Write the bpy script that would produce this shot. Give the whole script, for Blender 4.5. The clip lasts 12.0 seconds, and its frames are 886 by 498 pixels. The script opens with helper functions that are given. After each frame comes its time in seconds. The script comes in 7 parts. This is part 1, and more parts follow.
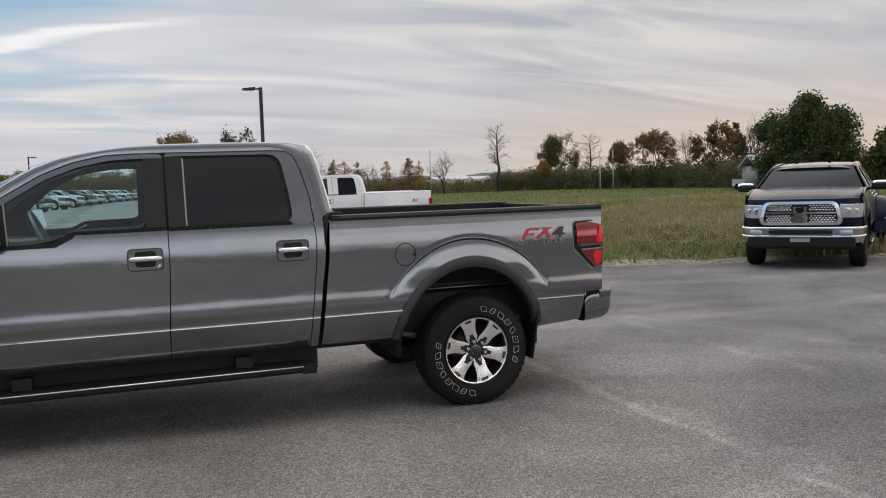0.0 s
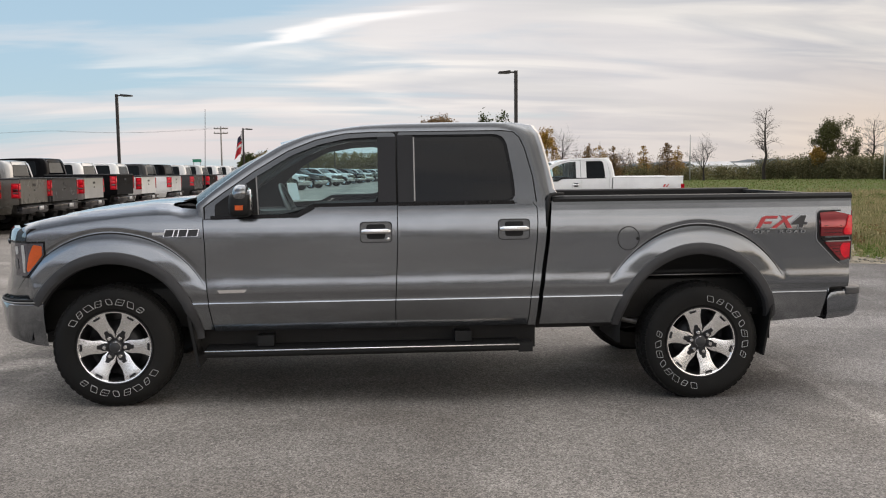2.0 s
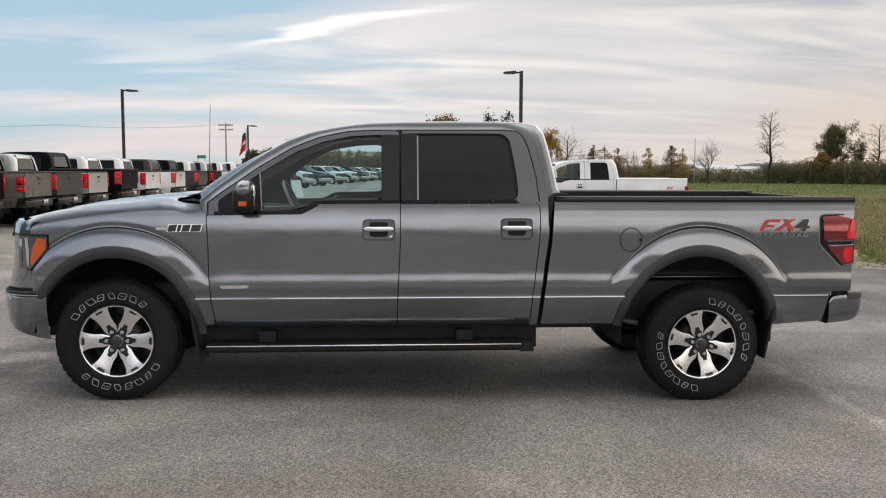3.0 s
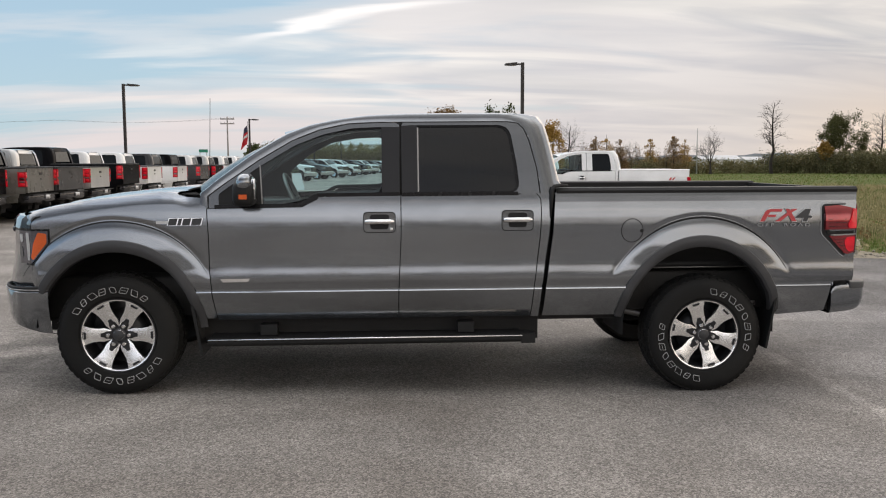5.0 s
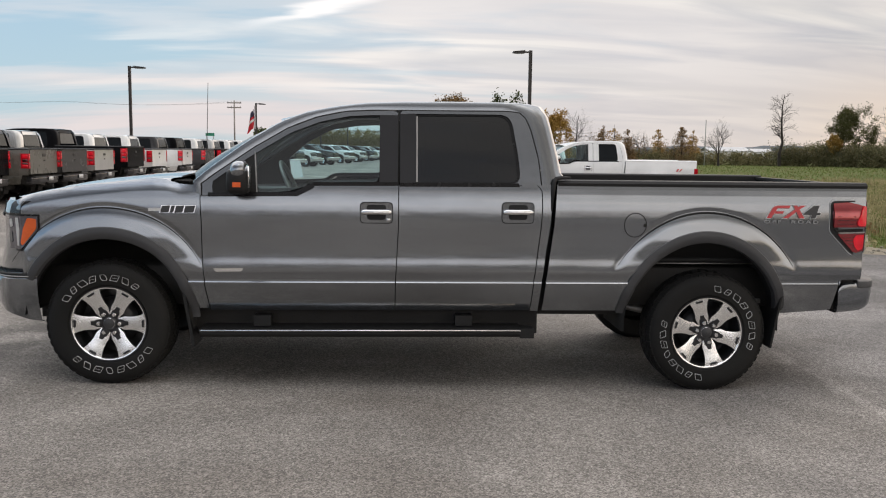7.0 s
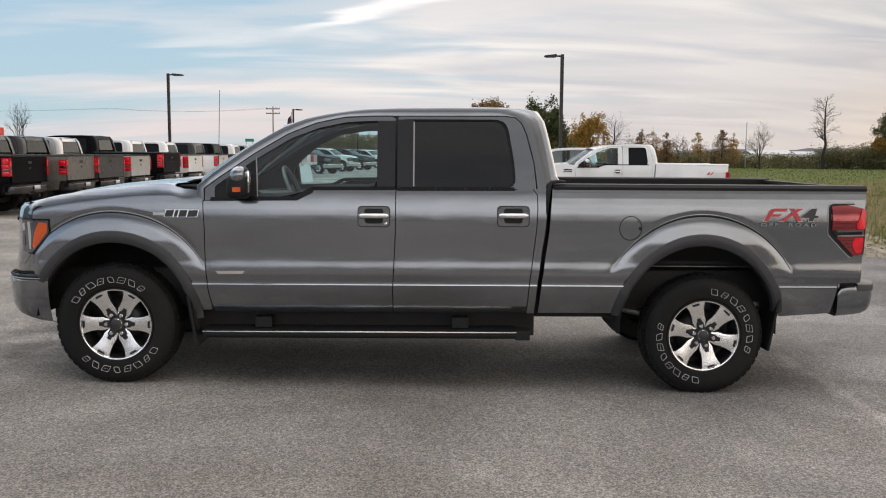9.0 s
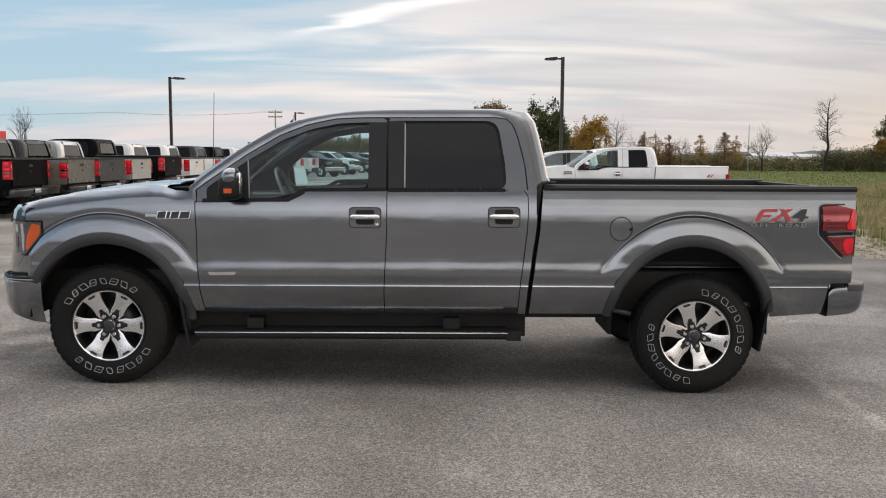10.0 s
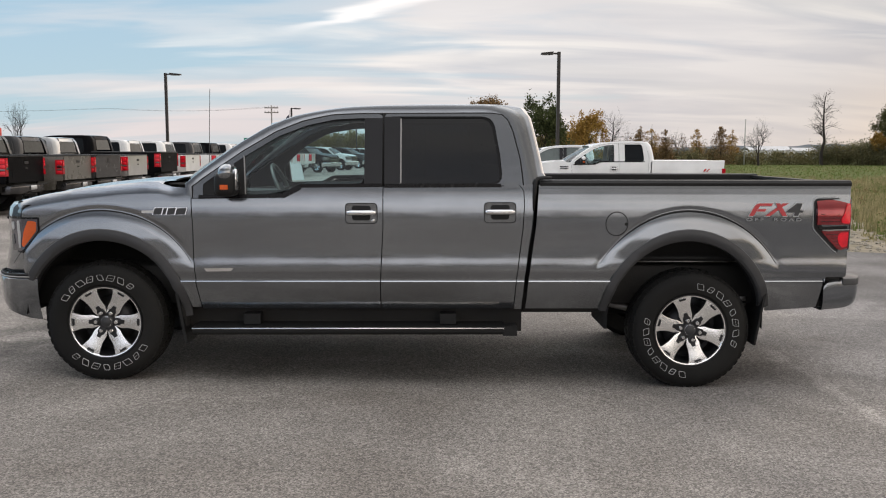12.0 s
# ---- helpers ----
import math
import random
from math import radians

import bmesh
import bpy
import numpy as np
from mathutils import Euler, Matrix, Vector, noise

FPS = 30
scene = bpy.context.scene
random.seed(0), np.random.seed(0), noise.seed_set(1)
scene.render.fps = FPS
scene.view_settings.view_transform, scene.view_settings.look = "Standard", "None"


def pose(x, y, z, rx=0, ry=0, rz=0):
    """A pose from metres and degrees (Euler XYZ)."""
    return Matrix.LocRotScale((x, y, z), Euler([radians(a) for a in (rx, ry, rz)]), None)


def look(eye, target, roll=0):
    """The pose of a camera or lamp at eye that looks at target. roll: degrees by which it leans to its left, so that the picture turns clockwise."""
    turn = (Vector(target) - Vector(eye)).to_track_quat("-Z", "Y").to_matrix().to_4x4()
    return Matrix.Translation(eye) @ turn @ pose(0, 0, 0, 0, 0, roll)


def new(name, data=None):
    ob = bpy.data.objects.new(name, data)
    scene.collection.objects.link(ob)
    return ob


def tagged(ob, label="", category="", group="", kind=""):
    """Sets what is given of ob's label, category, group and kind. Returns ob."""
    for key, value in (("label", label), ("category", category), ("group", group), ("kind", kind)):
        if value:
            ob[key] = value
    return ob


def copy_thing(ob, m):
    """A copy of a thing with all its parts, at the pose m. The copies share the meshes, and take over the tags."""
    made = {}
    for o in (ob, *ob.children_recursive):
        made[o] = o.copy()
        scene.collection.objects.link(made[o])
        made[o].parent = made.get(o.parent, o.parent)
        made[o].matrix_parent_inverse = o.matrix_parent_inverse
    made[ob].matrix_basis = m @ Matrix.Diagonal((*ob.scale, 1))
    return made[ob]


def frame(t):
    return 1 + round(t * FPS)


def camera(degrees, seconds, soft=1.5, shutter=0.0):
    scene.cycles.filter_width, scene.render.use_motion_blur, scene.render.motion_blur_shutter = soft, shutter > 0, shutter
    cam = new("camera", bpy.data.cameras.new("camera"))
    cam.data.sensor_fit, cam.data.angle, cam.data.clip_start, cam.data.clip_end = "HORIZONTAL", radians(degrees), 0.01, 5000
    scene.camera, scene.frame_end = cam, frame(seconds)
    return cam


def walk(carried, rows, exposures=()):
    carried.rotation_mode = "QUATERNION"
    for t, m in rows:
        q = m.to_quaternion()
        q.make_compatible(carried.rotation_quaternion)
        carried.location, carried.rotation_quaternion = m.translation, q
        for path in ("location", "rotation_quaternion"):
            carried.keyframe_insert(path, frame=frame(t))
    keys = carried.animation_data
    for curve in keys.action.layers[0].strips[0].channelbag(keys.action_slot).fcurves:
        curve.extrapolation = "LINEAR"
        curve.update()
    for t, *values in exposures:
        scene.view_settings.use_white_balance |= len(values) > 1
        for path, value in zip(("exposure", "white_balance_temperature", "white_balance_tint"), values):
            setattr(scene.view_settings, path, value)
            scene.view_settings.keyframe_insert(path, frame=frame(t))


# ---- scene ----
cam = camera(53.9, 12.0, soft=1.1)
PATH = [
    (0, (1.578, -6.721, 1.573), (2.277, -4.854, 1.418), -1.8),
    (0.5, (1.561, -6.703, 1.571), (2.001, -4.759, 1.398), -2.7),
    (1, (1.651, -6.721, 1.566), (1.884, -4.743, 1.385), -1.6),
    (1.5, (1.742, -6.767, 1.557), (1.899, -4.782, 1.37), -0.7),
    (2, (1.785, -6.781, 1.547), (1.922, -4.794, 1.367), -0.6),
    (2.5, (1.791, -6.787, 1.543), (1.924, -4.799, 1.364), -0.1),
    (3, (1.788, -6.79, 1.542), (1.918, -4.803, 1.361), 0.2),
    (5, (1.8, -6.784, 1.538), (1.924, -4.798, 1.34), -0.2),
    (5.5, (1.81, -6.78, 1.539), (1.945, -4.794, 1.34), -0.4),
    (6, (1.826, -6.725, 1.534), (1.978, -4.742, 1.326), -0.1),
    (6.5, (1.841, -6.692, 1.542), (1.976, -4.709, 1.32), 0.4),
    (7, (1.858, -6.652, 1.556), (1.969, -4.668, 1.329), 0.7),
    (9, (2.138, -6.755, 1.561), (2.159, -4.767, 1.343), 0.4),
    (9.5, (2.206, -6.775, 1.554), (2.221, -4.785, 1.347), 0.4),
    (10, (2.218, -6.776, 1.549), (2.232, -4.787, 1.338), 0.3),
    (10.5, (2.219, -6.778, 1.554), (2.238, -4.79, 1.341), 0.1),
    (11, (2.222, -6.782, 1.552), (2.244, -4.794, 1.341), -0.0),
    (11.5, (2.223, -6.792, 1.551), (2.244, -4.804, 1.333), -0.0),
    (12, (2.223, -6.788, 1.552), (2.244, -4.8, 1.33), 0.1),
]
walk(cam, [(t, look(eye, target, roll)) for t, eye, target, roll in PATH], [(0.0, -0.24, 6220, 10), (0.7, -0.16, 6330, 10), (1.5, 0.0, 6500, 10), (12.0, 0.0, 6500, 10)])

# ---- world, sun and exposure ----
world = bpy.data.worlds.new("dusk_sky")
scene.world = world
world.use_nodes = True


class Nodes:
    """Short-hand for building a node tree."""

    def __init__(self, tree):
        self.tree = tree
        self.tree.nodes.clear()

    def add(self, kind, **values):
        node = self.tree.nodes.new(kind)
        for key, value in values.items():
            if key in ("operation", "blend_type", "data_type", "sky_type", "sun_disc", "sun_elevation", "sun_rotation", "air_density",
                       "dust_density", "ozone_density", "noise_dimensions", "feature", "wave_type", "bands_direction", "interpolation_type", "clamp_factor"):
                if key == "operation":
                    node.operation = value
                elif key == "blend_type":
                    node.blend_type = value
                elif key == "data_type":
                    node.data_type = value
                elif key == "sky_type":
                    node.sky_type = value
                elif key == "sun_disc":
                    node.sun_disc = value
                elif key == "sun_elevation":
                    node.sun_elevation = value
                elif key == "sun_rotation":
                    node.sun_rotation = value
                elif key == "air_density":
                    node.air_density = value
                elif key == "dust_density":
                    node.dust_density = value
                elif key == "ozone_density":
                    node.ozone_density = value
                elif key == "noise_dimensions":
                    node.noise_dimensions = value
                elif key == "feature":
                    node.feature = value
                elif key == "wave_type":
                    node.wave_type = value
                elif key == "bands_direction":
                    node.bands_direction = value
                elif key == "interpolation_type":
                    node.interpolation_type = value
            else:
                node.inputs[int(key[1:]) if key[0] == "i" and key[1:].isdigit() else key.replace("_", " ")].default_value = value
        return node

    def join(self, a, b, out=0, into=0):
        self.tree.links.new(a.outputs[out], b.inputs[into])
        return b

    def math(self, op, a, b=None, c=None):
        node = self.tree.nodes.new("ShaderNodeMath")
        node.operation = op
        for i, v in enumerate((a, b, c)):
            if v is None:
                continue
            if isinstance(v, (int, float)):
                node.inputs[i].default_value = v
            else:
                self.tree.links.new(v, node.inputs[i])
        return node.outputs[0]

    def ramp(self, fac, stops, smooth=False):
        node = self.tree.nodes.new("ShaderNodeValToRGB")
        if smooth:
            node.color_ramp.interpolation = "EASE"
        e = node.color_ramp.elements
        while len(e) < len(stops):
            e.new(0.5)
        for el, (p, c) in zip(e, stops):
            el.position = p
            el.color = (*c, 1) if isinstance(c, tuple) else (c, c, c, 1)
        self.tree.links.new(fac, node.inputs[0])
        return node.outputs[0]

    def mix(self, fac, a, b, blend="MIX"):
        node = self.tree.nodes.new("ShaderNodeMix")
        node.data_type, node.blend_type = "RGBA", blend
        for i, v in ((0, fac), (6, a), (7, b)):
            if isinstance(v, (int, float)):
                node.inputs[i].default_value = v
            elif isinstance(v, tuple):
                node.inputs[i].default_value = (*v, 1)
            else:
                self.tree.links.new(v, node.inputs[i])
        return node.outputs[2]

    def noise(self, vec, scale, detail=4.0, rough=0.55, distort=0.0):
        node = self.tree.nodes.new("ShaderNodeTexNoise")
        node.inputs["Scale"].default_value, node.inputs["Detail"].default_value = scale, detail
        node.inputs["Roughness"].default_value, node.inputs["Distortion"].default_value = rough, distort
        if vec is not None:
            self.tree.links.new(vec, node.inputs["Vector"])
        return node.outputs[0]

    def mapping(self, vec, scale=(1, 1, 1), rot=(0, 0, 0), loc=(0, 0, 0)):
        node = self.tree.nodes.new("ShaderNodeMapping")
        node.inputs["Scale"].default_value, node.inputs["Location"].default_value = scale, loc
        node.inputs["Rotation"].default_value = [radians(a) for a in rot]
        self.tree.links.new(vec, node.inputs["Vector"])
        return node.outputs[0]


SUN_ELEVATION, SUN_AZIMUTH = 16.0, 38.0  # degrees; azimuth from +y towards +x
w = Nodes(world.node_tree)
coord = w.add("ShaderNodeTexCoord")
sky = w.add("ShaderNodeTexSky", sky_type="NISHITA", sun_disc=False, sun_elevation=radians(SUN_ELEVATION), sun_rotation=radians(SUN_AZIMUTH),
            air_density=1.0, dust_density=0.6, ozone_density=1.6)
split = w.join(coord, w.add("ShaderNodeSeparateXYZ"))
up = w.math("ADD", w.math("MAXIMUM", split.outputs[2], 0.0), 0.17)
flat = w.add("ShaderNodeCombineXYZ")
w.tree.links.new(w.math("DIVIDE", split.outputs[0], up), flat.inputs[0])
w.tree.links.new(w.math("DIVIDE", split.outputs[1], up), flat.inputs[1])
deck = w.mapping(flat.outputs[0], (0.50, 1.45, 1), (0, 0, -16), (2.3, 0.4, 0))
streaks = w.noise(deck, 1.0, 6.0, 0.50, 0.45)
fine = w.noise(w.mapping(flat.outputs[0], (0.6, 2.0, 1), (0, 0, -22), (0.7, 3.1, 0)), 1.7, 6.0, 0.48, 0.6)
# the deck thins out towards the upper west, where blue shows
side = w.math("ADD", w.math("MULTIPLY_ADD", split.outputs[0], 0.85, 0.50), w.math("MULTIPLY", w.math("MAXIMUM", w.math("SUBTRACT", 0.5, split.outputs[1]), 0.0), 0.6))
height = w.math("MAXIMUM", w.math("MULTIPLY", w.math("MAXIMUM", w.math("SUBTRACT", split.outputs[2], 0.05), 0.0), -2.0), -0.42)
cover = w.math("ADD", w.math("ADD", w.math("MULTIPLY", streaks, 1.6), w.math("MULTIPLY", fine, 0.7)), w.math("ADD", side, height))
cover = w.math("SUBTRACT", cover, 1.15)
# a gap of blue high in the west, crossed by one bright slanting streak of cirrus
gu = w.math("DIVIDE", split.outputs[0], up)
gv = w.math("DIVIDE", split.outputs[1], up)
gap = w.math("SQRT", w.math("ADD", w.math("POWER", w.math("ADD", gu, 0.50), 2.0), w.math("POWER", w.math("MULTIPLY", w.math("SUBTRACT", gv, 2.88), 1.8), 2.0)))
cover = w.math("SUBTRACT", cover, w.math("MULTIPLY", w.ramp(gap, [(0.10, 1.0), (0.85, 0.0)], True), 0.34))
across = w.math("ADD", w.math("MULTIPLY", w.math("ADD", gu, 0.14), 0.50), w.math("MULTIPLY", w.math("SUBTRACT", gv, 3.03), 0.866))
across = w.math("ADD", across, w.math("MULTIPLY_ADD", fine, 0.36, -0.18))
along = w.math("SUBTRACT", w.math("MULTIPLY", w.math("ADD", gu, 0.14), 0.866), w.math("MULTIPLY", w.math("SUBTRACT", gv, 3.03), 0.50))
cirrus = w.math("MULTIPLY", w.ramp(w.math("ABSOLUTE", across), [(0.008, 1.0), (0.075, 0.0)], True), w.ramp(w.math("ABSOLUTE", along), [(0.15, 1.0), (0.58, 0.0)], True))
cirrus = w.math("MULTIPLY", cirrus, w.ramp(streaks, [(0.30, 0.55), (0.60, 1.0)]))
amount = w.ramp(cover, [(0.0, 0.0), (0.20, 0.40), (0.50, 0.95)], True)
tone = w.mix(w.ramp(fine, [(0.39, 0.0), (0.60, 1.0)]), (0.56, 0.58, 0.63), (0.955, 0.915, 0.87))
tone = w.mix(w.ramp(streaks, [(0.44, 0.0), (0.66, 0.8)]), tone, (0.66, 0.655, 0.655))
pastel = w.noise(w.mapping(flat.outputs[0], (0.30, 0.95, 1), (0, 0, -9), (1.1, 5.2, 0)), 1.5, 4.0, 0.5, 0.3)
tone = w.mix(w.ramp(pastel, [(0.44, 0.0), (0.60, 0.55)], True), tone, (0.71, 0.685, 0.70))
east = w.ramp(w.math("MULTIPLY_ADD", split.outputs[0], 0.5, 0.5), [(0.32, (0.65, 0.575, 0.58)), (0.62, (0.665, 0.615, 0.61)), (0.695, (0.71, 0.645, 0.615)), (0.745, (0.94, 0.765, 0.62)), (0.85, (0.93, 0.72, 0.56))])
cloud = w.mix(w.ramp(split.outputs[2], [(0.0, 0.85), (0.050, 0.60), (0.085, 0.22), (0.12, 0.03)]), tone, east)
blue = w.mix(1.0, sky.outputs[0], (0.105, 0.105, 0.105), "MULTIPLY")
blue = w.mix(0.75, blue, (0.37, 0.53, 0.67))
amount = w.math("MAXIMUM", amount, w.ramp(split.outputs[2], [(0.22, 0.0), (0.45, 0.9)]))
total = w.mix(amount, blue, cloud)
total = w.mix(w.math("MULTIPLY", cirrus, 0.9), total, (0.98, 0.96, 0.95))
# gain on the sky: raised overhead, out of view, to light the ground
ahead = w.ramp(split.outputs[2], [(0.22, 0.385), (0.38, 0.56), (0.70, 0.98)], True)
# unseen sky behind the camera; a dark band is added to darken paint reflections
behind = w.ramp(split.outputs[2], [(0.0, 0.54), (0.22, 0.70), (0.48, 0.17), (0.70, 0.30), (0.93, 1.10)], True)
# unseen sky behind, dimmed left and raised right to shade the side reflections
behind_sides = w.ramp(w.math("MULTIPLY_ADD", split.outputs[0], 0.5, 0.5), [(0.30, (0.50, 0.54, 0.60)), (0.50, (0.89, 0.90, 0.92)), (0.66, (1.0, 0.97, 0.92)), (0.86, (1.30, 1.24, 1.14))], True)
behind = w.mix(1.0, w.mix(1.0, behind, (1.22, 1.22, 1.22), "MULTIPLY"), behind_sides, "MULTIPLY")
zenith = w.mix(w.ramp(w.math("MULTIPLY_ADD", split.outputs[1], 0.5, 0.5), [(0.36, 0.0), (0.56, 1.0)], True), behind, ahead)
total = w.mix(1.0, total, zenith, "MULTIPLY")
west = w.ramp(w.math("MULTIPLY_ADD", split.outputs[0], 0.5, 0.5), [(0.12, 1.0), (0.50, 0.89), (0.62, 0.81), (0.76, 0.70)], True)
total = w.mix(1.0, total, west, "MULTIPLY")
total = w.mix(1.0, total, (1.02, 1.0, 0.985), "MULTIPLY")
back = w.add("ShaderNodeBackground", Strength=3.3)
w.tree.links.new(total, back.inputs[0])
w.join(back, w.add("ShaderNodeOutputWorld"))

sun = new("sun", bpy.data.lights.new("sun", "SUN"))
sun.data.energy, sun.data.angle, sun.data.color = 0.5, radians(45), (1.0, 0.80, 0.62)
az, el = radians(SUN_AZIMUTH), radians(SUN_ELEVATION)
sun.matrix_world = look((30 * math.sin(az) * math.cos(el), 30 * math.cos(az) * math.cos(el), 30 * math.sin(el)), (0, 0, 0))


# ---- materials ----
def material(name, color, rough=0.5, metal=0.0, coat=0.0, vary=0.0, scale=8.0, bump=0.0, bump_scale=60.0, spec=0.5, random_tint=0.0, stain=None):
    """A surface with colour variation at two scales and fine relief; stain: a second colour in large patches."""
    m = bpy.data.materials.new(name)
    m.use_nodes = True
    n = Nodes(m.node_tree)
    out = n.add("ShaderNodeOutputMaterial")
    b = n.add("ShaderNodeBsdfPrincipled", Roughness=rough, Metallic=metal)
    b.inputs["Coat Weight"].default_value = coat
    b.inputs["Coat Roughness"].default_value = 0.03
    b.inputs["Specular IOR Level"].default_value = spec
    n.join(b, out)
    pos = n.add("ShaderNodeTexCoord").outputs["Object"]
    col = None
    if vary > 0 or stain:
        large = n.noise(pos, scale * 0.22, 3.0)
        small = n.noise(pos, scale * 3.1, 5.0, 0.6)
        both = n.math("ADD", n.math("MULTIPLY", large, 0.6), n.math("MULTIPLY", small, 0.4))
        dark = tuple(c * (1 - vary) for c in color)
        light = tuple(min(1.0, c * (1 + vary)) for c in color)
        col = n.ramp(both, [(0.3, dark), (0.7, light)])
        if stain:
            col = n.mix(n.ramp(n.noise(pos, scale * 0.09, 5.0, 0.6, 0.4), [(0.48, 0.0), (0.66, 0.8)]), col, stain)
        rv = n.math("MULTIPLY_ADD", small, 0.18, max(0.02, rough - 0.09))
        n.tree.links.new(rv, b.inputs["Roughness"])
    if random_tint > 0:
        info = n.add("ShaderNodeObjectInfo")
        gain = n.math("MULTIPLY_ADD", info.outputs["Random"], 2 * random_tint, 1 - random_tint)
        grey = n.add("ShaderNodeCombineColor")
        for i in range(3):
            n.tree.links.new(gain, grey.inputs[i])
        col = n.mix(1.0, col if col is not None else color, grey.outputs[0], "MULTIPLY")
    if col is None:
        b.inputs["Base Color"].default_value = (*color, 1)
    else:
        n.tree.links.new(col, b.inputs["Base Color"])
    if bump > 0:
        bm_node = n.add("ShaderNodeBump", Strength=bump, Distance=0.01)
        n.tree.links.new(n.noise(pos, bump_scale, 4.0), bm_node.inputs["Height"])
        n.tree.links.new(bm_node.outputs[0], b.inputs["Normal"])
    return m


def paint(name, color, metal=0.0, rough=0.35, shine=1.0, coat_ior=1.5):
    """Car paint: a flaked base under a clear coat, with a very slight orange peel and a film of dust."""
    m = bpy.data.materials.new(name)
    m.use_nodes = True
    n = Nodes(m.node_tree)
    b = n.add("ShaderNodeBsdfPrincipled", Roughness=rough, Metallic=metal)
    b.inputs["Coat Weight"].default_value = shine
    b.inputs["Specular IOR Level"].default_value = 0.1 if metal < 0.5 else 0.5
    b.inputs["Coat Roughness"].default_value = 0.035
    b.inputs["Coat IOR"].default_value = coat_ior
    n.join(b, n.add("ShaderNodeOutputMaterial"))
    pos = n.add("ShaderNodeTexCoord").outputs["Object"]
    flake = n.noise(pos, 900.0, 2.0)
    dust = n.noise(pos, 2.2, 5.0, 0.6)
    lo, hi = tuple(c * 0.9 for c in color), tuple(min(1, c * 1.1) for c in color)
    col = n.ramp(n.math("ADD", n.math("MULTIPLY", flake, 0.5), n.math("MULTIPLY", dust, 0.5)), [(0.35, lo), (0.65, hi)])
    n.tree.links.new(col, b.inputs["Base Color"])
    n.tree.links.new(n.math("MULTIPLY_ADD", dust, 0.08, 0.01), b.inputs["Coat Roughness"])
    bp = n.add("ShaderNodeBump", Strength=0.12, Distance=0.035)
    wave = n.math("ADD", n.noise(n.mapping(pos, (1.0, 1.0, 2.2)), 1.9, 2.0), n.math("MULTIPLY", n.noise(pos, 16.0, 2.0), 0.035))
    n.tree.links.new(wave, bp.inputs["Height"])
    n.tree.links.new(bp.outputs[0], b.inputs["Normal"])
    return m


def glass(name, tint, haze=0.0, rough=0.0, most=0.36):
    """A thin pane: part see-through and tinted, part mirror by its angle."""
    m = bpy.data.materials.new(name)
    m.use_nodes = True
    n = Nodes(m.node_tree)
    see = n.add("ShaderNodeBsdfTransparent", Color=(*tint, 1))
    gloss = n.add("ShaderNodeBsdfGlossy", Roughness=rough)
    fres = n.add("ShaderNodeFresnel", IOR=1.45)
    fac = n.math("MINIMUM", n.math("ADD", fres.outputs[0], haze), most)
    mixer = n.add("ShaderNodeMixShader")
    n.tree.links.new(fac, mixer.inputs[0])
    n.join(see, mixer, 0, 1)
    n.join(gloss, mixer, 0, 2)
    n.join(mixer, n.add("ShaderNodeOutputMaterial"))
    return m


GREY_PAINT = paint("metallic_grey_paint", (0.209, 0.222, 0.239), 0.95, 0.17, coat_ior=1.65)
WHITE_PAINT = paint("white_paint", (0.82, 0.82, 0.81))
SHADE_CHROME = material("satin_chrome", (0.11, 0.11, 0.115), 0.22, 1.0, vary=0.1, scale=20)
BLACK_PAINT = material("black_paint", (0.006, 0.006, 0.007), 0.2, vary=0.2, scale=3, spec=0.03)
NAVY_PAINT = material("dark_blue_paint", (0.010, 0.014, 0.028), 0.22, vary=0.1, scale=2, spec=0.11)
# the mid grey of the mirrored ground is put into this chrome's colour
BUMPER_CHROME = material("dim_bumper_chrome", (0.46, 0.46, 0.47), 0.16, 1.0, vary=0.12, scale=14)
PEWTER_PAINT = material("pewter_paint", (0.125, 0.120, 0.106), 0.28, vary=0.05, scale=1, spec=0.4)
SILVER_PAINT = paint("silver_paint", (0.50, 0.50, 0.49), 0.55)
CHARCOAL_PAINT = material("charcoal_paint", (0.048, 0.048, 0.050), 0.25, vary=0.1, scale=1, spec=0.25)
PLASTIC = material("black_plastic", (0.011, 0.011, 0.011), 0.55, vary=0.25, scale=6, spec=0.3, bump=0.15, bump_scale=400)
TRIM = material("gloss_black_trim", (0.008, 0.008, 0.009), 0.25, vary=0.15, scale=5, spec=0.3)
FLARE = material("satin_grey_plastic", (0.040, 0.040, 0.042), 0.46, vary=0.2, scale=5, bump=0.1, bump_scale=500)
UNDER = material("underbody_black", (0.012, 0.011, 0.010), 0.85, vary=0.5, scale=6, bump=0.3)
SEAL = material("rubber_seal", (0.008, 0.008, 0.008), 0.75)
RUBBER = material("tyre_rubber", (0.0095, 0.0093, 0.009), 0.70, vary=0.3, scale=7, spec=0.25, bump=0.25, bump_scale=220, stain=(0.018, 0.017, 0.015))
LETTER = material("white_tyre_marks", (0.52, 0.52, 0.51), 0.7, vary=0.25, scale=40)
CHROME = material("chrome", (0.80, 0.80, 0.80), 0.07, 1.0, vary=0.04, scale=9)
ALLOY = material("machined_alloy", (0.93, 0.93, 0.92), 0.27, 1.0)
POCKET = material("dark_painted_alloy", (0.024, 0.024, 0.026), 0.34, 0.4, vary=0.2, scale=20)
STEEL = material("dull_steel", (0.32, 0.31, 0.30), 0.5, 0.9, vary=0.3, scale=14)
RED_LENS = material("red_lens", (0.46, 0.006, 0.016), 0.12, coat=0.4, vary=0.2, scale=30, spec=0.6)
DARK_RED = material("smoked_red_lens", (0.05, 0.004, 0.005), 0.05, coat=1.0)
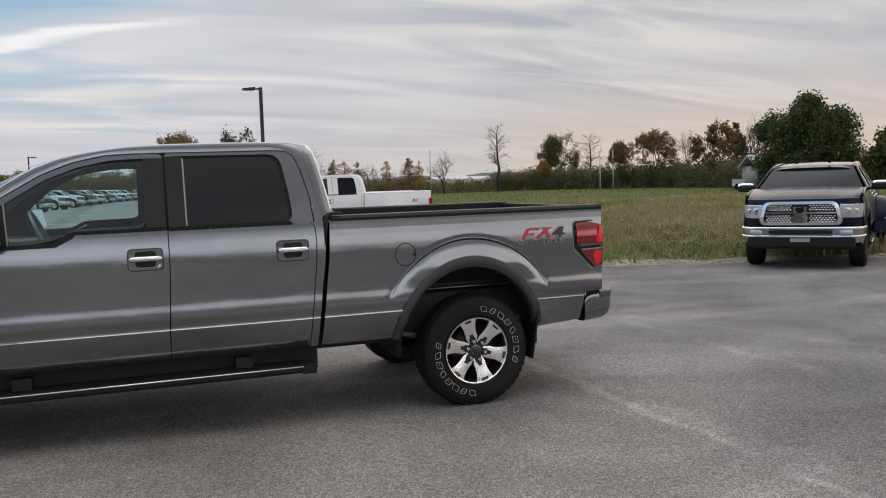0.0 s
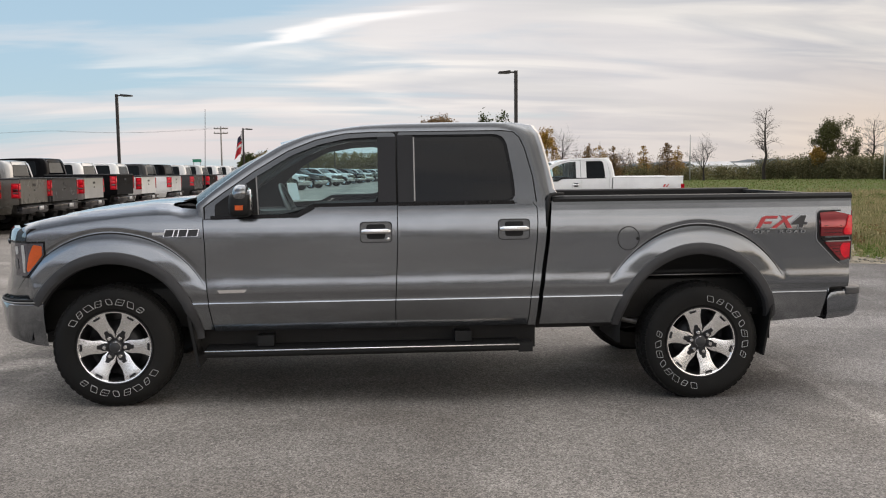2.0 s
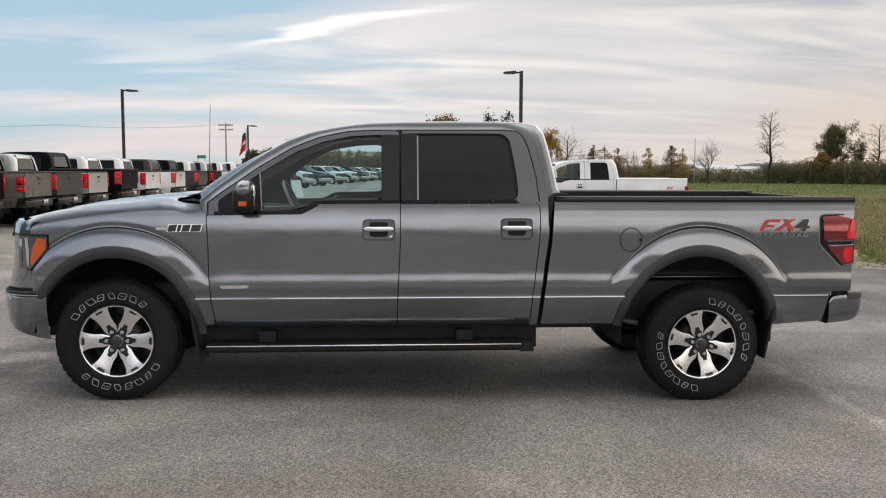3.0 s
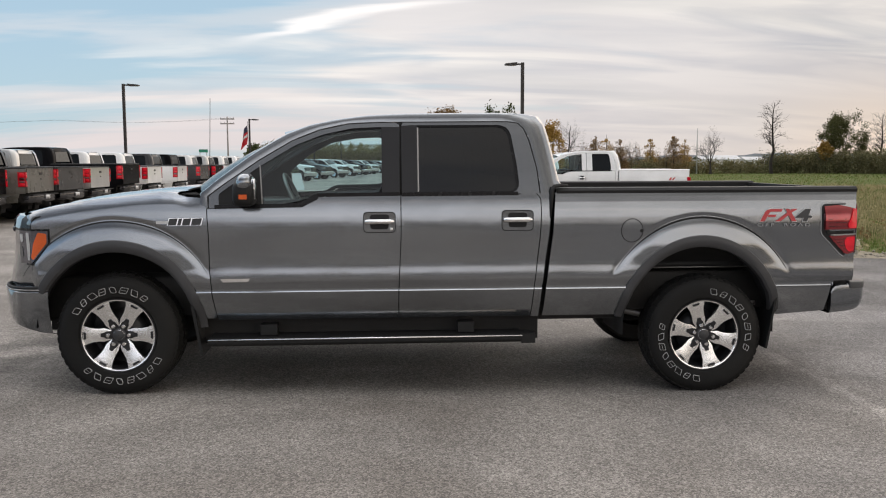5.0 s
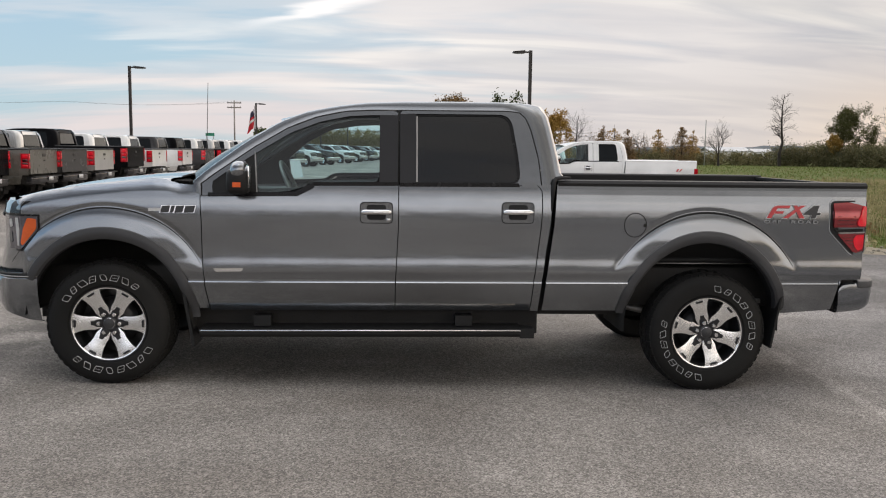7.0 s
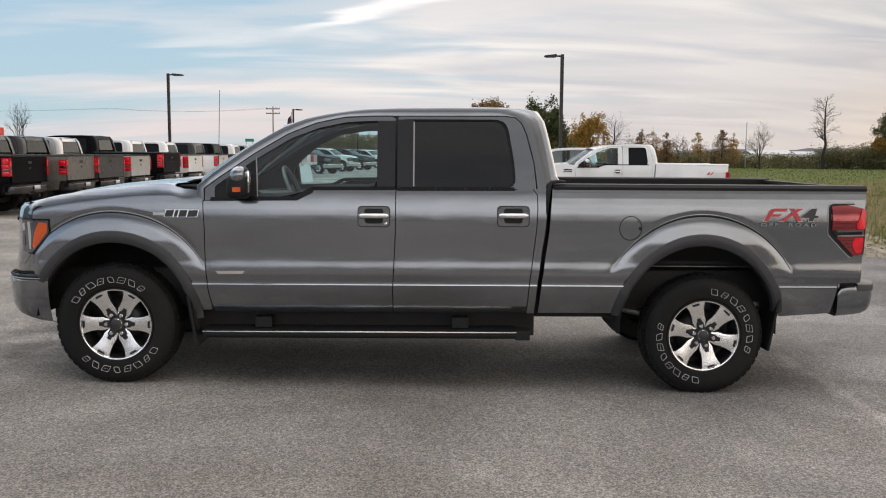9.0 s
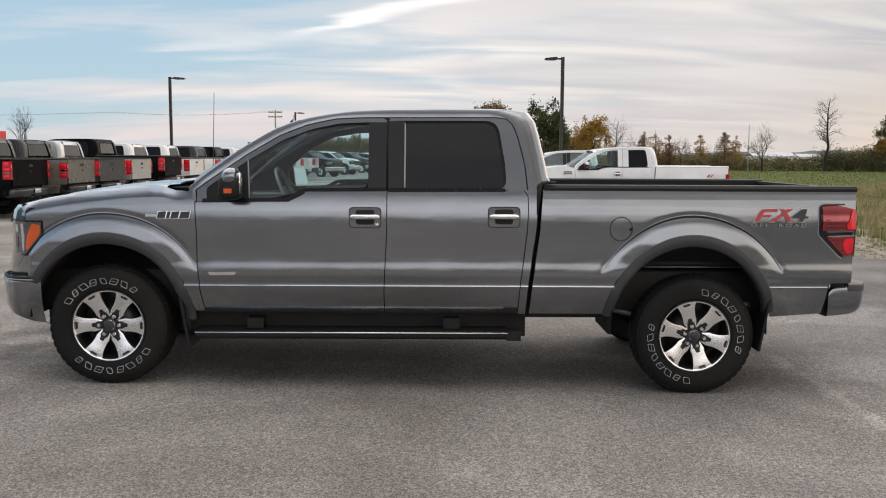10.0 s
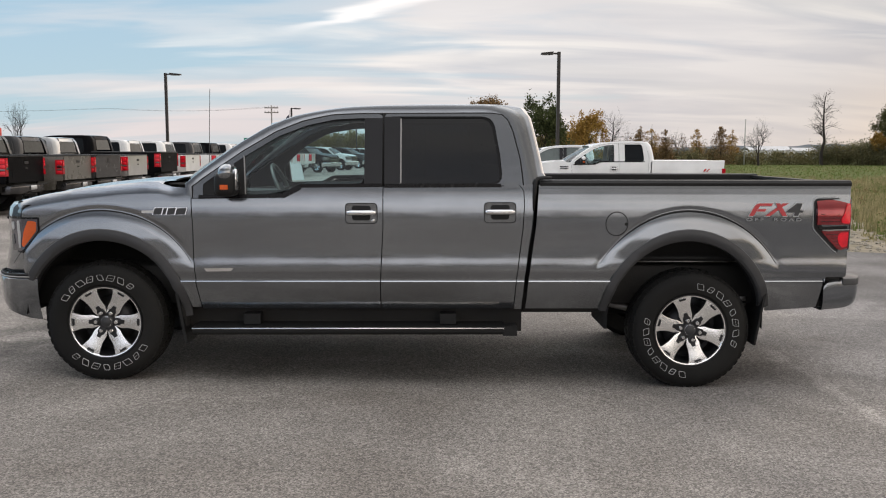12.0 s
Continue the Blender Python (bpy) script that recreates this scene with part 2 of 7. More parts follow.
HERO_LENS = material("deep_red_lens", (0.31, 0.030, 0.036), 0.07, 0.55, coat=1.0, spec=0.6, vary=0.2, scale=40)
BRIGHT_RED = material("bright_red_lens", (0.80, 0.012, 0.028), 0.15, coat=0.6, vary=0.25, scale=60)
AMBER = material("amber_lens", (0.66, 0.11, 0.02), 0.10, coat=0.5, vary=0.15, scale=30)
CLEAR_LENS = material("clear_lens", (0.16, 0.165, 0.17), 0.08, 0.55, coat=0.6, vary=0.3, scale=25)
LENS_FRONT = material("clear_lamp_cover", (0.085, 0.080, 0.095), 0.10, 0.3, coat=1.0, vary=0.5, scale=30)
CABIN = material("cabin_grey_trim", (0.14, 0.14, 0.142), 0.75, vary=0.25, scale=10, bump=0.2, bump_scale=200)
CABIN_DARK = material("dark_cabin_trim", (0.035, 0.035, 0.037), 0.7, vary=0.25, scale=10, bump=0.2, bump_scale=200)
CLOTH = material("seat_cloth", (0.055, 0.055, 0.057), 0.9, vary=0.3, scale=14, bump=0.3, bump_scale=300)
DECAL_RED = material("red_decal", (0.50, 0.045, 0.05), 0.4, vary=0.15, scale=30)
DECAL_WHITE = material("silver_decal", (0.55, 0.55, 0.55), 0.4, vary=0.1, scale=30)
DECAL_DIM = material("dull_silver_decal", (0.30, 0.30, 0.30), 0.45, vary=0.1, scale=30)
DECAL_DARK = material("dark_decal", (0.03, 0.03, 0.032), 0.4, vary=0.1, scale=30)
CLEAR = glass("side_glass", (0.78, 0.95, 0.96), 0.07)
PILLAR = material("satin_black_trim", (0.017, 0.017, 0.019), 0.36, vary=0.15, scale=5, spec=0.35)
BRIGHT_LENS = material("bright_clear_lens", (0.60, 0.61, 0.62), 0.18, 0.6, coat=0.5, vary=0.35, scale=14)
GREY_SIDING = material("weathered_grey_siding", (0.24, 0.24, 0.23), 0.8, vary=0.2, scale=1.5)
SCREEN = glass("windscreen_glass", (0.60, 0.72, 0.70), most=0.9)
DARK_GLASS = glass("privacy_glass", (0.024, 0.034, 0.046), 0.06)
BLACK_GLASS = material("dark_window", (0.012, 0.014, 0.016), 0.12, spec=0.14, vary=0.2, scale=3)
# opaque pane; the sky showing through is put into its grey
SKY_TONED_GLASS = material("opaque_sky_toned_rear_glass", (0.052, 0.058, 0.056), 0.12, vary=0.4, scale=4, spec=0.07)
PALE_GLASS = material("pale_window", (0.15, 0.175, 0.17), 0.10, vary=0.3, scale=3, spec=0.5)
POLE_PAINT = material("bronze_pole_paint", (0.022, 0.018, 0.015), 0.5, vary=0.25, scale=3)
PALE_POLE = material("bleached_pole_wood", (0.46, 0.45, 0.42), 0.85, vary=0.2, scale=5)
POLE_WOOD = material("weathered_pole_wood", (0.26, 0.24, 0.22), 0.9, vary=0.3, scale=5, bump=0.3)
BARK = material("bark", (0.034, 0.028, 0.023), 0.95, vary=0.4, scale=5, bump=0.5, bump_scale=20)


def leaf_material(name, a, b):
    """Leaves whose tint changes from clump to clump."""
    m = bpy.data.materials.new(name)
    m.use_nodes = True
    n = Nodes(m.node_tree)
    s = n.add("ShaderNodeBsdfPrincipled", Roughness=0.72)
    s.inputs["Specular IOR Level"].default_value = 0.05
    geo = n.add("ShaderNodeNewGeometry")
    pos = n.add("ShaderNodeTexCoord").outputs["Object"]
    f = n.math("ADD", n.math("MULTIPLY", geo.outputs["Random Per Island"], 0.40), n.math("MULTIPLY", n.noise(pos, 0.40, 4.0), 0.60))
    n.tree.links.new(n.ramp(f, [(0.2, a), (0.75, b)]), s.inputs["Base Color"])
    thin = n.add("ShaderNodeBsdfTranslucent")
    n.tree.links.new(n.ramp(f, [(0.2, a), (0.75, b)]), thin.inputs[0])
    mixer = n.add("ShaderNodeMixShader", i0=0.25)
    n.join(s, mixer, 0, 1)
    n.join(thin, mixer, 0, 2)
    n.join(mixer, n.add("ShaderNodeOutputMaterial"))
    return m


LEAF_GREEN = leaf_material("dark_green_leaves", (0.040, 0.054, 0.022), (0.105, 0.120, 0.050))
LEAF_OLIVE = leaf_material("olive_leaves", (0.055, 0.060, 0.024), (0.13, 0.125, 0.05))
LEAF_GOLD = leaf_material("golden_leaves", (0.25, 0.145, 0.035), (0.44, 0.28, 0.08))
LEAF_RUST = leaf_material("rusty_leaves", (0.13, 0.095, 0.055), (0.30, 0.185, 0.085))
LEAF_OAK = leaf_material("thinning_oak_leaves", (0.085, 0.074, 0.038), (0.24, 0.155, 0.070))
# haze over the distant hedge and brush is put into these two paler colours
LEAF_HEDGE = leaf_material("hedge_leaves", (0.088, 0.100, 0.052), (0.235, 0.200, 0.105))
LEAF_BRUSH = leaf_material("far_brush_leaves", (0.115, 0.128, 0.062), (0.27, 0.225, 0.115))
LEAF_FALL = leaf_material("mixed_autumn_leaves", (0.12, 0.115, 0.05), (0.30, 0.23, 0.10))
WEED = leaf_material("dry_weeds", (0.150, 0.150, 0.066), (0.47, 0.395, 0.220))
FAR_WEED = leaf_material("faded_weeds", (0.122, 0.137, 0.051), (0.305, 0.256, 0.122))
GRASS = leaf_material("field_grass", (0.085, 0.134, 0.032), (0.195, 0.232, 0.071))


# each: offset, slope and bend of the line x(y), gain and half-width
# the last two are a broad lighter band and a broad darker one
SCUFFS_AND_BANDS = [((4.44, -0.02, 0.004), 1.38, 0.085), ((4.50, -0.05, 0.0), 1.14, 0.34), ((4.75, -0.02, 0.0), 0.88, 0.18), ((6.42, 0.02, 0.0), 1.24, 0.13), ((7.4, -0.35, 0.02), 1.20, 0.16), ((1.06, 0.04, 0.0), 1.10, 0.50), ((-1.70, 0.0, 0.0), 0.50, 0.95)]


def asphalt_material():
    """Worn asphalt: light stone in a grey binder, with large pale scuffs and darker seams."""
    m = bpy.data.materials.new("worn_asphalt")
    m.use_nodes = True
    n = Nodes(m.node_tree)
    b = n.add("ShaderNodeBsdfPrincipled", Roughness=0.88)
    b.inputs["Specular IOR Level"].default_value = 0.15
    n.join(b, n.add("ShaderNodeOutputMaterial"))
    pos = n.add("ShaderNodeTexCoord").outputs["Object"]
    grain = n.tree.nodes.new("ShaderNodeTexVoronoi")
    grain.inputs["Scale"].default_value = 125.0
    n.tree.links.new(pos, grain.inputs["Vector"])
    stone = n.ramp(grain.outputs["Color"], [(0.20, (0.128, 0.117, 0.107)), (0.53, (0.220, 0.203, 0.186)), (0.90, (0.352, 0.324, 0.298))])
    speck = n.ramp(n.noise(pos, 38.0, 4.0, 0.65), [(0.35, 0.78), (0.65, 1.13)])
    patch = n.ramp(n.noise(pos, 0.55, 5.0, 0.6, 0.6), [(0.30, (0.72, 0.70, 0.68)), (0.50, (1.0, 1.0, 1.0)), (0.66, (1.30, 1.30, 1.30))])
    drag = n.ramp(n.noise(n.mapping(pos, (0.2, 1.1, 1), (0, 0, -62)), 0.6, 4.0, 0.5, 0.8), [(0.36, 0.88), (0.52, 0.97), (0.66, 1.28)])
    c = n.mix(1.0, stone, speck, "MULTIPLY")
    c = n.mix(1.0, c, patch, "MULTIPLY")
    c = n.mix(1.0, c, drag, "MULTIPLY")
    # lighter and warmer over the lot, darker and bluer towards the field
    east = n.add("ShaderNodeSeparateXYZ")
    n.tree.links.new(pos, east.inputs[0])
    reach = n.math("ADD", n.math("MULTIPLY", east.outputs[0], 0.08), n.math("MULTIPLY_ADD", n.noise(pos, 0.35, 4.0), 0.5, -0.25))
    c = n.mix(1.0, c, n.ramp(reach, [(0.30, (1.07, 1.065, 1.05)), (0.50, (0.74, 0.76, 0.795))], True), "MULTIPLY")
    # faint curved tyre scuffs, and two broad bands
    xyz = n.add("ShaderNodeSeparateXYZ")
    n.tree.links.new(pos, xyz.inputs[0])
    wob = n.math("MULTIPLY_ADD", n.noise(pos, 1.7, 3.0), 0.30, -0.15)
    for bend, gain, wide in SCUFFS_AND_BANDS:
        off = n.math("SUBTRACT", xyz.outputs[0], n.math("ADD", wob, n.math("MULTIPLY_ADD", xyz.outputs[1], bend[1], bend[0] + 0.5)))
        off = n.math("ADD", off, n.math("MULTIPLY", n.math("MULTIPLY", xyz.outputs[1], xyz.outputs[1]), bend[2]))
        mask = n.ramp(n.math("ABSOLUTE", off), [(0.0, gain), (wide, 1.0)], True)
        broken = n.ramp(n.noise(pos, 2.3, 4.0), [(0.38, 0.0), (0.6, 1.0)])
        c = n.mix(1.0, c, n.mix(broken, (1.0, 1.0, 1.0), mask), "MULTIPLY")
    n.tree.links.new(c, b.inputs["Base Color"])
    bp = n.add("ShaderNodeBump", Strength=0.45, Distance=0.005)
    n.tree.links.new(grain.outputs["Distance"], bp.inputs["Height"])
    n.tree.links.new(bp.outputs[0], b.inputs["Normal"])
    return m


ASPHALT = asphalt_material()
SOIL = material("field_soil_and_grass", (0.095, 0.115, 0.040), 0.95, vary=0.35, scale=1.5, bump=0.5, bump_scale=9, stain=(0.12, 0.10, 0.05), spec=0.03)
GRAVEL = material("pale_gravel", (0.27, 0.235, 0.18), 0.95, vary=0.4, scale=9, bump=0.8, bump_scale=50, stain=(0.16, 0.14, 0.09), spec=0.05)
STONE = material("gravel_stone", (0.25, 0.225, 0.18), 0.9, vary=0.3, scale=30)
SHED_WHITE = material("white_metal_siding", (0.62, 0.62, 0.60), 0.6, vary=0.12, scale=1.0)
SHED_ROOF = material("pale_metal_roof", (0.42, 0.43, 0.44), 0.5, 0.3, vary=0.15, scale=1.0)
SIGN_GREEN = material("green_sign_face", (0.02, 0.22, 0.13), 0.5, vary=0.15, scale=2)
FLAG_RED = material("red_flag_cloth", (0.50, 0.025, 0.035), 0.85, vary=0.15, scale=10)
FLAG_WHITE = material("white_flag_cloth", (0.70, 0.70, 0.68), 0.85, vary=0.1, scale=10)
FLAG_BLUE = material("dark_flag_cloth", (0.03, 0.03, 0.06), 0.85, vary=0.1, scale=10)
ORANGE = material("orange_red_panel", (0.66, 0.04, 0.02), 0.5, vary=0.12, scale=3)
WIRE = material("wire", (0.03, 0.03, 0.03), 0.6)
# distance haze is put into this grey
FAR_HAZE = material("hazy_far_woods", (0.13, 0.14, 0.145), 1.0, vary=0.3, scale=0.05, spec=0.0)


# ---- mesh helpers ----
def mesh_of(verts, faces, smooth=True):
    me = bpy.data.meshes.new("mesh")
    me.from_pydata([tuple(v) for v in verts], [], [tuple(f) for f in faces])
    if smooth:
        me.polygons.foreach_set("use_smooth", [True] * len(me.polygons))
    me.update()
    return me


def solid(name, verts, faces, mat, parent=None, label="", smooth=True, edge=0.0, weld=True):
    """One mesh object from points and faces, welded; edge: bevel width for its sharp corners; smooth below 32 degrees."""
    b = bmesh.new()
    vs = [b.verts.new(v) for v in verts]
    for f in faces:
        if len(set(f)) > 2:
            try:
                b.faces.new([vs[i] for i in f])
            except ValueError:
                pass
    if weld:
        bmesh.ops.remove_doubles(b, verts=b.verts, dist=1e-5)
    return part(name, b, mat, parent, label, smooth, edge)


def part(name, b, mat, parent=None, label="", smooth=True, edge=0.0, sharp=32.0):
    """Links a bmesh as ONE mesh object under a thing or a part."""
    if edge > 0:
        es = [e for e in b.edges if len(e.link_faces) == 2 and e.calc_face_angle(0) > radians(25)]
        bmesh.ops.bevel(b, geom=es, offset=edge, segments=2, profile=0.6, affect="EDGES", clamp_overlap=True)
    me = bpy.data.meshes.new(name)
    for f in b.faces:
        f.smooth = smooth
    for e in b.edges:
        if len(e.link_faces) == 2 and e.calc_face_angle(0) > radians(sharp):
            e.smooth = False
    b.to_mesh(me)
    b.free()
    me.materials.append(mat)
    ob = new(name, me)
    if parent is not None:
        ob.parent = parent
    return tagged(ob, label) if label else ob


def thing(name, label, category, m=None, group="", kind=""):
    ob = new(name)
    ob.empty_display_size = 0.2
    if m is not None:
        ob.matrix_world = m
    return tagged(ob, label, category, group, kind)


def box_bm(x0, x1, y0, y1, z0, z1, b=None):
    b = b or bmesh.new()
    v = [b.verts.new(p) for p in ((x0, y0, z0), (x1, y0, z0), (x1, y1, z0), (x0, y1, z0), (x0, y0, z1), (x1, y0, z1), (x1, y1, z1), (x0, y1, z1))]
    for f in ((3, 2, 1, 0), (4, 5, 6, 7), (0, 1, 5, 4), (1, 2, 6, 5), (2, 3, 7, 6), (3, 0, 4, 7)):
        b.faces.new([v[i] for i in f])
    return b


def tube_bm(points, radii, sides=8, b=None, caps=True):
    """A round bar through points, with a radius at each."""
    b = b or bmesh.new()
    pts = [Vector(p) for p in points]
    rings = []
    ref = None
    for i, p in enumerate(pts):
        d = (pts[min(i + 1, len(pts) - 1)] - pts[max(i - 1, 0)]).normalized()
        if ref is None:
            ref = Vector((0, 0, 1)) if abs(d.z) < 0.9 else Vector((1, 0, 0))
        s = d.cross(ref).normalized()
        t = s.cross(d).normalized()
        ref = t
        r = radii[i] if isinstance(radii, (list, tuple)) else radii
        rings.append([b.verts.new(p + r * (math.cos(a) * s + math.sin(a) * t)) for a in (2 * math.pi * k / sides for k in range(sides))])
    for q, r in zip(rings, rings[1:]):
        for k in range(sides):
            b.faces.new((q[k], q[(k + 1) % sides], r[(k + 1) % sides], r[k]))
    if caps:
        b.faces.new(rings[0][::-1])
        b.faces.new(rings[-1])
    return b


def lathe_bm(profile, steps=48, b=None, a0=0.0):
    """Turns (radius, y) pairs about the y axis."""
    b = b or bmesh.new()
    rings = [[b.verts.new((r * math.cos(a0 + 2 * math.pi * k / steps), y, r * math.sin(a0 + 2 * math.pi * k / steps))) for k in range(steps)] for r, y in profile]
    for p, q in zip(rings, rings[1:]):
        for k in range(steps):
            b.faces.new((p[k], q[k], q[(k + 1) % steps], p[(k + 1) % steps]))
    return b


def curve(points):
    """A function through (key, value) pairs."""
    ks, vs = zip(*points)
    return lambda t: float(np.interp(t, ks, vs))


def grid_faces(nu, nv):
    return [(i * nv + j, (i + 1) * nv + j, (i + 1) * nv + j + 1, i * nv + j + 1) for i in range(nu - 1) for j in range(nv - 1)]


def resample(points, n, closed=False):
    p = np.array(points, float)
    if closed:
        p = np.vstack([p, p[:1]])
    d = np.concatenate([[0], np.cumsum(np.linalg.norm(np.diff(p, axis=0), axis=1))])
    s = np.linspace(0, d[-1], n + 1)[:-1] if closed else np.linspace(0, d[-1], n)
    return np.stack([np.interp(s, d, p[:, k]) for k in range(p.shape[1])], 1)


def rounded(points, radius, steps=4):
    """A closed outline with its corners rounded."""
    out = []
    n = len(points)
    rs = radius if isinstance(radius, (list, tuple)) else [radius] * n
    for i in range(n):
        a, p, c = (Vector(points[k % n]) for k in (i - 1, i, i + 1))
        r = min(rs[i], (a - p).length * 0.48, (c - p).length * 0.48)
        q0, q1 = p + (a - p).normalized() * r, p + (c - p).normalized() * r
        for k in range(steps + 1):
            t = k / steps
            out.append(tuple((1 - t) ** 2 * q0 + 2 * t * (1 - t) * p + t * t * q1))
    return out


# ---- pickup trucks ----
# Local frame: x runs from the nose to the tail, the front axle at x = 0, z up from the ground, y = 0 the centre line.
ARCH_F, ARCH_R, ARCH_Z, REAR_AXLE = 0.0, 3.93, 0.40, 3.975
PROFILE_Z = [0.44, 0.50, 0.56, 0.62, 0.670, 0.683, 0.6885, 0.692, 0.705, 0.725, 0.745, 0.765, 0.80, 0.84, 0.868, 0.885, 0.92, 1.00, 1.08, 1.12, 1.17, 1.22, 1.27, 1.31, 1.34, 1.40]
PROFILE_Y = [0.890, 0.921, 0.951, 0.9765, 0.9930, 0.9955, 0.991, 0.9845, 0.9840, 0.9885, 0.9932, 0.9945, 0.9926, 0.9882, 0.9866, 0.9860, 0.9852, 0.9848, 0.9850, 0.9842, 0.9815, 0.975, 0.966, 0.956, 0.946, 0.932]
TAPER = curve([(-1.0, 0.125), (-0.75, 0.075), (-0.5, 0.035), (-0.2, 0.012), (0.3, 0.003), (1.0, 0.0), (4.3, 0.0), (4.8, 0.008), (5.1, 0.022)])


def haunch(x, z, cx):
    r = math.hypot((x - cx) / 0.705, (z - ARCH_Z) / 0.757)
    if r >= 1.10 or z < ARCH_Z:
        return 0.0
    t = min(1.0, max(0.0, 1.0 - r) / 0.19)
    q = min(1.0, max(0.0, 1.0 - r) / 0.065)
    lift = 0.004 * q * q * (3 - 2 * q) + 0.021 * t - 0.0055 * math.exp(-((r - 1.016) / 0.020) ** 2)
    return lift * min(1.0, max(0.08, (z - 0.70) / 0.28))


def side_y(x, z):
    """Half the body's width at a place on its side, below the windows."""
    return float(np.interp(z, PROFILE_Z, PROFILE_Y)) - TAPER(x) + haunch(x, z, ARCH_F) + haunch(x, z, ARCH_R)


def glass_y(z):
    """Half the width of the cabin at window height."""
    return 0.946 - (z - 1.33) * 0.262


def arch_bottom(x, sill):
    """The lower edge of the body: the sill, or the wheel arch above it."""
    z = sill
    for cx in (ARCH_F, ARCH_R):
        d = (x - cx) / 0.575
        if abs(d) < 1:
            z = max(z, ARCH_Z + 0.612 * math.sqrt(1 - d * d))
    return z


def panel_bm(xl, xr, zb, zt, columns, levels, yf, flange=0.03, sides=-1):
    """A pressed sheet between a front and a rear edge x(z), a lower and an upper edge z(x), bent to the half-width yf(x, z), with turned-in edges."""
    b = bmesh.new()
    rows = []
    for i in range(columns + 1):
        u = i / columns
        col = []
        for lv in levels:
            z = lv
            x = xl(z) + (xr(z) - xl(z)) * u
            for _ in range(3):
                z = min(max(lv, zb(x)), zt(x))
                x = xl(z) + (xr(z) - xl(z)) * u
            col.append(b.verts.new((x, sides * yf(x, z), z)))
        rows.append(col)
    for p, q in zip(rows, rows[1:]):
        for j in range(len(levels) - 1):
            b.faces.new((p[j], q[j], q[j + 1], p[j + 1]) if sides < 0 else (p[j + 1], q[j + 1], q[j], p[j]))
    bmesh.ops.remove_doubles(b, verts=b.verts, dist=2e-5)
    bmesh.ops.dissolve_degenerate(b, edges=b.edges, dist=1e-5)
    if flange:
        rim = [e for e in b.edges if len(e.link_faces) == 1]
        ext = bmesh.ops.extrude_edge_only(b, edges=rim)
        for v in ext["geom"]:
            if isinstance(v, bmesh.types.BMVert):
                v.co.y -= sides * flange
    return b


def outline_bm(points, yf, sides=-1, thick=0.0, lift=0.0):
    """A sheet inside a closed (x, z) outline, lying on the half-width yf(x, z); thick: how deep it is."""
    b = bmesh.new()
    vs = [b.verts.new((x, sides * (yf(x, z) + lift), z)) for x, z in points]
    b.faces.new(vs)
    bmesh.ops.triangulate(b, faces=b.faces[:])
    if thick:
        ext = bmesh.ops.extrude_face_region(b, geom=b.faces[:])
        for v in ext["geom"]:
            if isinstance(v, bmesh.types.BMVert):
                v.co.y -= sides * thick
    bmesh.ops.recalc_face_normals(b, faces=b.faces)
    return b


def ring_bm(outer, inner, yf, sides=-1, lift=0.0, depth=0.0, n=72):
    """A band between two closed (x, z) outlines on the half-width yf, with a turned-in rim."""
    o, i = resample(outer, n, True), resample(inner, n, True)
    b = bmesh.new()
    loops = []
    for pts, d in ((o, -depth), (o, 0.0), (i, 0.0), (i, -depth)):
        loops.append([b.verts.new((x, sides * (yf(x, z) + lift + d), z)) for x, z in pts])
    for p, q in zip(loops, loops[1:]):
        for k in range(n):
            b.faces.new((p[k], q[k], q[(k + 1) % n], p[(k + 1) % n]))
    bmesh.ops.recalc_face_normals(b, faces=b.faces)
    return b


def blob_bm(x0, x1, y0, y1, z0, z1, power=3.0, nu=20, nv=12):
    """A box with fully rounded sides (a superellipsoid)."""
    b = bmesh.new()
    c, h = ((x0 + x1) / 2, (y0 + y1) / 2, (z0 + z1) / 2), ((x1 - x0) / 2, (y1 - y0) / 2, (z1 - z0) / 2)
    e = 2.0 / power
    pw = lambda t: math.copysign(abs(t) ** e, t)
    rings = []
    for j in range(1, nv):
        ph = -math.pi / 2 + math.pi * j / nv
        rings.append([b.verts.new((c[0] + h[0] * pw(math.cos(ph)) * pw(math.cos(2 * math.pi * i / nu)), c[1] + h[1] * pw(math.cos(ph)) * pw(math.sin(2 * math.pi * i / nu)), c[2] + h[2] * pw(math.sin(ph)))) for i in range(nu)])
    for p, q in zip(rings, rings[1:]):
        for i in range(nu):
            b.faces.new((p[i], p[(i + 1) % nu], q[(i + 1) % nu], q[i]))
    b.faces.new(list(reversed(rings[0])))
    b.faces.new(rings[-1])
    bmesh.ops.recalc_face_normals(b, faces=b.faces)
    return b


def belt(x):
    return float(np.interp(x, [0.55, 0.66, 1.20, 1.235, 1.30, 1.34, 1.86, 2.9], [1.240, 1.243, 1.252, 1.262, 1.305, 1.316, 1.323, 1.328]))


FENDER_TOP = curve([(-0.62, 1.185), (-0.45, 1.245), (-0.2, 1.293), (0.1, 1.331), (0.30, 1.350), (0.38, 1.346), (0.46, 1.316), (0.62, 1.304)])
DOOR_FRONT = curve([(0.42, 0.668), (0.52, 0.650), (0.83, 0.612), (1.20, 0.592), (1.36, 0.590)])
DOOR_REAR = curve([(0.42, 2.755), (0.55, 2.768), (0.95, 2.785), (1.20, 2.796), (1.36, 2.790)])
CAB_REAR = curve([(0.42, 2.815), (0.52, 2.822), (0.90, 2.840), (1.20, 2.862), (1.36, 2.872)])
BED_FRONT = curve([(0.42, 2.842), (0.52, 2.850), (0.90, 2.870), (1.20, 2.888), (1.36, 2.900)])
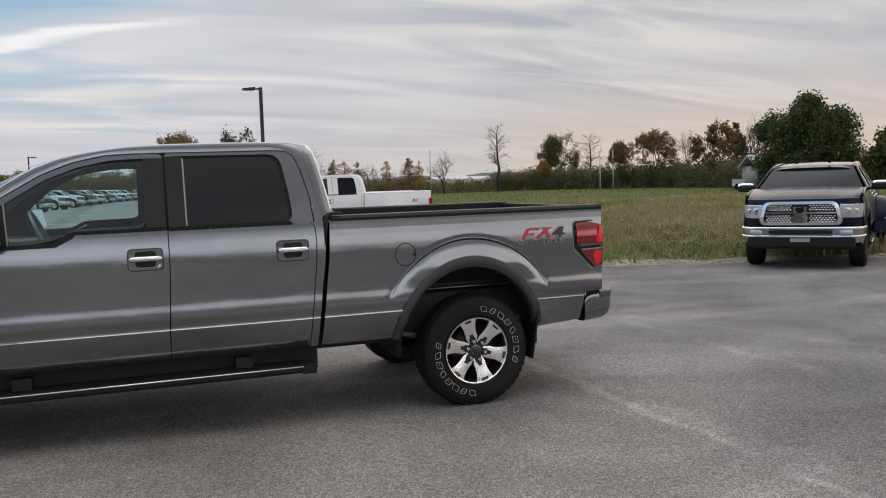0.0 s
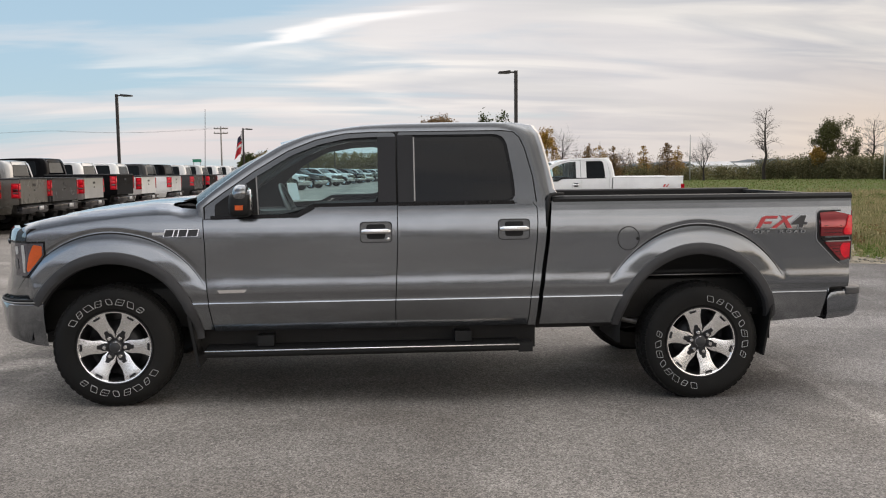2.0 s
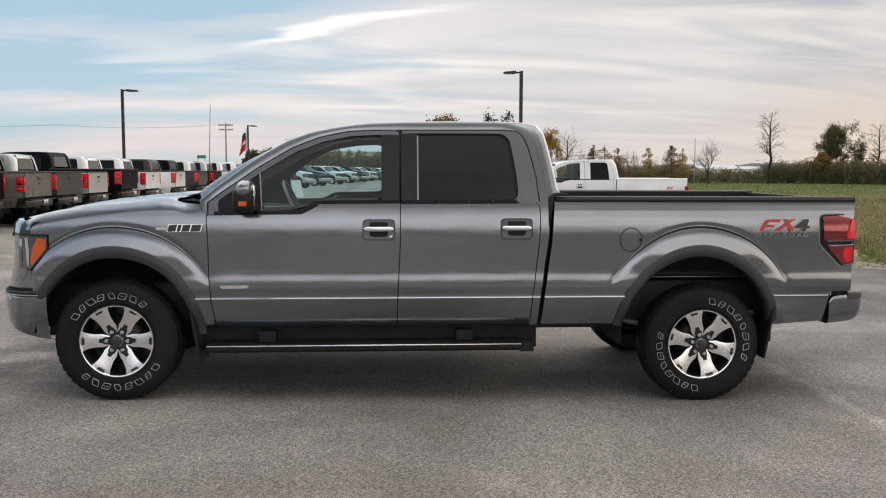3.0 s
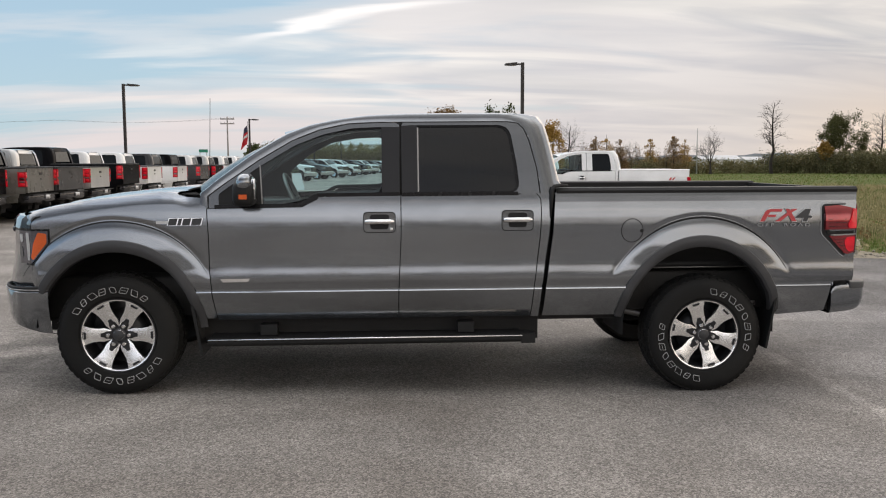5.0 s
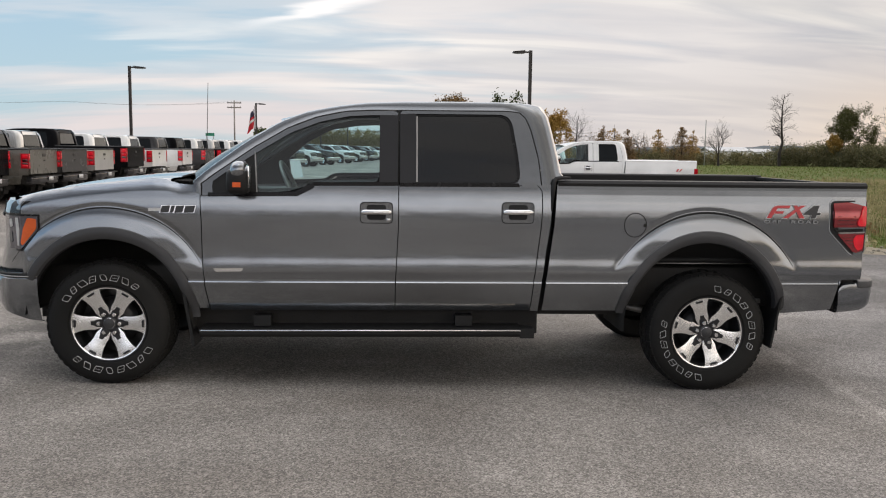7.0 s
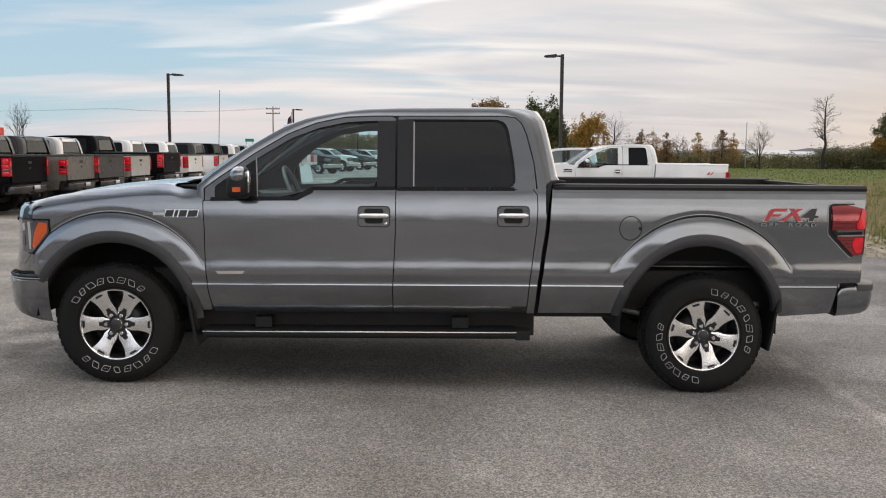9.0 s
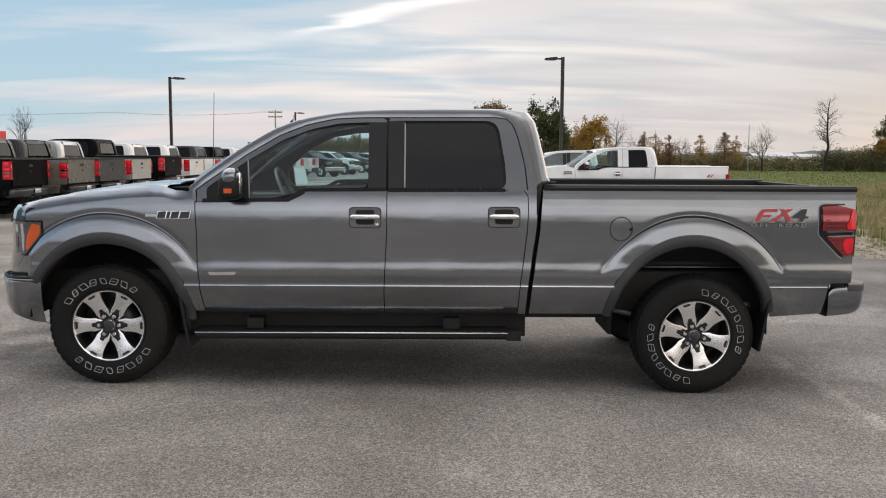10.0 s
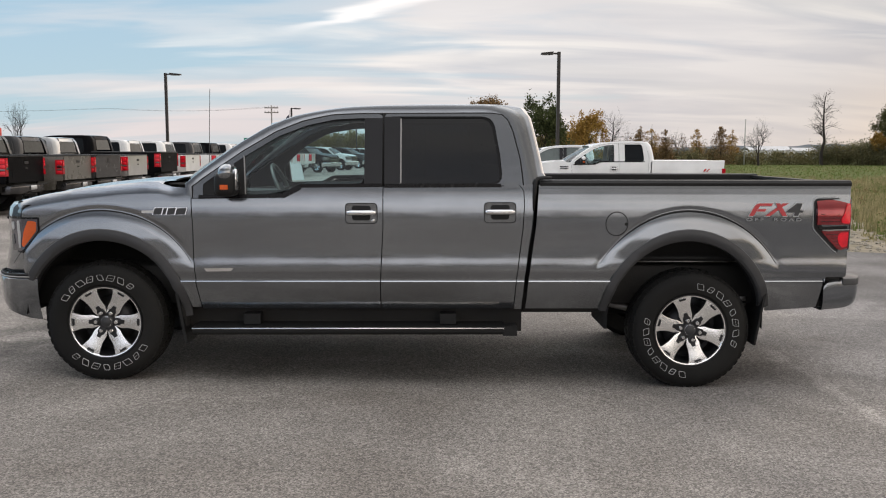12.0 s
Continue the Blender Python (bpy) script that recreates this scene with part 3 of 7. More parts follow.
BED_REAR = curve([(0.42, 5.00), (0.74, 5.012), (1.20, 5.022), (1.30, 5.032), (1.37, 5.045)])
HOOD_LEVELS = curve([(-0.92, 1.06), (-0.86, 1.12), (-0.76, 1.175), (-0.6, 1.235), (-0.4, 1.282), (-0.1, 1.330), (0.2, 1.362), (0.36, 1.372), (0.44, 1.366)])
NEAR_NOSE_Y, NEAR_NOSE_X = [0.0, 0.30, 0.55, 0.75, 0.86, 0.94, 0.97], [-0.885, -0.86, -0.80, -0.712, -0.640, -0.54, -0.49]
NEAR_NOSE = curve(list(zip(NEAR_NOSE_Y, NEAR_NOSE_X)))
NOSE = curve([(0.0, -0.885), (0.3, -0.875), (0.55, -0.84), (0.75, -0.765), (0.86, -0.67), (0.93, -0.56)])
FRONT_GLASS = [(0.955, 1.262), (1.20, 1.266), (1.30, 1.318), (1.345, 1.333), (1.735, 1.338), (1.735, 1.765), (1.55, 1.757), (1.42, 1.738), (1.26, 1.690), (1.10, 1.615), (0.955, 1.533)]
SAIL = [(0.655, 1.262), (0.945, 1.260), (0.945, 1.530), (0.80, 1.430), (0.665, 1.325)]
FRONT_OUTER = [(0.600, 1.243), (1.215, 1.254), (1.305, 1.306), (1.345, 1.320), (1.858, 1.324), (1.858, 1.806), (1.70, 1.806), (1.52, 1.797), (1.34, 1.757), (1.16, 1.684), (0.94, 1.553), (0.72, 1.400), (0.605, 1.318)]
REAR_OUTER = [(1.868, 1.324), (2.822, 1.329), (2.804, 1.50), (2.756, 1.69), (2.722, 1.768), (2.682, 1.803), (2.61, 1.812), (1.868, 1.808)]
REAR_GLASS = [(1.985, 1.340), (2.628, 1.345), (2.655, 1.358), (2.664, 1.39), (2.652, 1.52), (2.618, 1.715), (2.598, 1.758), (2.55, 1.778), (1.985, 1.774)]


def roof_z(x, y):
    """The roof and the windscreen's upper edge."""
    crown = float(np.interp(x, [1.12, 1.25, 1.40, 1.62, 2.1, 2.6, 2.74, 2.84, 2.89], [1.772, 1.812, 1.841, 1.864, 1.885, 1.886, 1.881, 1.866, 1.835]))
    t = abs(y) / 0.80
    return crown - 0.028 * t * t - 0.035 * max(0.0, t - 0.75) / 0.25 * max(0.0, t - 0.75) / 0.25


def wheel_parts(parent, side, turn, spin, detail, mats, y_out=0.965, radius=0.412, rim=0.243):
    """A tyre with lugs and pale sidewall marks, and a six-spoke alloy wheel. side: -1 near, +1 far (the outer face)."""
    s = side
    steps = 72 if detail else 28
    width = 0.262
    prof = [(rim + 0.004, 0.018), (rim + 0.018, 0.004), (rim + 0.05, -0.002), (0.335, -0.006), (0.362, 0.0), (0.385, 0.012), (0.400, 0.030), (0.407, 0.055),
            (0.409, 0.13), (0.407, width - 0.055), (0.400, width - 0.03), (0.37, width), (rim + 0.05, width), (rim + 0.004, width - 0.02)]
    b = lathe_bm([(r * radius / 0.412, (y_out - d) * s) for r, d in prof], steps)
    bmesh.ops.recalc_face_normals(b, faces=b.faces)
    tyre = part("tyre", b, mats["tyre"], parent)
    if detail:
        k = radius / 0.412
        b = bmesh.new()
        for i in range(46):
            a = 2 * math.pi * (i + 0.5) / 46
            for d0, d1, r0, r1, shift in ((0.010, 0.052, 0.388, 0.410, 0.0), (0.062, 0.120, 0.398, 0.413, 0.4), (0.142, 0.200, 0.398, 0.413, 0.1), (0.21, 0.254, 0.372, 0.412, 0.5)):
                w0 = 0.042
                a2 = a + shift * 2 * math.pi / 46
                pts = []
                for rr, wide in ((r0, w0), (r1, w0 * 0.82)):
                    for da, d in ((-0.5, d0), (0.5, d0), (0.5, d1), (-0.5, d1)):
                        ang = a2 + da * wide / 0.4
                        rr2 = rr * k if not (rr == r1 and d in (0.010, 0.254)) else (rr - 0.014) * k
                        pts.append(b.verts.new((rr2 * math.cos(ang), (y_out - d) * s, rr2 * math.sin(ang))))
                for f in ((4, 5, 6, 7), (0, 1, 5, 4), (1, 2, 6, 5), (2, 3, 7, 6), (3, 0, 4, 7)):
                    b.faces.new([pts[q] for q in f])
        bmesh.ops.recalc_face_normals(b, faces=b.faces)
        tagged(part("tread", b, mats["tyre"], parent), kind="stuff")
    if detail:
        # two runs of plain outlined bars on the sidewall
        for start, count, pitch in ((54.0, 8, 13.2), (229.0, 8, 13.8)):
            for i in range(count):
                a = radians(start + spin + pitch * i)
                lean = 0.006 * (1 if i % 2 else -1)
                rings = []
                for r0, r1, half in ((0.2875, 0.3275, 0.019 + 0.006 * ((i * 7) % 3) / 2), (0.2895, 0.3255, 0.0170 + 0.006 * ((i * 7) % 3) / 2)):
                    corner = rounded([(r0, -half), (r1, -half), (r1, half), (r0, half)], 0.006 if i % 3 else 0.012, 3)
                    rings.append([(r, t + lean * (r - 0.3075) / 0.02) for r, t in corner])
                b = bmesh.new()
                loops = [[b.verts.new((r * math.cos(a + t / r), (y_out + dy) * s, r * math.sin(a + t / r))) for r, t in pts] for pts, dy in ((rings[0], -0.005), (rings[0], 0.0085), (rings[1], 0.0085), (rings[1], -0.005))]
                for p, q in zip(loops, loops[1:]):
                    for j in range(len(p)):
                        b.faces.new((p[j], q[j], q[(j + 1) % len(p)], p[(j + 1) % len(p)]))
                bmesh.ops.recalc_face_normals(b, faces=b.faces)
                part("sidewall_mark", b, LETTER, parent)
                if i % 2 == 0:
                    b = bmesh.new()
                    b.faces.new([b.verts.new((r * math.cos(a + t / r), (y_out + 0.0086) * s, r * math.sin(a + t / r))) for r, t in ((0.3065, -0.016), (0.3085, -0.016), (0.3085, 0.016), (0.3065, 0.016))])
                    part("sidewall_mark", b, LETTER, parent)
    # rim barrel and backing
    y0 = y_out - 0.012
    b = lathe_bm([(rim + 0.006, (y0 + 0.004) * s), (rim - 0.004, (y0 + 0.002) * s), (rim - 0.012, (y0 - 0.012) * s), (rim - 0.022, (y0 - 0.05) * s), (rim - 0.03, (y0 - 0.16) * s), (0.02, (y0 - 0.165) * s)], steps)
    bmesh.ops.recalc_face_normals(b, faces=b.faces)
    barrel = part("rim", b, mats["rim"], parent)
    if detail:
        lip = lathe_bm([(rim - 0.001, (y0 - 0.004) * s), (rim - 0.003, (y0 + 0.004) * s), (rim - 0.010, (y0 + 0.002) * s), (rim - 0.014, (y0 - 0.010) * s)], steps)
        bmesh.ops.recalc_face_normals(lip, faces=lip.faces)
        part("rim_lip", lip, ALLOY, parent, "bright machined rim lip")
        part("brake_disc", lathe_bm([(0.165, (y0 - 0.11) * s), (0.165, (y0 - 0.10) * s), (0.06, (y0 - 0.10) * s)], 40), POCKET, parent)
    # spokes: broad at the rim, waisted, with a darker pocket towards the hub
    rr = rim - 0.006
    for k in range(6):
        a = radians(60 * k + turn)
        rot = lambda r, t: (r * math.cos(a) - t * math.sin(a), r * math.sin(a) + t * math.cos(a))
        out = [(0.055, -0.031), (0.098, -0.045), (0.130, -0.043), (0.165, -0.046), (0.200, -0.055), (math.sqrt(rr * rr - 0.068 ** 2), -0.068), (rr, 0.0),
               (math.sqrt(rr * rr - 0.068 ** 2), 0.068), (0.200, 0.055), (0.165, 0.046), (0.130, 0.043), (0.098, 0.045), (0.055, 0.031)]
        b = bmesh.new()
        depth = lambda r: y0 - 0.005 - 0.042 * (1 - (r / rr)) + 0.010 * (1 - (r / rr)) ** 2
        top = [b.verts.new((rot(r, t)[0], depth(math.hypot(r, t)) * s, rot(r, t)[1])) for r, t in out]
        low = [b.verts.new((rot(r, t * 0.86)[0], (depth(math.hypot(r, t)) - 0.045) * s, rot(r, t * 0.86)[1])) for r, t in out]
        n2 = len(out)
        mids = [b.verts.new((rot(out[i][0], 0)[0], (depth(out[i][0]) + 0.007 * min(1.0, (rr - out[i][0]) / 0.03)) * s, rot(out[i][0], 0)[1])) for i in range(6)]
        for i in range(5):
            b.faces.new((top[i], top[i + 1], mids[i + 1], mids[i]))
            b.faces.new((top[n2 - 1 - i], mids[i], mids[i + 1], top[n2 - 2 - i]))
        b.faces.new((top[5], top[6], mids[5]))
        b.faces.new((mids[5], top[6], top[7]))
        b.faces.new((top[0], mids[0], top[n2 - 1]))
        for i in range(len(out)):
            j = (i + 1) % len(out)
            b.faces.new((top[i], low[i], low[j], top[j]))
        bmesh.ops.triangulate(b, faces=[f for f in b.faces if len(f.verts) > 4])
        bmesh.ops.recalc_face_normals(b, faces=b.faces)
        part("spoke", b, mats["spoke"], parent)
        if detail:
            for pts, lift in (([(0.048, -0.026), (0.088, -0.024), (0.096, -0.015), (0.120, -0.013), (0.120, 0.013), (0.096, 0.015), (0.088, 0.024), (0.048, 0.026)], 0.0025), ([(rr - 0.026, -0.022), (rr - 0.012, -0.026), (rr - 0.012, 0.026), (rr - 0.026, 0.022)], 0.0025)):
                b = bmesh.new()
                f = [b.verts.new((rot(r, t)[0], (depth(r) + lift + 0.0075) * s, rot(r, t)[1])) for r, t in rounded(pts, 0.005, 2)]
                b.faces.new(f)
                bmesh.ops.recalc_face_normals(b, faces=b.faces)
                ext = bmesh.ops.extrude_face_region(b, geom=b.faces[:])
                for v in ext["geom"]:
                    if isinstance(v, bmesh.types.BMVert):
                        v.co.y -= 0.006 * s
                bmesh.ops.recalc_face_normals(b, faces=b.faces)
                part("spoke_pocket", b, POCKET, parent)
    cap = lathe_bm([(0.050, (y0 - 0.06) * s), (0.044, (y0 - 0.022) * s), (0.036, (y0 - 0.018) * s), (0.034, (y0 - 0.010) * s), (0.028, (y0 - 0.006) * s), (0.002, (y0 - 0.004) * s)], 28)
    bmesh.ops.recalc_face_normals(cap, faces=cap.faces)
    part("hub_cap", cap, mats["cap"], parent)
    if detail:
        ring = lathe_bm([(0.0365, (y0 - 0.019) * s), (0.0355, (y0 - 0.0125) * s), (0.0325, (y0 - 0.0095) * s), (0.0305, (y0 - 0.0125) * s)], 28)
        bmesh.ops.recalc_face_normals(ring, faces=ring.faces)
        part("cap_ring", ring, CHROME, parent, "thin bright cap ring")
    if detail:
        plate = lathe_bm([(0.060, (y0 - 0.075) * s), (0.058, (y0 - 0.027) * s), (0.052, (y0 - 0.0225) * s), (0.03, (y0 - 0.022) * s)], 36)
        bmesh.ops.recalc_face_normals(plate, faces=plate.faces)
        part("hub_plate", plate, POCKET, parent)
        for k in range(6):
            a = radians(60 * k + turn)
            b = lathe_bm([(0.0145, -0.02), (0.0145, 0.016), (0.011, 0.022), (0.001, 0.023)], 8)
            for v in b.verts:
                v.co = Vector((v.co.x + 0.068 * math.cos(a), (y0 - 0.016) * s + v.co.y * s, v.co.z + 0.068 * math.sin(a)))
            bmesh.ops.recalc_face_normals(b, faces=b.faces)
            part("wheel_nut", b, CHROME, parent)
    return tyre


def pickup(name, label, coat, detail=0, tail="plain", wheel_look="alloy", front="plain", hd=False, lower=None, group="", mirror=True):
    """A crew-cab pickup truck. detail: 2 for the one seen close, 1 and 0 for those further off."""
    root = thing(name, label, "pickup truck", group=group)
    d2 = detail == 2
    nose_x = NEAR_NOSE if d2 else NOSE
    levels = [z for i, z in enumerate(PROFILE_Z) if d2 or i in (0, 1, 3, 5, 7, 10, 12, 15, 18, 20, 22, 24, 25)]
    mid = [(a + b2) / 2 for a, b2 in zip(levels, levels[1:])] if d2 else []
    levels = sorted(levels + mid)
    fine_levels = sorted(set([z for z in levels if z < 0.76] + [0.77 + 0.0115 * k for k in range(40)] + [z for z in levels if z > 1.235] + [1.236 + 0.0075 * k for k in range(16)]))
    lower = lower or coat
    mats = {"tyre": RUBBER, "rim": POCKET if wheel_look == "alloy" else STEEL, "spoke": ALLOY if wheel_look == "alloy" else STEEL, "cap": FLARE}
    nF, nD = (54, 26) if d2 else (18, 6)
    yf = side_y
    if d2:
        # the shoulder below the hood rolls over softly, and the nose rounds in
        roll = lambda x, z: 0.0 if x > 0.60 or z < 1.08 else 0.030 * max(0.0, 1 - (FENDER_TOP(max(x, -0.62)) - z) / 0.075) ** 2 * min(1.0, (0.60 - x) / 0.22)
        yf = lambda x, z: (side_y(x, z) if x > -0.50 else min(side_y(x, z), float(np.interp(x, NEAR_NOSE_X, NEAR_NOSE_Y)))) - roll(x, z)
    sill = 0.488
    for s in (-1, 1):
        fine = d2 and s < 0
        kF, kD = (nF, nD) if fine or detail < 2 else (24, 10)
        # fender, doors, cab corner and bed side
        part("front_fender", panel_bm(lambda z: float(np.interp(z, [0.44, 0.69, 0.872, 0.886, 1.03, 1.098, 1.25], [-0.50, -0.52, -0.56, -0.545, -0.425, -0.415, -0.415])), lambda z: DOOR_FRONT(z) - 0.006, lambda x: arch_bottom(x, 0.50 if x > 0 else 0.66), FENDER_TOP, 100 if fine else kF, fine_levels if fine else levels, yf, 0.03, s), coat, root)
        part("headlamp_brow", panel_bm(lambda z: -0.615, lambda z: -0.4152, lambda x: 1.106, FENDER_TOP, 14 if fine else 4, fine_levels if fine else levels, yf, 0.0, s), coat, root)
        door = part("front_door", panel_bm(DOOR_FRONT, lambda z: 1.8605, lambda x: sill, lambda x: belt(x) - 0.004, kD, levels, yf, 0.025, s), coat, root)
        rear = part("rear_door", panel_bm(lambda z: 1.8665, DOOR_REAR, lambda x: sill, lambda x: belt(x) - 0.004, kD, levels, yf, 0.025, s), coat, root)
        part("cab_corner", panel_bm(lambda z: DOOR_REAR(z) + 0.006, CAB_REAR, lambda x: sill - 0.005, lambda x: 1.335, 3, levels, yf, 0.04, s), coat, root)
        part("bed_side", panel_bm(BED_FRONT, BED_REAR, lambda x: arch_bottom(x, 0.488 if x < 3.9 else float(np.interp(x, [4.4, 4.8, 4.852, 4.862, 5.1], [0.462, 0.492, 0.50, 0.712, 0.716]))), lambda x: 1.333, 190 if fine else int(kF * 1.7), fine_levels if fine else levels, yf, 0.03, s), coat, root)
        # cabin side above the belt
        gy = lambda x, z: glass_y(z)
        part("window_frame", ring_bm(FRONT_OUTER, [(0.668, 1.262), (1.20, 1.264), (1.302, 1.316), (1.345, 1.331), (1.815, 1.335), (1.815, 1.775), (1.70, 1.776), (1.54, 1.767), (1.36, 1.727), (1.18, 1.655), (0.96, 1.522), (0.74, 1.376), (0.668, 1.322)], gy, s, 0.004, 0.03), coat, door)
        part("window_trim", ring_bm([(0.666, 1.262), (1.20, 1.264), (1.302, 1.316), (1.345, 1.331), (1.817, 1.335), (1.817, 1.777), (1.70, 1.778), (1.54, 1.769), (1.36, 1.729), (1.18, 1.657), (0.96, 1.524), (0.74, 1.378), (0.666, 1.324)], FRONT_GLASS, gy, s, -0.006, 0.012), TRIM, door)
        if d2:
            for pts, owner in ((FRONT_OUTER, door), (REAR_OUTER, rear)):
                part("door_gap", tube_bm([(x, s * (glass_y(z) + 0.001), z) for x, z in pts[4:] + pts[:1]] if owner is door else [(x, s * (glass_y(z) + 0.001), z) for x, z in pts[1:] + pts[:1]], 0.0055, 5), SEAL, owner)
        part("sail_panel", outline_bm(SAIL, gy, s, 0.02, -0.001), PLASTIC, door)
        part("pillar_cover", outline_bm([(1.735, 1.338), (1.855, 1.338), (1.855, 1.777), (1.735, 1.777)], gy, s, 0.02, 0.0075), PILLAR, door)
        part("window", outline_bm(FRONT_GLASS, gy, s, 0.0, -0.012), CLEAR if detail else BLACK_GLASS, door, "lightly tinted door window" if d2 else "")
        part("window_frame", ring_bm(REAR_OUTER, [(1.915, 1.336), (2.645, 1.338), (2.672, 1.352), (2.682, 1.39), (2.670, 1.52), (2.636, 1.722), (2.614, 1.770), (2.56, 1.790), (1.915, 1.788)], gy, s, 0.004, 0.03), coat, rear)
        part("window_trim", ring_bm([(1.913, 1.334), (2.647, 1.336), (2.674, 1.351), (2.684, 1.39), (2.672, 1.52), (2.638, 1.723), (2.616, 1.772), (2.56, 1.792), (1.913, 1.790)], REAR_GLASS, gy, s, -0.006, 0.012), TRIM, rear)
        part("pillar_cover", outline_bm([(1.870, 1.338), (1.975, 1.338), (1.975, 1.786), (1.870, 1.786)], gy, s, 0.02, 0.0075), PILLAR, rear)
        if d2:
            part("window_divider", outline_bm([(1.976, 1.342), (1.985, 1.342), (1.985, 1.772), (1.976, 1.772)], gy, s, 0.012, 0.009), STEEL, rear, "thin pale window channel")
            part("window_divider", outline_bm([(0.946, 1.268), (0.953, 1.268), (0.953, 1.528), (0.946, 1.524)], gy, s, 0.012, 0.004), STEEL, door, "thin pale window channel")
        part("window", outline_bm(REAR_GLASS, gy, s, 0.0, -0.012), (DARK_GLASS if d2 else BLACK_GLASS), rear, "dark privacy glass" if d2 else "")
        if d2:
            part("inner_frame", ring_bm(FRONT_OUTER, rounded([(0.94, 1.285), (1.24, 1.296), (1.34, 1.345), (1.70, 1.352), (1.74, 1.37), (1.745, 1.74), (1.70, 1.752), (1.53, 1.744), (1.32, 1.708), (1.12, 1.600), (0.985, 1.485), (0.920, 1.405)], 0.02, 2), lambda x, z: glass_y(z) - 0.045 - 0.03 * max(0.0, 1.5 - x), s, 0.0, 0.05), CABIN_DARK, door, "dark inner door frame")
        # A pillar with the edge of the roof, and the rear pillar
        b = bmesh.new()
        low = [(0.600, 1.240), (0.604, 1.324), (0.72, 1.406), (0.94, 1.559), (1.16, 1.690), (1.34, 1.763), (1.52, 1.803), (1.70, 1.812), (1.868, 1.813), (2.2, 1.815), (2.61, 1.818), (2.686, 1.809), (2.728, 1.772), (2.762, 1.692), (2.810, 1.50), (2.828, 1.33)]
        top = [(0.535, 1.270), (0.548, 1.330), (0.668, 1.430), (0.892, 1.597), (1.110, 1.729), (1.280, 1.795), (1.45, 1.831), (1.64, 1.858), (1.868, 1.868), (2.2, 1.873), (2.58, 1.873), (2.76, 1.866), (2.836, 1.846), (2.866, 1.775), (2.928, 1.50), (2.935, 1.335)]
        n = 40 if d2 else 22
        lo = resample(low, n)
        hi = resample(top, n)
        rowsv = []
        for (x0, z0), (x1, z1) in zip(lo, hi):
            yb = glass_y(z0)
            colv = []
            for k, t in enumerate((0, 0.25, 0.55, 0.78, 0.88, 0.95, 1.0)):
                bulge = math.sin(t * math.pi) * 0.003
                y = glass_y(z0 + (z1 - z0) * t) - 0.020 * max(0.0, (t - 0.86) / 0.14) ** 2 if x0 < 2.6 else glass_y(z0 + (z1 - z0) * t) - 0.040 * t ** 3
                colv.append(b.verts.new((x0 + (x1 - x0) * t, s * (y + bulge), z0 + (z1 - z0) * t + (bulge if x0 < 2.6 else 0))))
            # turned in under the roof, and round the rear corner of the cab
            turn_in = 0.06 if x0 > 1.3 else 0.004
            f = min(1.0, max(0.0, (x0 - 2.585) / 0.06))
            for out, inward, part_in, drop in ((0.020, 0.022, 0.3, 0.003), (0.032, 0.070, 0.6, 0.008), (0.042, 0.20, 1.0, 0.012)):
                zz = z1 - drop * (1 - f) - f * inward * 0.10
                colv.append(b.verts.new((x1 + f * out, s * (y - (f * inward + (1 - f) * turn_in * part_in)), max(zz, 1.374) if f > 0.99 else zz)))
            rowsv.append(colv)
        for p, q in zip(rowsv, rowsv[1:]):
            for k in range(9):
                b.faces.new((p[k], q[k], q[k + 1], p[k + 1]))
        bmesh.ops.recalc_face_normals(b, faces=b.faces)
        if sum(f.normal.y * f.calc_area() for f in b.faces) * s < 0:
            bmesh.ops.reverse_faces(b, faces=b.faces[:])
        part("pillar_and_roof_rail", b, coat, root)
        # wheel-arch lips and liners
        for cx, nm in ((ARCH_F, "f"), (ARCH_R, "r")):
            b = bmesh.new()
            m = 40 if d2 else 16
            loops = []
            for i in range(m + 1):
                a0, a1 = (4.0, 152.0) if cx == ARCH_F else (10.0, 173.0)
                a = radians(a0 + (a1 - a0) * i / m)
                pr = []
                for rx, rz, off in ((0.588, 0.640, 0.002), (0.584, 0.635, 0.010), (0.564, 0.612, 0.017), (0.538, 0.577, 0.014), (0.524, 0.560, 0.002), (0.522, 0.556, -0.05)):
                    x, z = cx + rx * math.cos(a), ARCH_Z + rz * math.sin(a)
                    yb = side_y(cx + 0.59 * math.cos(a), max(ARCH_Z + 0.640 * math.sin(a), 0.50))
                    pr.append(b.verts.new((x, s * (yb + off), z)))
                loops.append(pr)
            for p, q in zip(loops, loops[1:]):
                for k in range(len(p) - 1):
                    b.faces.new((p[k], p[k + 1], q[k + 1], q[k]))
            bmesh.ops.recalc_face_normals(b, faces=b.faces)
            if d2:
                # dark strip laid on the flare's edge to stand for shade in its groove
                run = [radians(32.0 + 116.0 * i / 30) for i in range(31)]
                wide = 0.0065 if cx == ARCH_R else 0.0035
                groove_line = [(cx + 0.705 * 1.004 * math.cos(a), ARCH_Z + 0.757 * 1.004 * math.sin(a)) for a in run]
                part("flare_seam", tube_bm([(x, s * (side_y(x, z) + 0.002), z) for x, z in groove_line], [0.0012 + wide * math.sin(math.pi * i / 30) ** 0.8 for i in range(31)], 6), SEAL, root, "dark strip for the shaded groove above the flare")
            part("wheel_arch_lip", b, FLARE if d2 else lower, root, "satin dark grey arch moulding" if d2 else "")
            b = bmesh.new()
            loops = []
            for i in range(m // 2 + 1):
                a = radians(-5 + (180 if cx == ARCH_F else 190) * i / (m // 2))
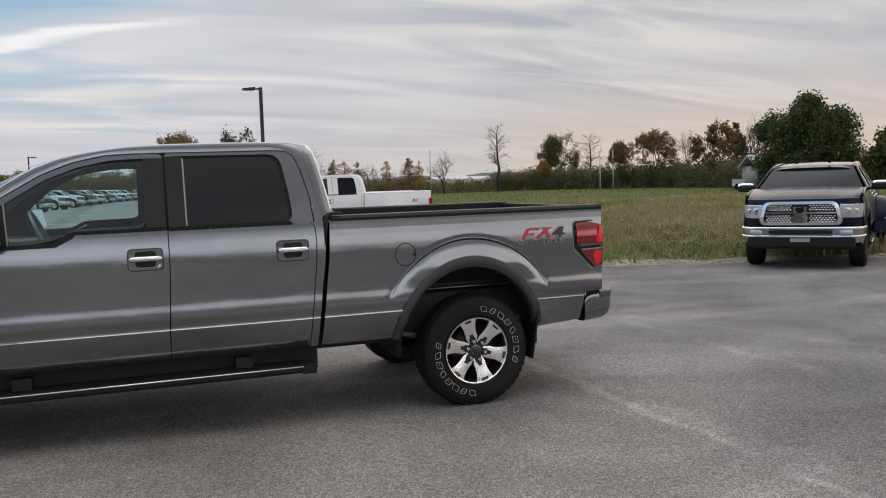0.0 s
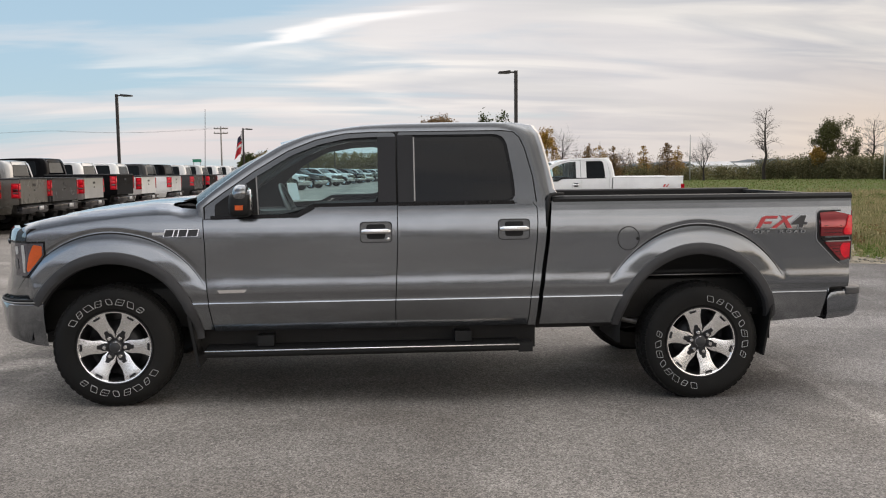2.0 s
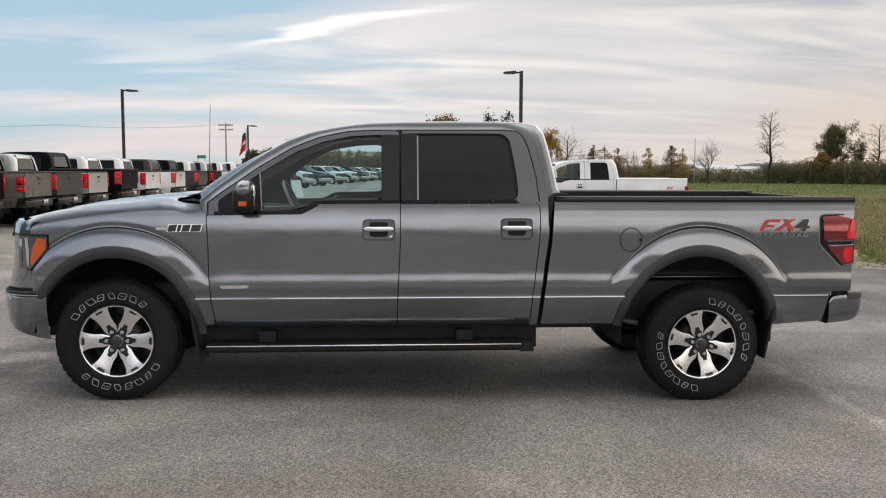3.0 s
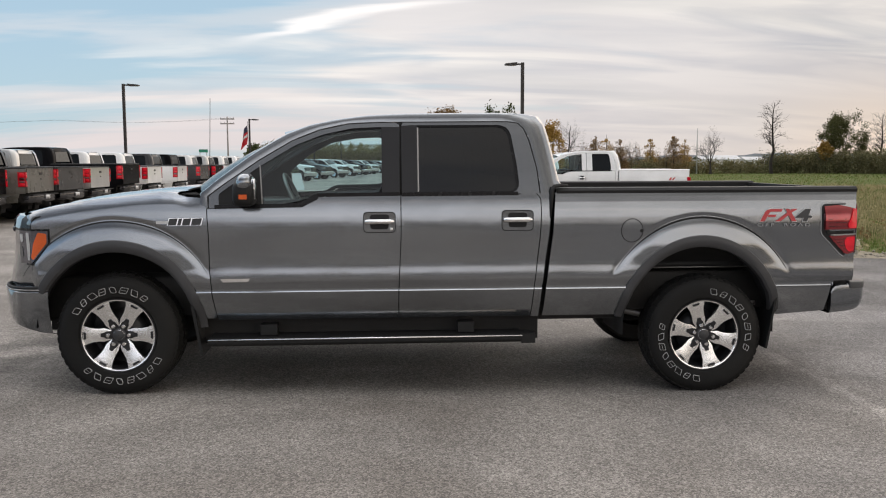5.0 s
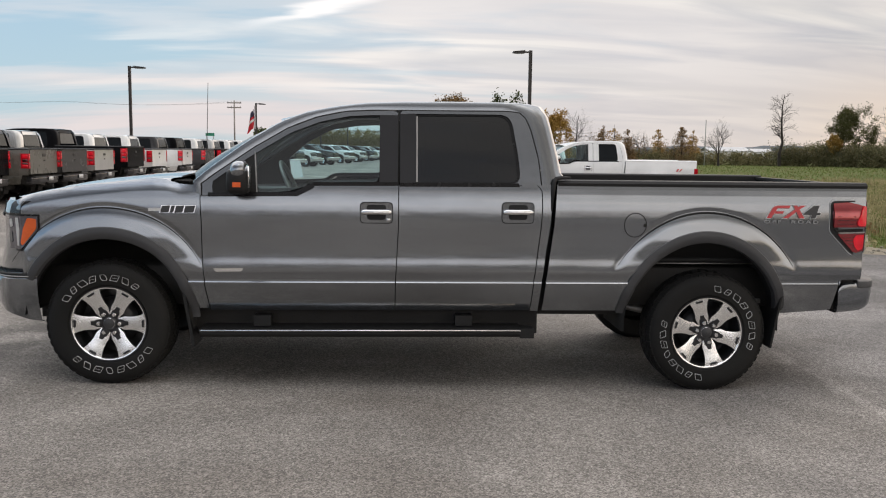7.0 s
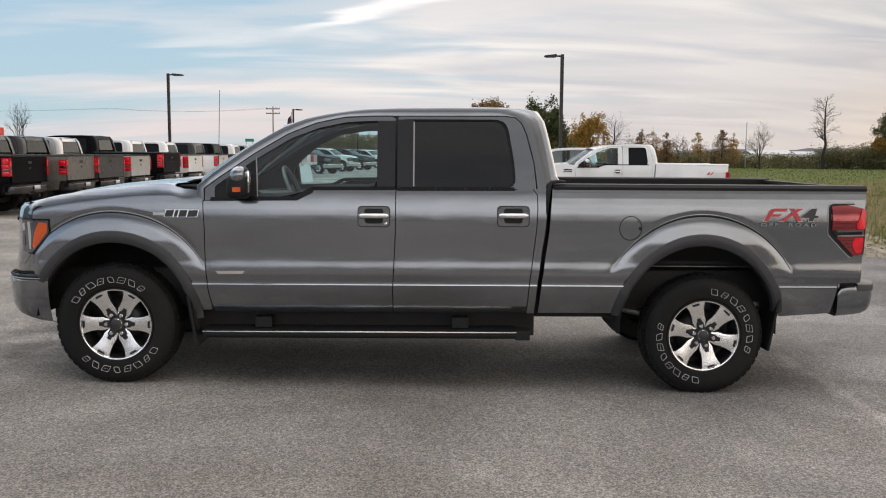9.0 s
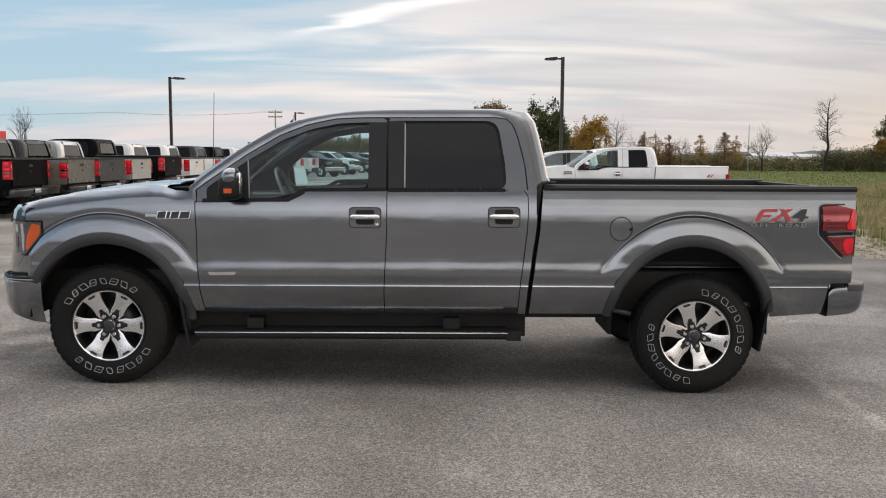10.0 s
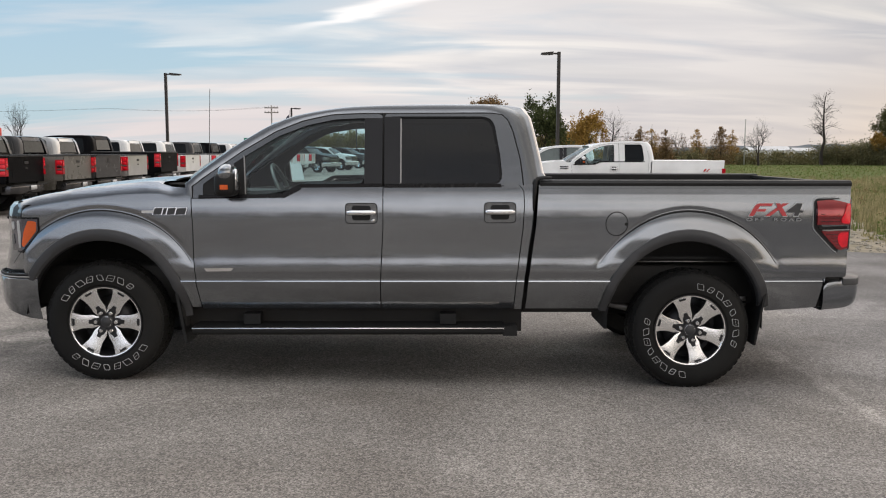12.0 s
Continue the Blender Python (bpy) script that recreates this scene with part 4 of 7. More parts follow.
                loops.append([b.verts.new((cx + r * math.cos(a), s * y, ARCH_Z + r * 1.06 * math.sin(a))) for r, y in ((0.53, 0.955), (0.545, 0.93), (0.545, 0.45), (0.1, 0.45))])
            for p, q in zip(loops, loops[1:]):
                for k in range(3):
                    b.faces.new((p[k], p[k + 1], q[k + 1], q[k]))
            part("wheel_well", b, UNDER, root)
        # wheels
        for ax, az, turn, spin in ((0.0, 0.400, 0.0, 0.0), (REAR_AXLE, 0.400 - (0.058 if d2 else 0.0), -14.0, 114.0)):
            hub = new("wheel")
            hub.parent = root
            hub.location = (ax, 0, az)
            wheel_parts(hub, s, turn, spin, fine, mats)
        # mirror
        if mirror:
            b = blob_bm(-0.080, 0.060, 0.0, 0.225, -0.105, 0.060, 4.0)
            body = part("mirror_housing", b, PLASTIC, root, "black mirror housing with body-coloured cap")
            body.location = (0.885, s * 1.195, 1.365)
            body.scale = (1, -1 if s > 0 else 1, 1)
            if front == "crosshair":
                body.location.y = s * 1.30
                body.scale.y *= 1.35
                body.scale.z = 0.8
            b = blob_bm(-0.066, 0.052, -0.006, 0.220, -0.012, 0.108, 3.0)
            for v in b.verts:
                v.co.x += 0.018 * max(0.0, v.co.z) / 0.1 if v.co.x < 0 else 0.0
            part("mirror_cap", b, CHROME if front == "crosshair" else coat, body)
            part("turn_signal", box_bm(-0.030, 0.020, -0.006, 0.03, -0.056, -0.026), AMBER, body, "amber repeater lens", edge=0.006)
            if d2 and s > 0:
                solid("mirror_glass", [(0.160, 0.015, -0.070), (0.050, 0.20, -0.070), (0.020, 0.20, 0.080), (0.130, 0.015, 0.080), (0.150, 0.012, -0.070), (0.040, 0.197, -0.070), (0.010, 0.197, 0.080), (0.120, 0.012, 0.080)], [(0, 1, 2, 3), (7, 6, 5, 4), (0, 4, 5, 1), (3, 2, 6, 7), (0, 3, 7, 4), (1, 5, 6, 2)], CHROME, body, smooth=False)
            else:
                part("mirror_glass", box_bm(0.056, 0.0595, 0.05, 0.19, -0.062, 0.072), CHROME, body)
            part("mirror_arm", tube_bm([(0.0, 0.20, -0.065), (0.01, 0.29, -0.075)], 0.032, 8), PLASTIC, body)
    # hood: a clamshell with a raised centre
    b = bmesh.new()
    nx, ny = (36, 33) if d2 else (12, 13)
    rowsv = []
    for i in range(nx + 1):
        u = i / nx
        col = []
        for j in range(ny):
            v = math.sin(0.5 * math.pi * (-1 + 2 * j / (ny - 1)))
            yy = v * 0.905
            nose = nose_x(abs(yy)) + 0.045
            x = nose + (0.455 - 0.05 * abs(v) ** 2 - nose) * u
            edge_z = FENDER_TOP(max(x, -0.62)) - max(0.0, -0.62 - x) * 0.45
            crown = HOOD_LEVELS(x)
            t = abs(v)
            rise = 1 - min(1.0, max(0.0, (t - 0.60) / 0.40)) ** 20.0
            step = 0.016 * (1 / (1 + math.exp((t - 0.60) * 40))) * min(1.0, max(0.0, (x + 0.75) / 0.5))
            z = edge_z + (crown - 0.012 - edge_z) * rise + step - 0.006 * t
            col.append(b.verts.new((x, yy * (1 - max(0.0, TAPER(x) - 0.01)), z)))
        rowsv.append(col)
    for p, q in zip(rowsv, rowsv[1:]):
        for j in range(ny - 1):
            b.faces.new((p[j], q[j], q[j + 1], p[j + 1]))
    bmesh.ops.recalc_face_normals(b, faces=b.faces)
    if sum(f.normal.z for f in b.faces) < 0:
        bmesh.ops.reverse_faces(b, faces=b.faces[:])
    part("hood", b, coat, root)
    # roof
    b = bmesh.new()
    rowsv = []
    for i in range(25):
        x = 1.10 + (2.845 - 1.10) * i / 24
        rowsv.append([b.verts.new((x + 0.06 * (1 - (j / 8 - 1) ** 2) * (-1 if i < 4 else (0.4 if i > 21 else 0)), (j / 8 - 1) * (0.735 if x > 1.3 else 0.70 + (x - 1.1) * 0.17), roof_z(x, (j / 8 - 1) * 0.74) - 0.006)) for j in range(17)])
    for p, q in zip(rowsv, rowsv[1:]):
        for j in range(16):
            b.faces.new((p[j], q[j], q[j + 1], p[j + 1]))
    bmesh.ops.recalc_face_normals(b, faces=b.faces)
    part("roof", b, coat, root)
    # windscreen and rear window
    b = bmesh.new()
    rowsv = []
    for i in range(9):
        t = i / 8
        rowsv.append([b.verts.new((0.535 + 0.715 * t - (0.21 * (1 - 0.72 * t) + (0.075 * math.sin(math.pi * t) ** 0.7 if d2 else 0.0)) * (1 - v * v), v * ((0.885 - 0.130 * t) if front == "crosshair" else (0.815 - 0.120 * t)), 1.305 + 0.488 * t + 0.020 * math.sin(t * math.pi))) for v in (k / 8 - 1 for k in range(17))])
    for p, q in zip(rowsv, rowsv[1:]):
        for j in range(16):
            b.faces.new((p[j], q[j], q[j + 1], p[j + 1]))
    bmesh.ops.recalc_face_normals(b, faces=b.faces)
    part("windscreen", b, (BLACK_GLASS if front == "crosshair" or not detail else SCREEN), root)
    solid("rear_window", [(2.956, -0.58, 1.42), (2.956, 0.58, 1.42), (2.900, 0.50, 1.735), (2.900, -0.50, 1.735)], [(0, 1, 2, 3)], DARK_GLASS if d2 else SKY_TONED_GLASS, root)
    rear_wall = [(2.862, -0.90, 0.50), (2.862, 0.90, 0.50), (2.866, 0.90, 1.34), (2.866, -0.90, 1.34), (2.950, 0.62, 1.400), (2.950, -0.62, 1.400), (2.905, 0.53, 1.70), (2.905, -0.53, 1.70), (2.893, 0.50, 1.745), (2.893, -0.50, 1.745), (2.85, 0.50, 1.850), (2.85, -0.50, 1.850)]
    solid("cab_back", rear_wall, [(0, 1, 2, 3), (3, 2, 4, 5), (2, 6, 8, 4), (3, 5, 9, 7), (9, 8, 10, 11), (6, 10, 8), (7, 9, 11)], coat, root)
    # cowl grille and wipers
    part("cowl", box_bm(0.36, 0.54, -0.74, 0.74, 1.285, 1.322), PLASTIC, root, edge=0.01)
    if d2:
        for k in range(5):
            part("cowl_slat", box_bm(0.405 + 0.022 * k, 0.413 + 0.022 * k, -0.80, 0.80, 1.322, 1.336 - 0.002 * k), PLASTIC, root)
        for y0 in (-0.62, 0.05):
            part("wiper", tube_bm([(0.40, y0, 1.345), (0.45, y0 + 0.05, 1.362), (0.46, y0 + 0.62, 1.372)], 0.008, 6), PLASTIC, root)
    # belt mouldings, lower mouldings, steps, mud flaps and handles
    for s in (-1, 1):
        if detail:
            for x0, x1 in (((1.32, 1.858), (1.869, 2.668)) if d2 else ((1.32, 2.70),)):
                part("belt_moulding", outline_bm([(x0, 1.312), (x1, 1.317), (x1, 1.341), (x0, 1.336)], lambda x, z: glass_y(1.33), s, 0.014, 0.010), TRIM, root)
            part("belt_moulding", outline_bm([(0.64, 1.240), (1.210, 1.247), (1.305, 1.296), (1.321, 1.304), (1.321, 1.332), (1.295, 1.325), (1.195, 1.272), (0.64, 1.264)], lambda x, z: glass_y(z) + 0.002, s, 0.014, 0.010), TRIM, root)
        for hx, hz in ((1.722, 1.142), (2.648, 1.148)):
            ob = new("door_handle")
            ob.parent = root
            ob.location = (hx, s * side_y(hx, hz), hz)
            if s > 0:
                ob.scale = (1, -1, 1)
            if detail:
                cup = rounded([(-0.108, -0.070), (0.108, -0.070), (0.108, 0.070), (-0.108, 0.070)], 0.030, 4)
                inner = rounded([(-0.103, -0.065), (0.103, -0.065), (0.103, 0.065), (-0.103, 0.065)], 0.027, 4)
                part("handle_surround", ring_bm(cup, inner, lambda x, z: 0.0, -1, 0.005, 0.02), SEAL if d2 else CHROME, ob)
                part("handle_cup", outline_bm(inner, lambda x, z: 0.0, -1, 0.0, 0.004), coat, ob)
                part("recess", outline_bm(rounded([(-0.060, -0.046), (0.060, -0.046), (0.064, 0.052), (-0.064, 0.052)], 0.02, 3), lambda x, z: 0.0, -1, 0.0, 0.0065), SEAL, ob)
            b = tube_bm([(-0.094, -0.014, 0.005), (-0.088, -0.024, 0.005), (-0.07, -0.030, 0.006), (0.07, -0.030, 0.006), (0.088, -0.024, 0.005), (0.094, -0.014, 0.005)], [0.012, 0.017, 0.018, 0.018, 0.017, 0.012], 12)
            part("grip", b, CHROME if detail else coat, ob, "chrome pull handle" if detail else "")
            if d2 and hx < 2:
                lk = lathe_bm([(0.012, 0.0), (0.012, -0.010), (0.001, -0.011)], 12)
                for v in lk.verts:
                    v.co += Vector((0.078, -0.004, -0.046))
                part("lock", lk, CHROME, ob)
        if detail:
            # side step on brackets
            b = bmesh.new()
            prof = [(-1.005, 0.325), (-1.020, 0.345), (-1.020, 0.362), (-1.008, 0.376), (-0.84, 0.384), (-0.80, 0.37), (-0.82, 0.325)]
            ends = []
            for x in (0.60, 2.70):
                ends.append([b.verts.new((x, -s * y, z)) for y, z in prof])
            k = len(prof)
            for j in range(k):
                b.faces.new((ends[0][j], ends[1][j], ends[1][(j + 1) % k], ends[0][(j + 1) % k]))
            b.faces.new(ends[0][::-1])
            b.faces.new(ends[1])
            bmesh.ops.recalc_face_normals(b, faces=b.faces)
            step = part("side_step", b, PLASTIC, root, "dark running board with a bright edge strip")
            part("edge_strip", box_bm(0.60, 2.695, min(s * 1.008, s * 1.0235), max(s * 1.008, s * 1.0235), 0.3655, 0.3735), CHROME, step, "bright metal edge strip")
            part("end_cap", box_bm(2.69, 2.785, min(s * 0.90, s * 1.018), max(s * 0.90, s * 1.018), 0.318, 0.382), PLASTIC, step, edge=0.012)
            for bx in (0.99, 2.32):
                part("step_bracket", box_bm(bx - 0.055, bx + 0.055, min(s * 0.80, s * 0.945), max(s * 0.80, s * 0.945), 0.385, 0.455), PLASTIC if d2 else UNDER, root, edge=0.01)
        part("mud_flap", solid_flap(4.40, s, 0.245), PLASTIC, root, edge=0.008)
        if detail:
            b = box_bm(0.515, 0.535, min(s * 0.74, s * 0.985), max(s * 0.74, s * 0.985), 0.26, 0.60)
            for v in b.verts:
                v.co.x += (0.60 - v.co.z) * 0.16 - 0.03
            part("mud_flap", b, PLASTIC, root, edge=0.006)
    # bed: floor, inner walls, front wall, rail caps, tailgate
    part("bed_floor", box_bm(2.91, 5.0, -0.80, 0.80, 0.80, 0.84), PLASTIC, root)
    for s in (-1, 1):
        part("bed_inner_wall", box_bm(2.91, 5.0, min(s * 0.80, s * 0.83), max(s * 0.80, s * 0.83), 0.84, 1.33), PLASTIC, root)
        b = bmesh.new()
        loops = []
        for x in np.linspace(2.905, 5.04, 12):
            o = side_y(x, 1.333)
            loops.append([b.verts.new((x, s * y, z)) for y, z in ((o + 0.004, 1.326), (o + 0.006, 1.345), (o - 0.008, 1.362), (o - 0.03, 1.366), (0.80, 1.364), (0.79, 1.355), (0.79, 1.31))])
        for p, q in zip(loops, loops[1:]):
            for k in range(6):
                b.faces.new((p[k], p[k + 1], q[k + 1], q[k]))
        b.faces.new(loops[0])
        b.faces.new(loops[-1])
        bmesh.ops.recalc_face_normals(b, faces=b.faces)
        part("bed_rail_cap", b, coat if hd else PLASTIC, root, "" if hd else "black plastic rail cap")
    if d2:
        for s in (-1, 1):
            part("rail_hook", tube_bm([(2.858, s * 0.975, 1.16), (2.868, s * 0.972, 1.30), (2.874, s * 0.966, 1.355), (2.888, s * 0.958, 1.374), (2.93, s * 0.945, 1.380), (2.985, s * 0.935, 1.378)], [0.008, 0.013, 0.014, 0.014, 0.013, 0.010], 8), SEAL, root, "black hooked end of the rail cap")
    part("bed_front_wall", box_bm(2.895, 3.035, -0.83, 0.83, 0.80, 1.335), PLASTIC if d2 else coat, root)
    b = box_bm(4.995, 5.045, -0.885, 0.885, 0.735, 1.335)
    gate = part("tailgate", b, coat, root, edge=0.012)
    part("gate_cap", box_bm(4.985, 5.058, -0.84, 0.84, 1.33, 1.350), PLASTIC, gate, edge=0.008)
    part("gate_handle", box_bm(5.044, 5.054, -0.10, 0.10, 1.16, 1.225), PLASTIC, gate, edge=0.01)
    if not d2:
        part("badge", box_bm(5.044, 5.050, -0.055, 0.055, 1.045, 1.078), SHADE_CHROME, gate, "small bright badge", edge=0.006)
        part("gate_panel", box_bm(5.040, 5.049, -0.70, 0.70, 0.84, 1.02), coat, gate, edge=0.006)
        part("bumper_pad", box_bm(4.985, 5.135, -0.74, 0.74, 0.660, 0.676), PLASTIC, root, "black bumper step pad", edge=0.004)
        part("plate", box_bm(5.20, 5.206, -0.15, 0.15, 0.56, 0.66), DECAL_WHITE, root)
    # tail lamps
    for s in (-1, 1):
        if d2:
            outl = [(4.782, 1.222), (4.80, 1.236), (5.030, 1.240), (5.022, 1.052), (5.016, 0.905), (4.965, 0.893), (4.930, 0.905), (4.786, 1.048)]
            yl = lambda x, z: side_y(x, z) - 0.012 * max(0, (x - 4.9)) / 0.15
            lampb = part("tail_lamp", outline_bm(rounded(outl, 0.015, 3), yl, s, 0.03, 0.004), SEAL, root, "smoked red tail lamp with bright lower lens")
            part("lamp_outline", ring_bm(rounded([(4.775, 1.227), (4.796, 1.2445), (5.036, 1.2485), (5.032, 1.05), (5.028, 0.896), (4.963, 0.882), (4.923, 0.896), (4.777, 1.044)], 0.018, 4), rounded(outl, 0.015, 3), yl, s, 0.004, 0.015), SEAL, lampb)
            part("upper_lens", panel_bm(lambda z: 4.793, lambda z: 5.026, lambda x: 1.069, lambda x: 1.238, 8, [1.069 + 0.0169 * k for k in range(11)], lambda x, z: yl(x, z) + 0.006 + 0.016 * (1 - ((z - 1.13) / 0.092) ** 2), 0.02, s), HERO_LENS, lampb, "red upper lens")
            part("lower_lens", outline_bm([(4.825, 1.024), (5.022, 1.028), (5.018, 0.910), (4.966, 0.897), (4.940, 0.905)], yl, s, 0.012, 0.0095), HERO_LENS, lampb, "red lower lens")
            part("reverse_lens", outline_bm([(4.80, 1.055), (5.02, 1.06), (5.019, 1.040), (4.82, 1.034)], yl, s, 0.010, 0.009), TRIM, lampb)
            part("bright_strip", outline_bm(rounded([(4.975, 1.140), (4.990, 1.185), (5.000, 1.212), (5.020, 1.212), (5.017, 1.078), (4.962, 1.078), (4.955, 1.105)], 0.01, 2), yl, s, 0.012, 0.0285), BRIGHT_RED, lampb, "bright red inner reflector")
            part("bright_strip", outline_bm(rounded([(4.940, 0.985), (4.960, 1.016), (5.018, 1.018), (5.012, 0.922), (4.976, 0.912), (4.952, 0.94)], 0.01, 2), yl, s, 0.010, 0.0115), BRIGHT_RED, lampb, "bright red inner reflector")
            part("divider_line", outline_bm([(4.838, 1.028), (5.024, 1.032), (5.024, 1.038), (4.832, 1.034)], yl, s, 0.010, 0.0125), STEEL, lampb, "thin bright divider")
            # pale ring put in for the body's highlight round the lamp
            part("lamp_edge", ring_bm(rounded([(4.766, 1.231), (4.791, 1.253), (5.038, 1.257), (5.034, 1.05), (5.030, 0.888), (4.961, 0.872), (4.917, 0.889), (4.768, 1.040)], 0.020, 4), rounded([(4.770, 1.229), (4.793, 1.249), (5.036, 1.253), (5.032, 1.05), (5.028, 0.892), (4.962, 0.877), (4.920, 0.893), (4.772, 1.042)], 0.018, 4), yl, s, 0.003, 0.012), DECAL_DIM, lampb, "thin pale ring for the highlight round the lamp")
            for k in range(3):
                z = 1.090 + 0.024 * k
                part("lens_rib", outline_bm([(4.815, z), (4.945, z), (4.945, z + 0.004), (4.815, z + 0.004)], yl, s, 0.006, 0.0245 - 0.002 * abs(k - 1)), DARK_RED, lampb)
            for k in range(4):
                z = 0.935 + 0.022 * k
                part("lens_rib", outline_bm([(4.935 - 0.024 * k, z), (4.945, z), (4.945, z + 0.004), (4.931 - 0.024 * k, z + 0.004)], yl, s, 0.004, 0.0112), DARK_RED, lampb)
            part("rear_face", box_bm(5.005, 5.030, min(s * 0.838, s * 0.950), max(s * 0.838, s * 0.950), 0.905, 1.24), RED_LENS, lampb, edge=0.006)
        else:
            low, high, fore = (0.95, 1.15, 4.96) if hd else ((0.89, 1.30, 4.87) if tail == "plain" else (0.88, 1.24, 4.86))
            b = box_bm(fore, 5.052, min(s * 0.895, s * 0.990), max(s * 0.895, s * 0.990), low, high)
            lampb = part("tail_lamp", b, RED_LENS, root, edge=0.03)
            if not hd:
                cells = ((0.68, 0.94, BRIGHT_RED), (0.44, 0.62, BRIGHT_RED if tail == "plain" else DARK_RED), (0.29, 0.39, CLEAR_LENS), (0.07, 0.24, BRIGHT_RED))
                for f0, f1, mt in cells:
                    part("lens_cell", blob_bm(fore + 0.03, 5.03, min(s * 0.975, s * 1.000), max(s * 0.975, s * 1.000), low + (high - low) * f0, low + (high - low) * f1, 4.0, 14, 8), mt, lampb)
            for z0, z1 in () if hd else ((1.185, 1.225), (1.108, 1.175)):
                part("bright_lens", blob_bm(5.035, 5.060, min(s * 0.905, s * 0.978), max(s * 0.905, s * 0.978), z0, z1, 3.0, 12, 8), BRIGHT_RED, lampb, "bright red round lens")
            part("reverse_lens", box_bm(5.045, 5.056, min(s * 0.905, s * 0.975), max(s * 0.905, s * 0.975), 1.03, 1.09), CLEAR_LENS, lampb, edge=0.004)
    # rear bumper
    b = bmesh.new()
    loops = []
    for k in range(13):
        v = -1 + k / 6
        t = abs(v)
        y = v * 0.78
        x = 5.185 - 0.05 * t ** 2 - (0.10 * max(0, t - 0.86) / 0.14)
        loops.append([b.verts.new(p) for p in ((x - 0.20, y, 0.660), (x - 0.03, y, 0.666), (x, y, 0.65), (x - 0.003, y, 0.54), (x - 0.03, y, 0.485), (x - 0.22, y, 0.470))])
    for p, q in zip(loops, loops[1:]):
        for k in range(5):
            b.faces.new((p[k], p[k + 1], q[k + 1], q[k]))
    for lp in (loops[0], loops[-1]):
        b.faces.new(lp)
    # the wrapped corner
    bmesh.ops.recalc_face_normals(b, faces=b.faces)
    bump = part("rear_bumper", b, (coat if d2 else SHADE_CHROME), root, edge=0.012)
    part("step_pad", box_bm(5.06, 5.165, -0.70 if d2 else -0.86, 0.70 if d2 else 0.86, 0.655, 0.690 if d2 else 0.682), PLASTIC, bump, "black step pad", edge=0.008)
    part("hitch", box_bm(5.10, 5.25, -0.045, 0.045, 0.39, 0.47), UNDER, bump, edge=0.008)
    if d2:
        for s in (-1, 1):
            b = bmesh.new()
            loops = []
            for x in (4.872, 4.880, 4.900, 4.95, 5.00, 5.04, 5.075, 5.105, 5.130, 5.148, 5.160, 5.165):
                yo = 0.957 - 0.012 * max(0.0, (x - 4.95) / 0.13) ** 2 - (0.085 * ((x - 5.075) / 0.09) ** 2 if x > 5.075 else 0.0)
                zt = float(np.interp(x, [4.872, 4.880, 4.90, 4.93, 5.165], [0.640, 0.662, 0.681, 0.690, 0.690]))
                zb = float(np.interp(x, [4.872, 5.03, 5.09, 5.13, 5.165], [0.476, 0.492, 0.510, 0.545, 0.60]))
                loops.append([b.verts.new((x, s * y, z)) for y, z in ((0.76, zt), (yo - 0.030, zt), (yo - 0.012, zt - 0.003), (yo - 0.003, zt - 0.012), (yo, zt - 0.03), (yo - 0.001, zb + 0.06), (yo - 0.008, zb + 0.022), (yo - 0.022, zb + 0.005), (yo - 0.045, zb), (0.76, zb))])
            for p, q in zip(loops, loops[1:]):
                for k in range(9):
                    b.faces.new((p[k], p[k + 1], q[k + 1], q[k]))
            b.faces.new(loops[0])
            b.faces.new(loops[-1])
            bmesh.ops.recalc_face_normals(b, faces=b.faces)
            part("bumper_corner", b, coat, bump)
            part("bumper_bracket", box_bm(4.70, 5.035, min(s * 0.55, s * 0.90), max(s * 0.55, s * 0.90), 0.50, 0.74), UNDER, bump)
            b = bmesh.new()
            loops = []
            for x in (5.002, 5.008, 5.03, 5.075, 5.105, 5.130, 5.150, 5.163, 5.170):
                yo = 0.960 - 0.012 * max(0.0, (x - 4.95) / 0.13) ** 2 - (0.085 * ((x - 5.075) / 0.09) ** 2 if x > 5.075 else 0.0)
                lift = 0.0 if x > 5.005 else 0.006
                loops.append([b.verts.new((x, s * y, z)) for y, z in ((0.70, 0.704 - lift), (yo - 0.022, 0.704 - lift), (yo - 0.006, 0.697 - lift), (yo, 0.684), (yo, 0.656 + lift), (yo - 0.008, 0.650 + lift), (0.70, 0.650 + lift))])
            for p, q in zip(loops, loops[1:]):
                for k in range(6):
                    b.faces.new((p[k], p[k + 1], q[k + 1], q[k]))
            b.faces.new(loops[0])
            b.faces.new(loops[-1])
            bmesh.ops.recalc_face_normals(b, faces=b.faces)
            part("corner_pad", b, FLARE, bump, "dark step pad corner")
    # front: fascia, grille, lamps, bumper, air dam
    b = bmesh.new()
    cols = []
    for k in range(25):
        v = -1 + k / 12
        y = v * (0.940 if d2 else 0.915)
        x = nose_x(abs(y))
        flare = 1 - abs(v) ** 10 if d2 else 0.0
        cols.append([b.verts.new(p) for p in ((x + 0.05, y, 1.075 + 0.06 * (1 - abs(v) ** 3)), (x + 0.02, y, 1.05), (x, y, 0.98), (x + 0.01 - 0.03 * flare, y, 0.84), (x + 0.02 - 0.065 * flare, y, 0.745), (x + 0.05 - 0.06 * flare, y, 0.69))])
    for p, q in zip(cols, cols[1:]):
        for k in range(5):
            b.faces.new((p[k], p[k + 1], q[k + 1], q[k]))
    bmesh.ops.recalc_face_normals(b, faces=b.faces)
    part("front_fascia", b, coat, root)
    gw = 0.50 if d2 else 0.56
    gx = 0.10 if d2 else 0.0
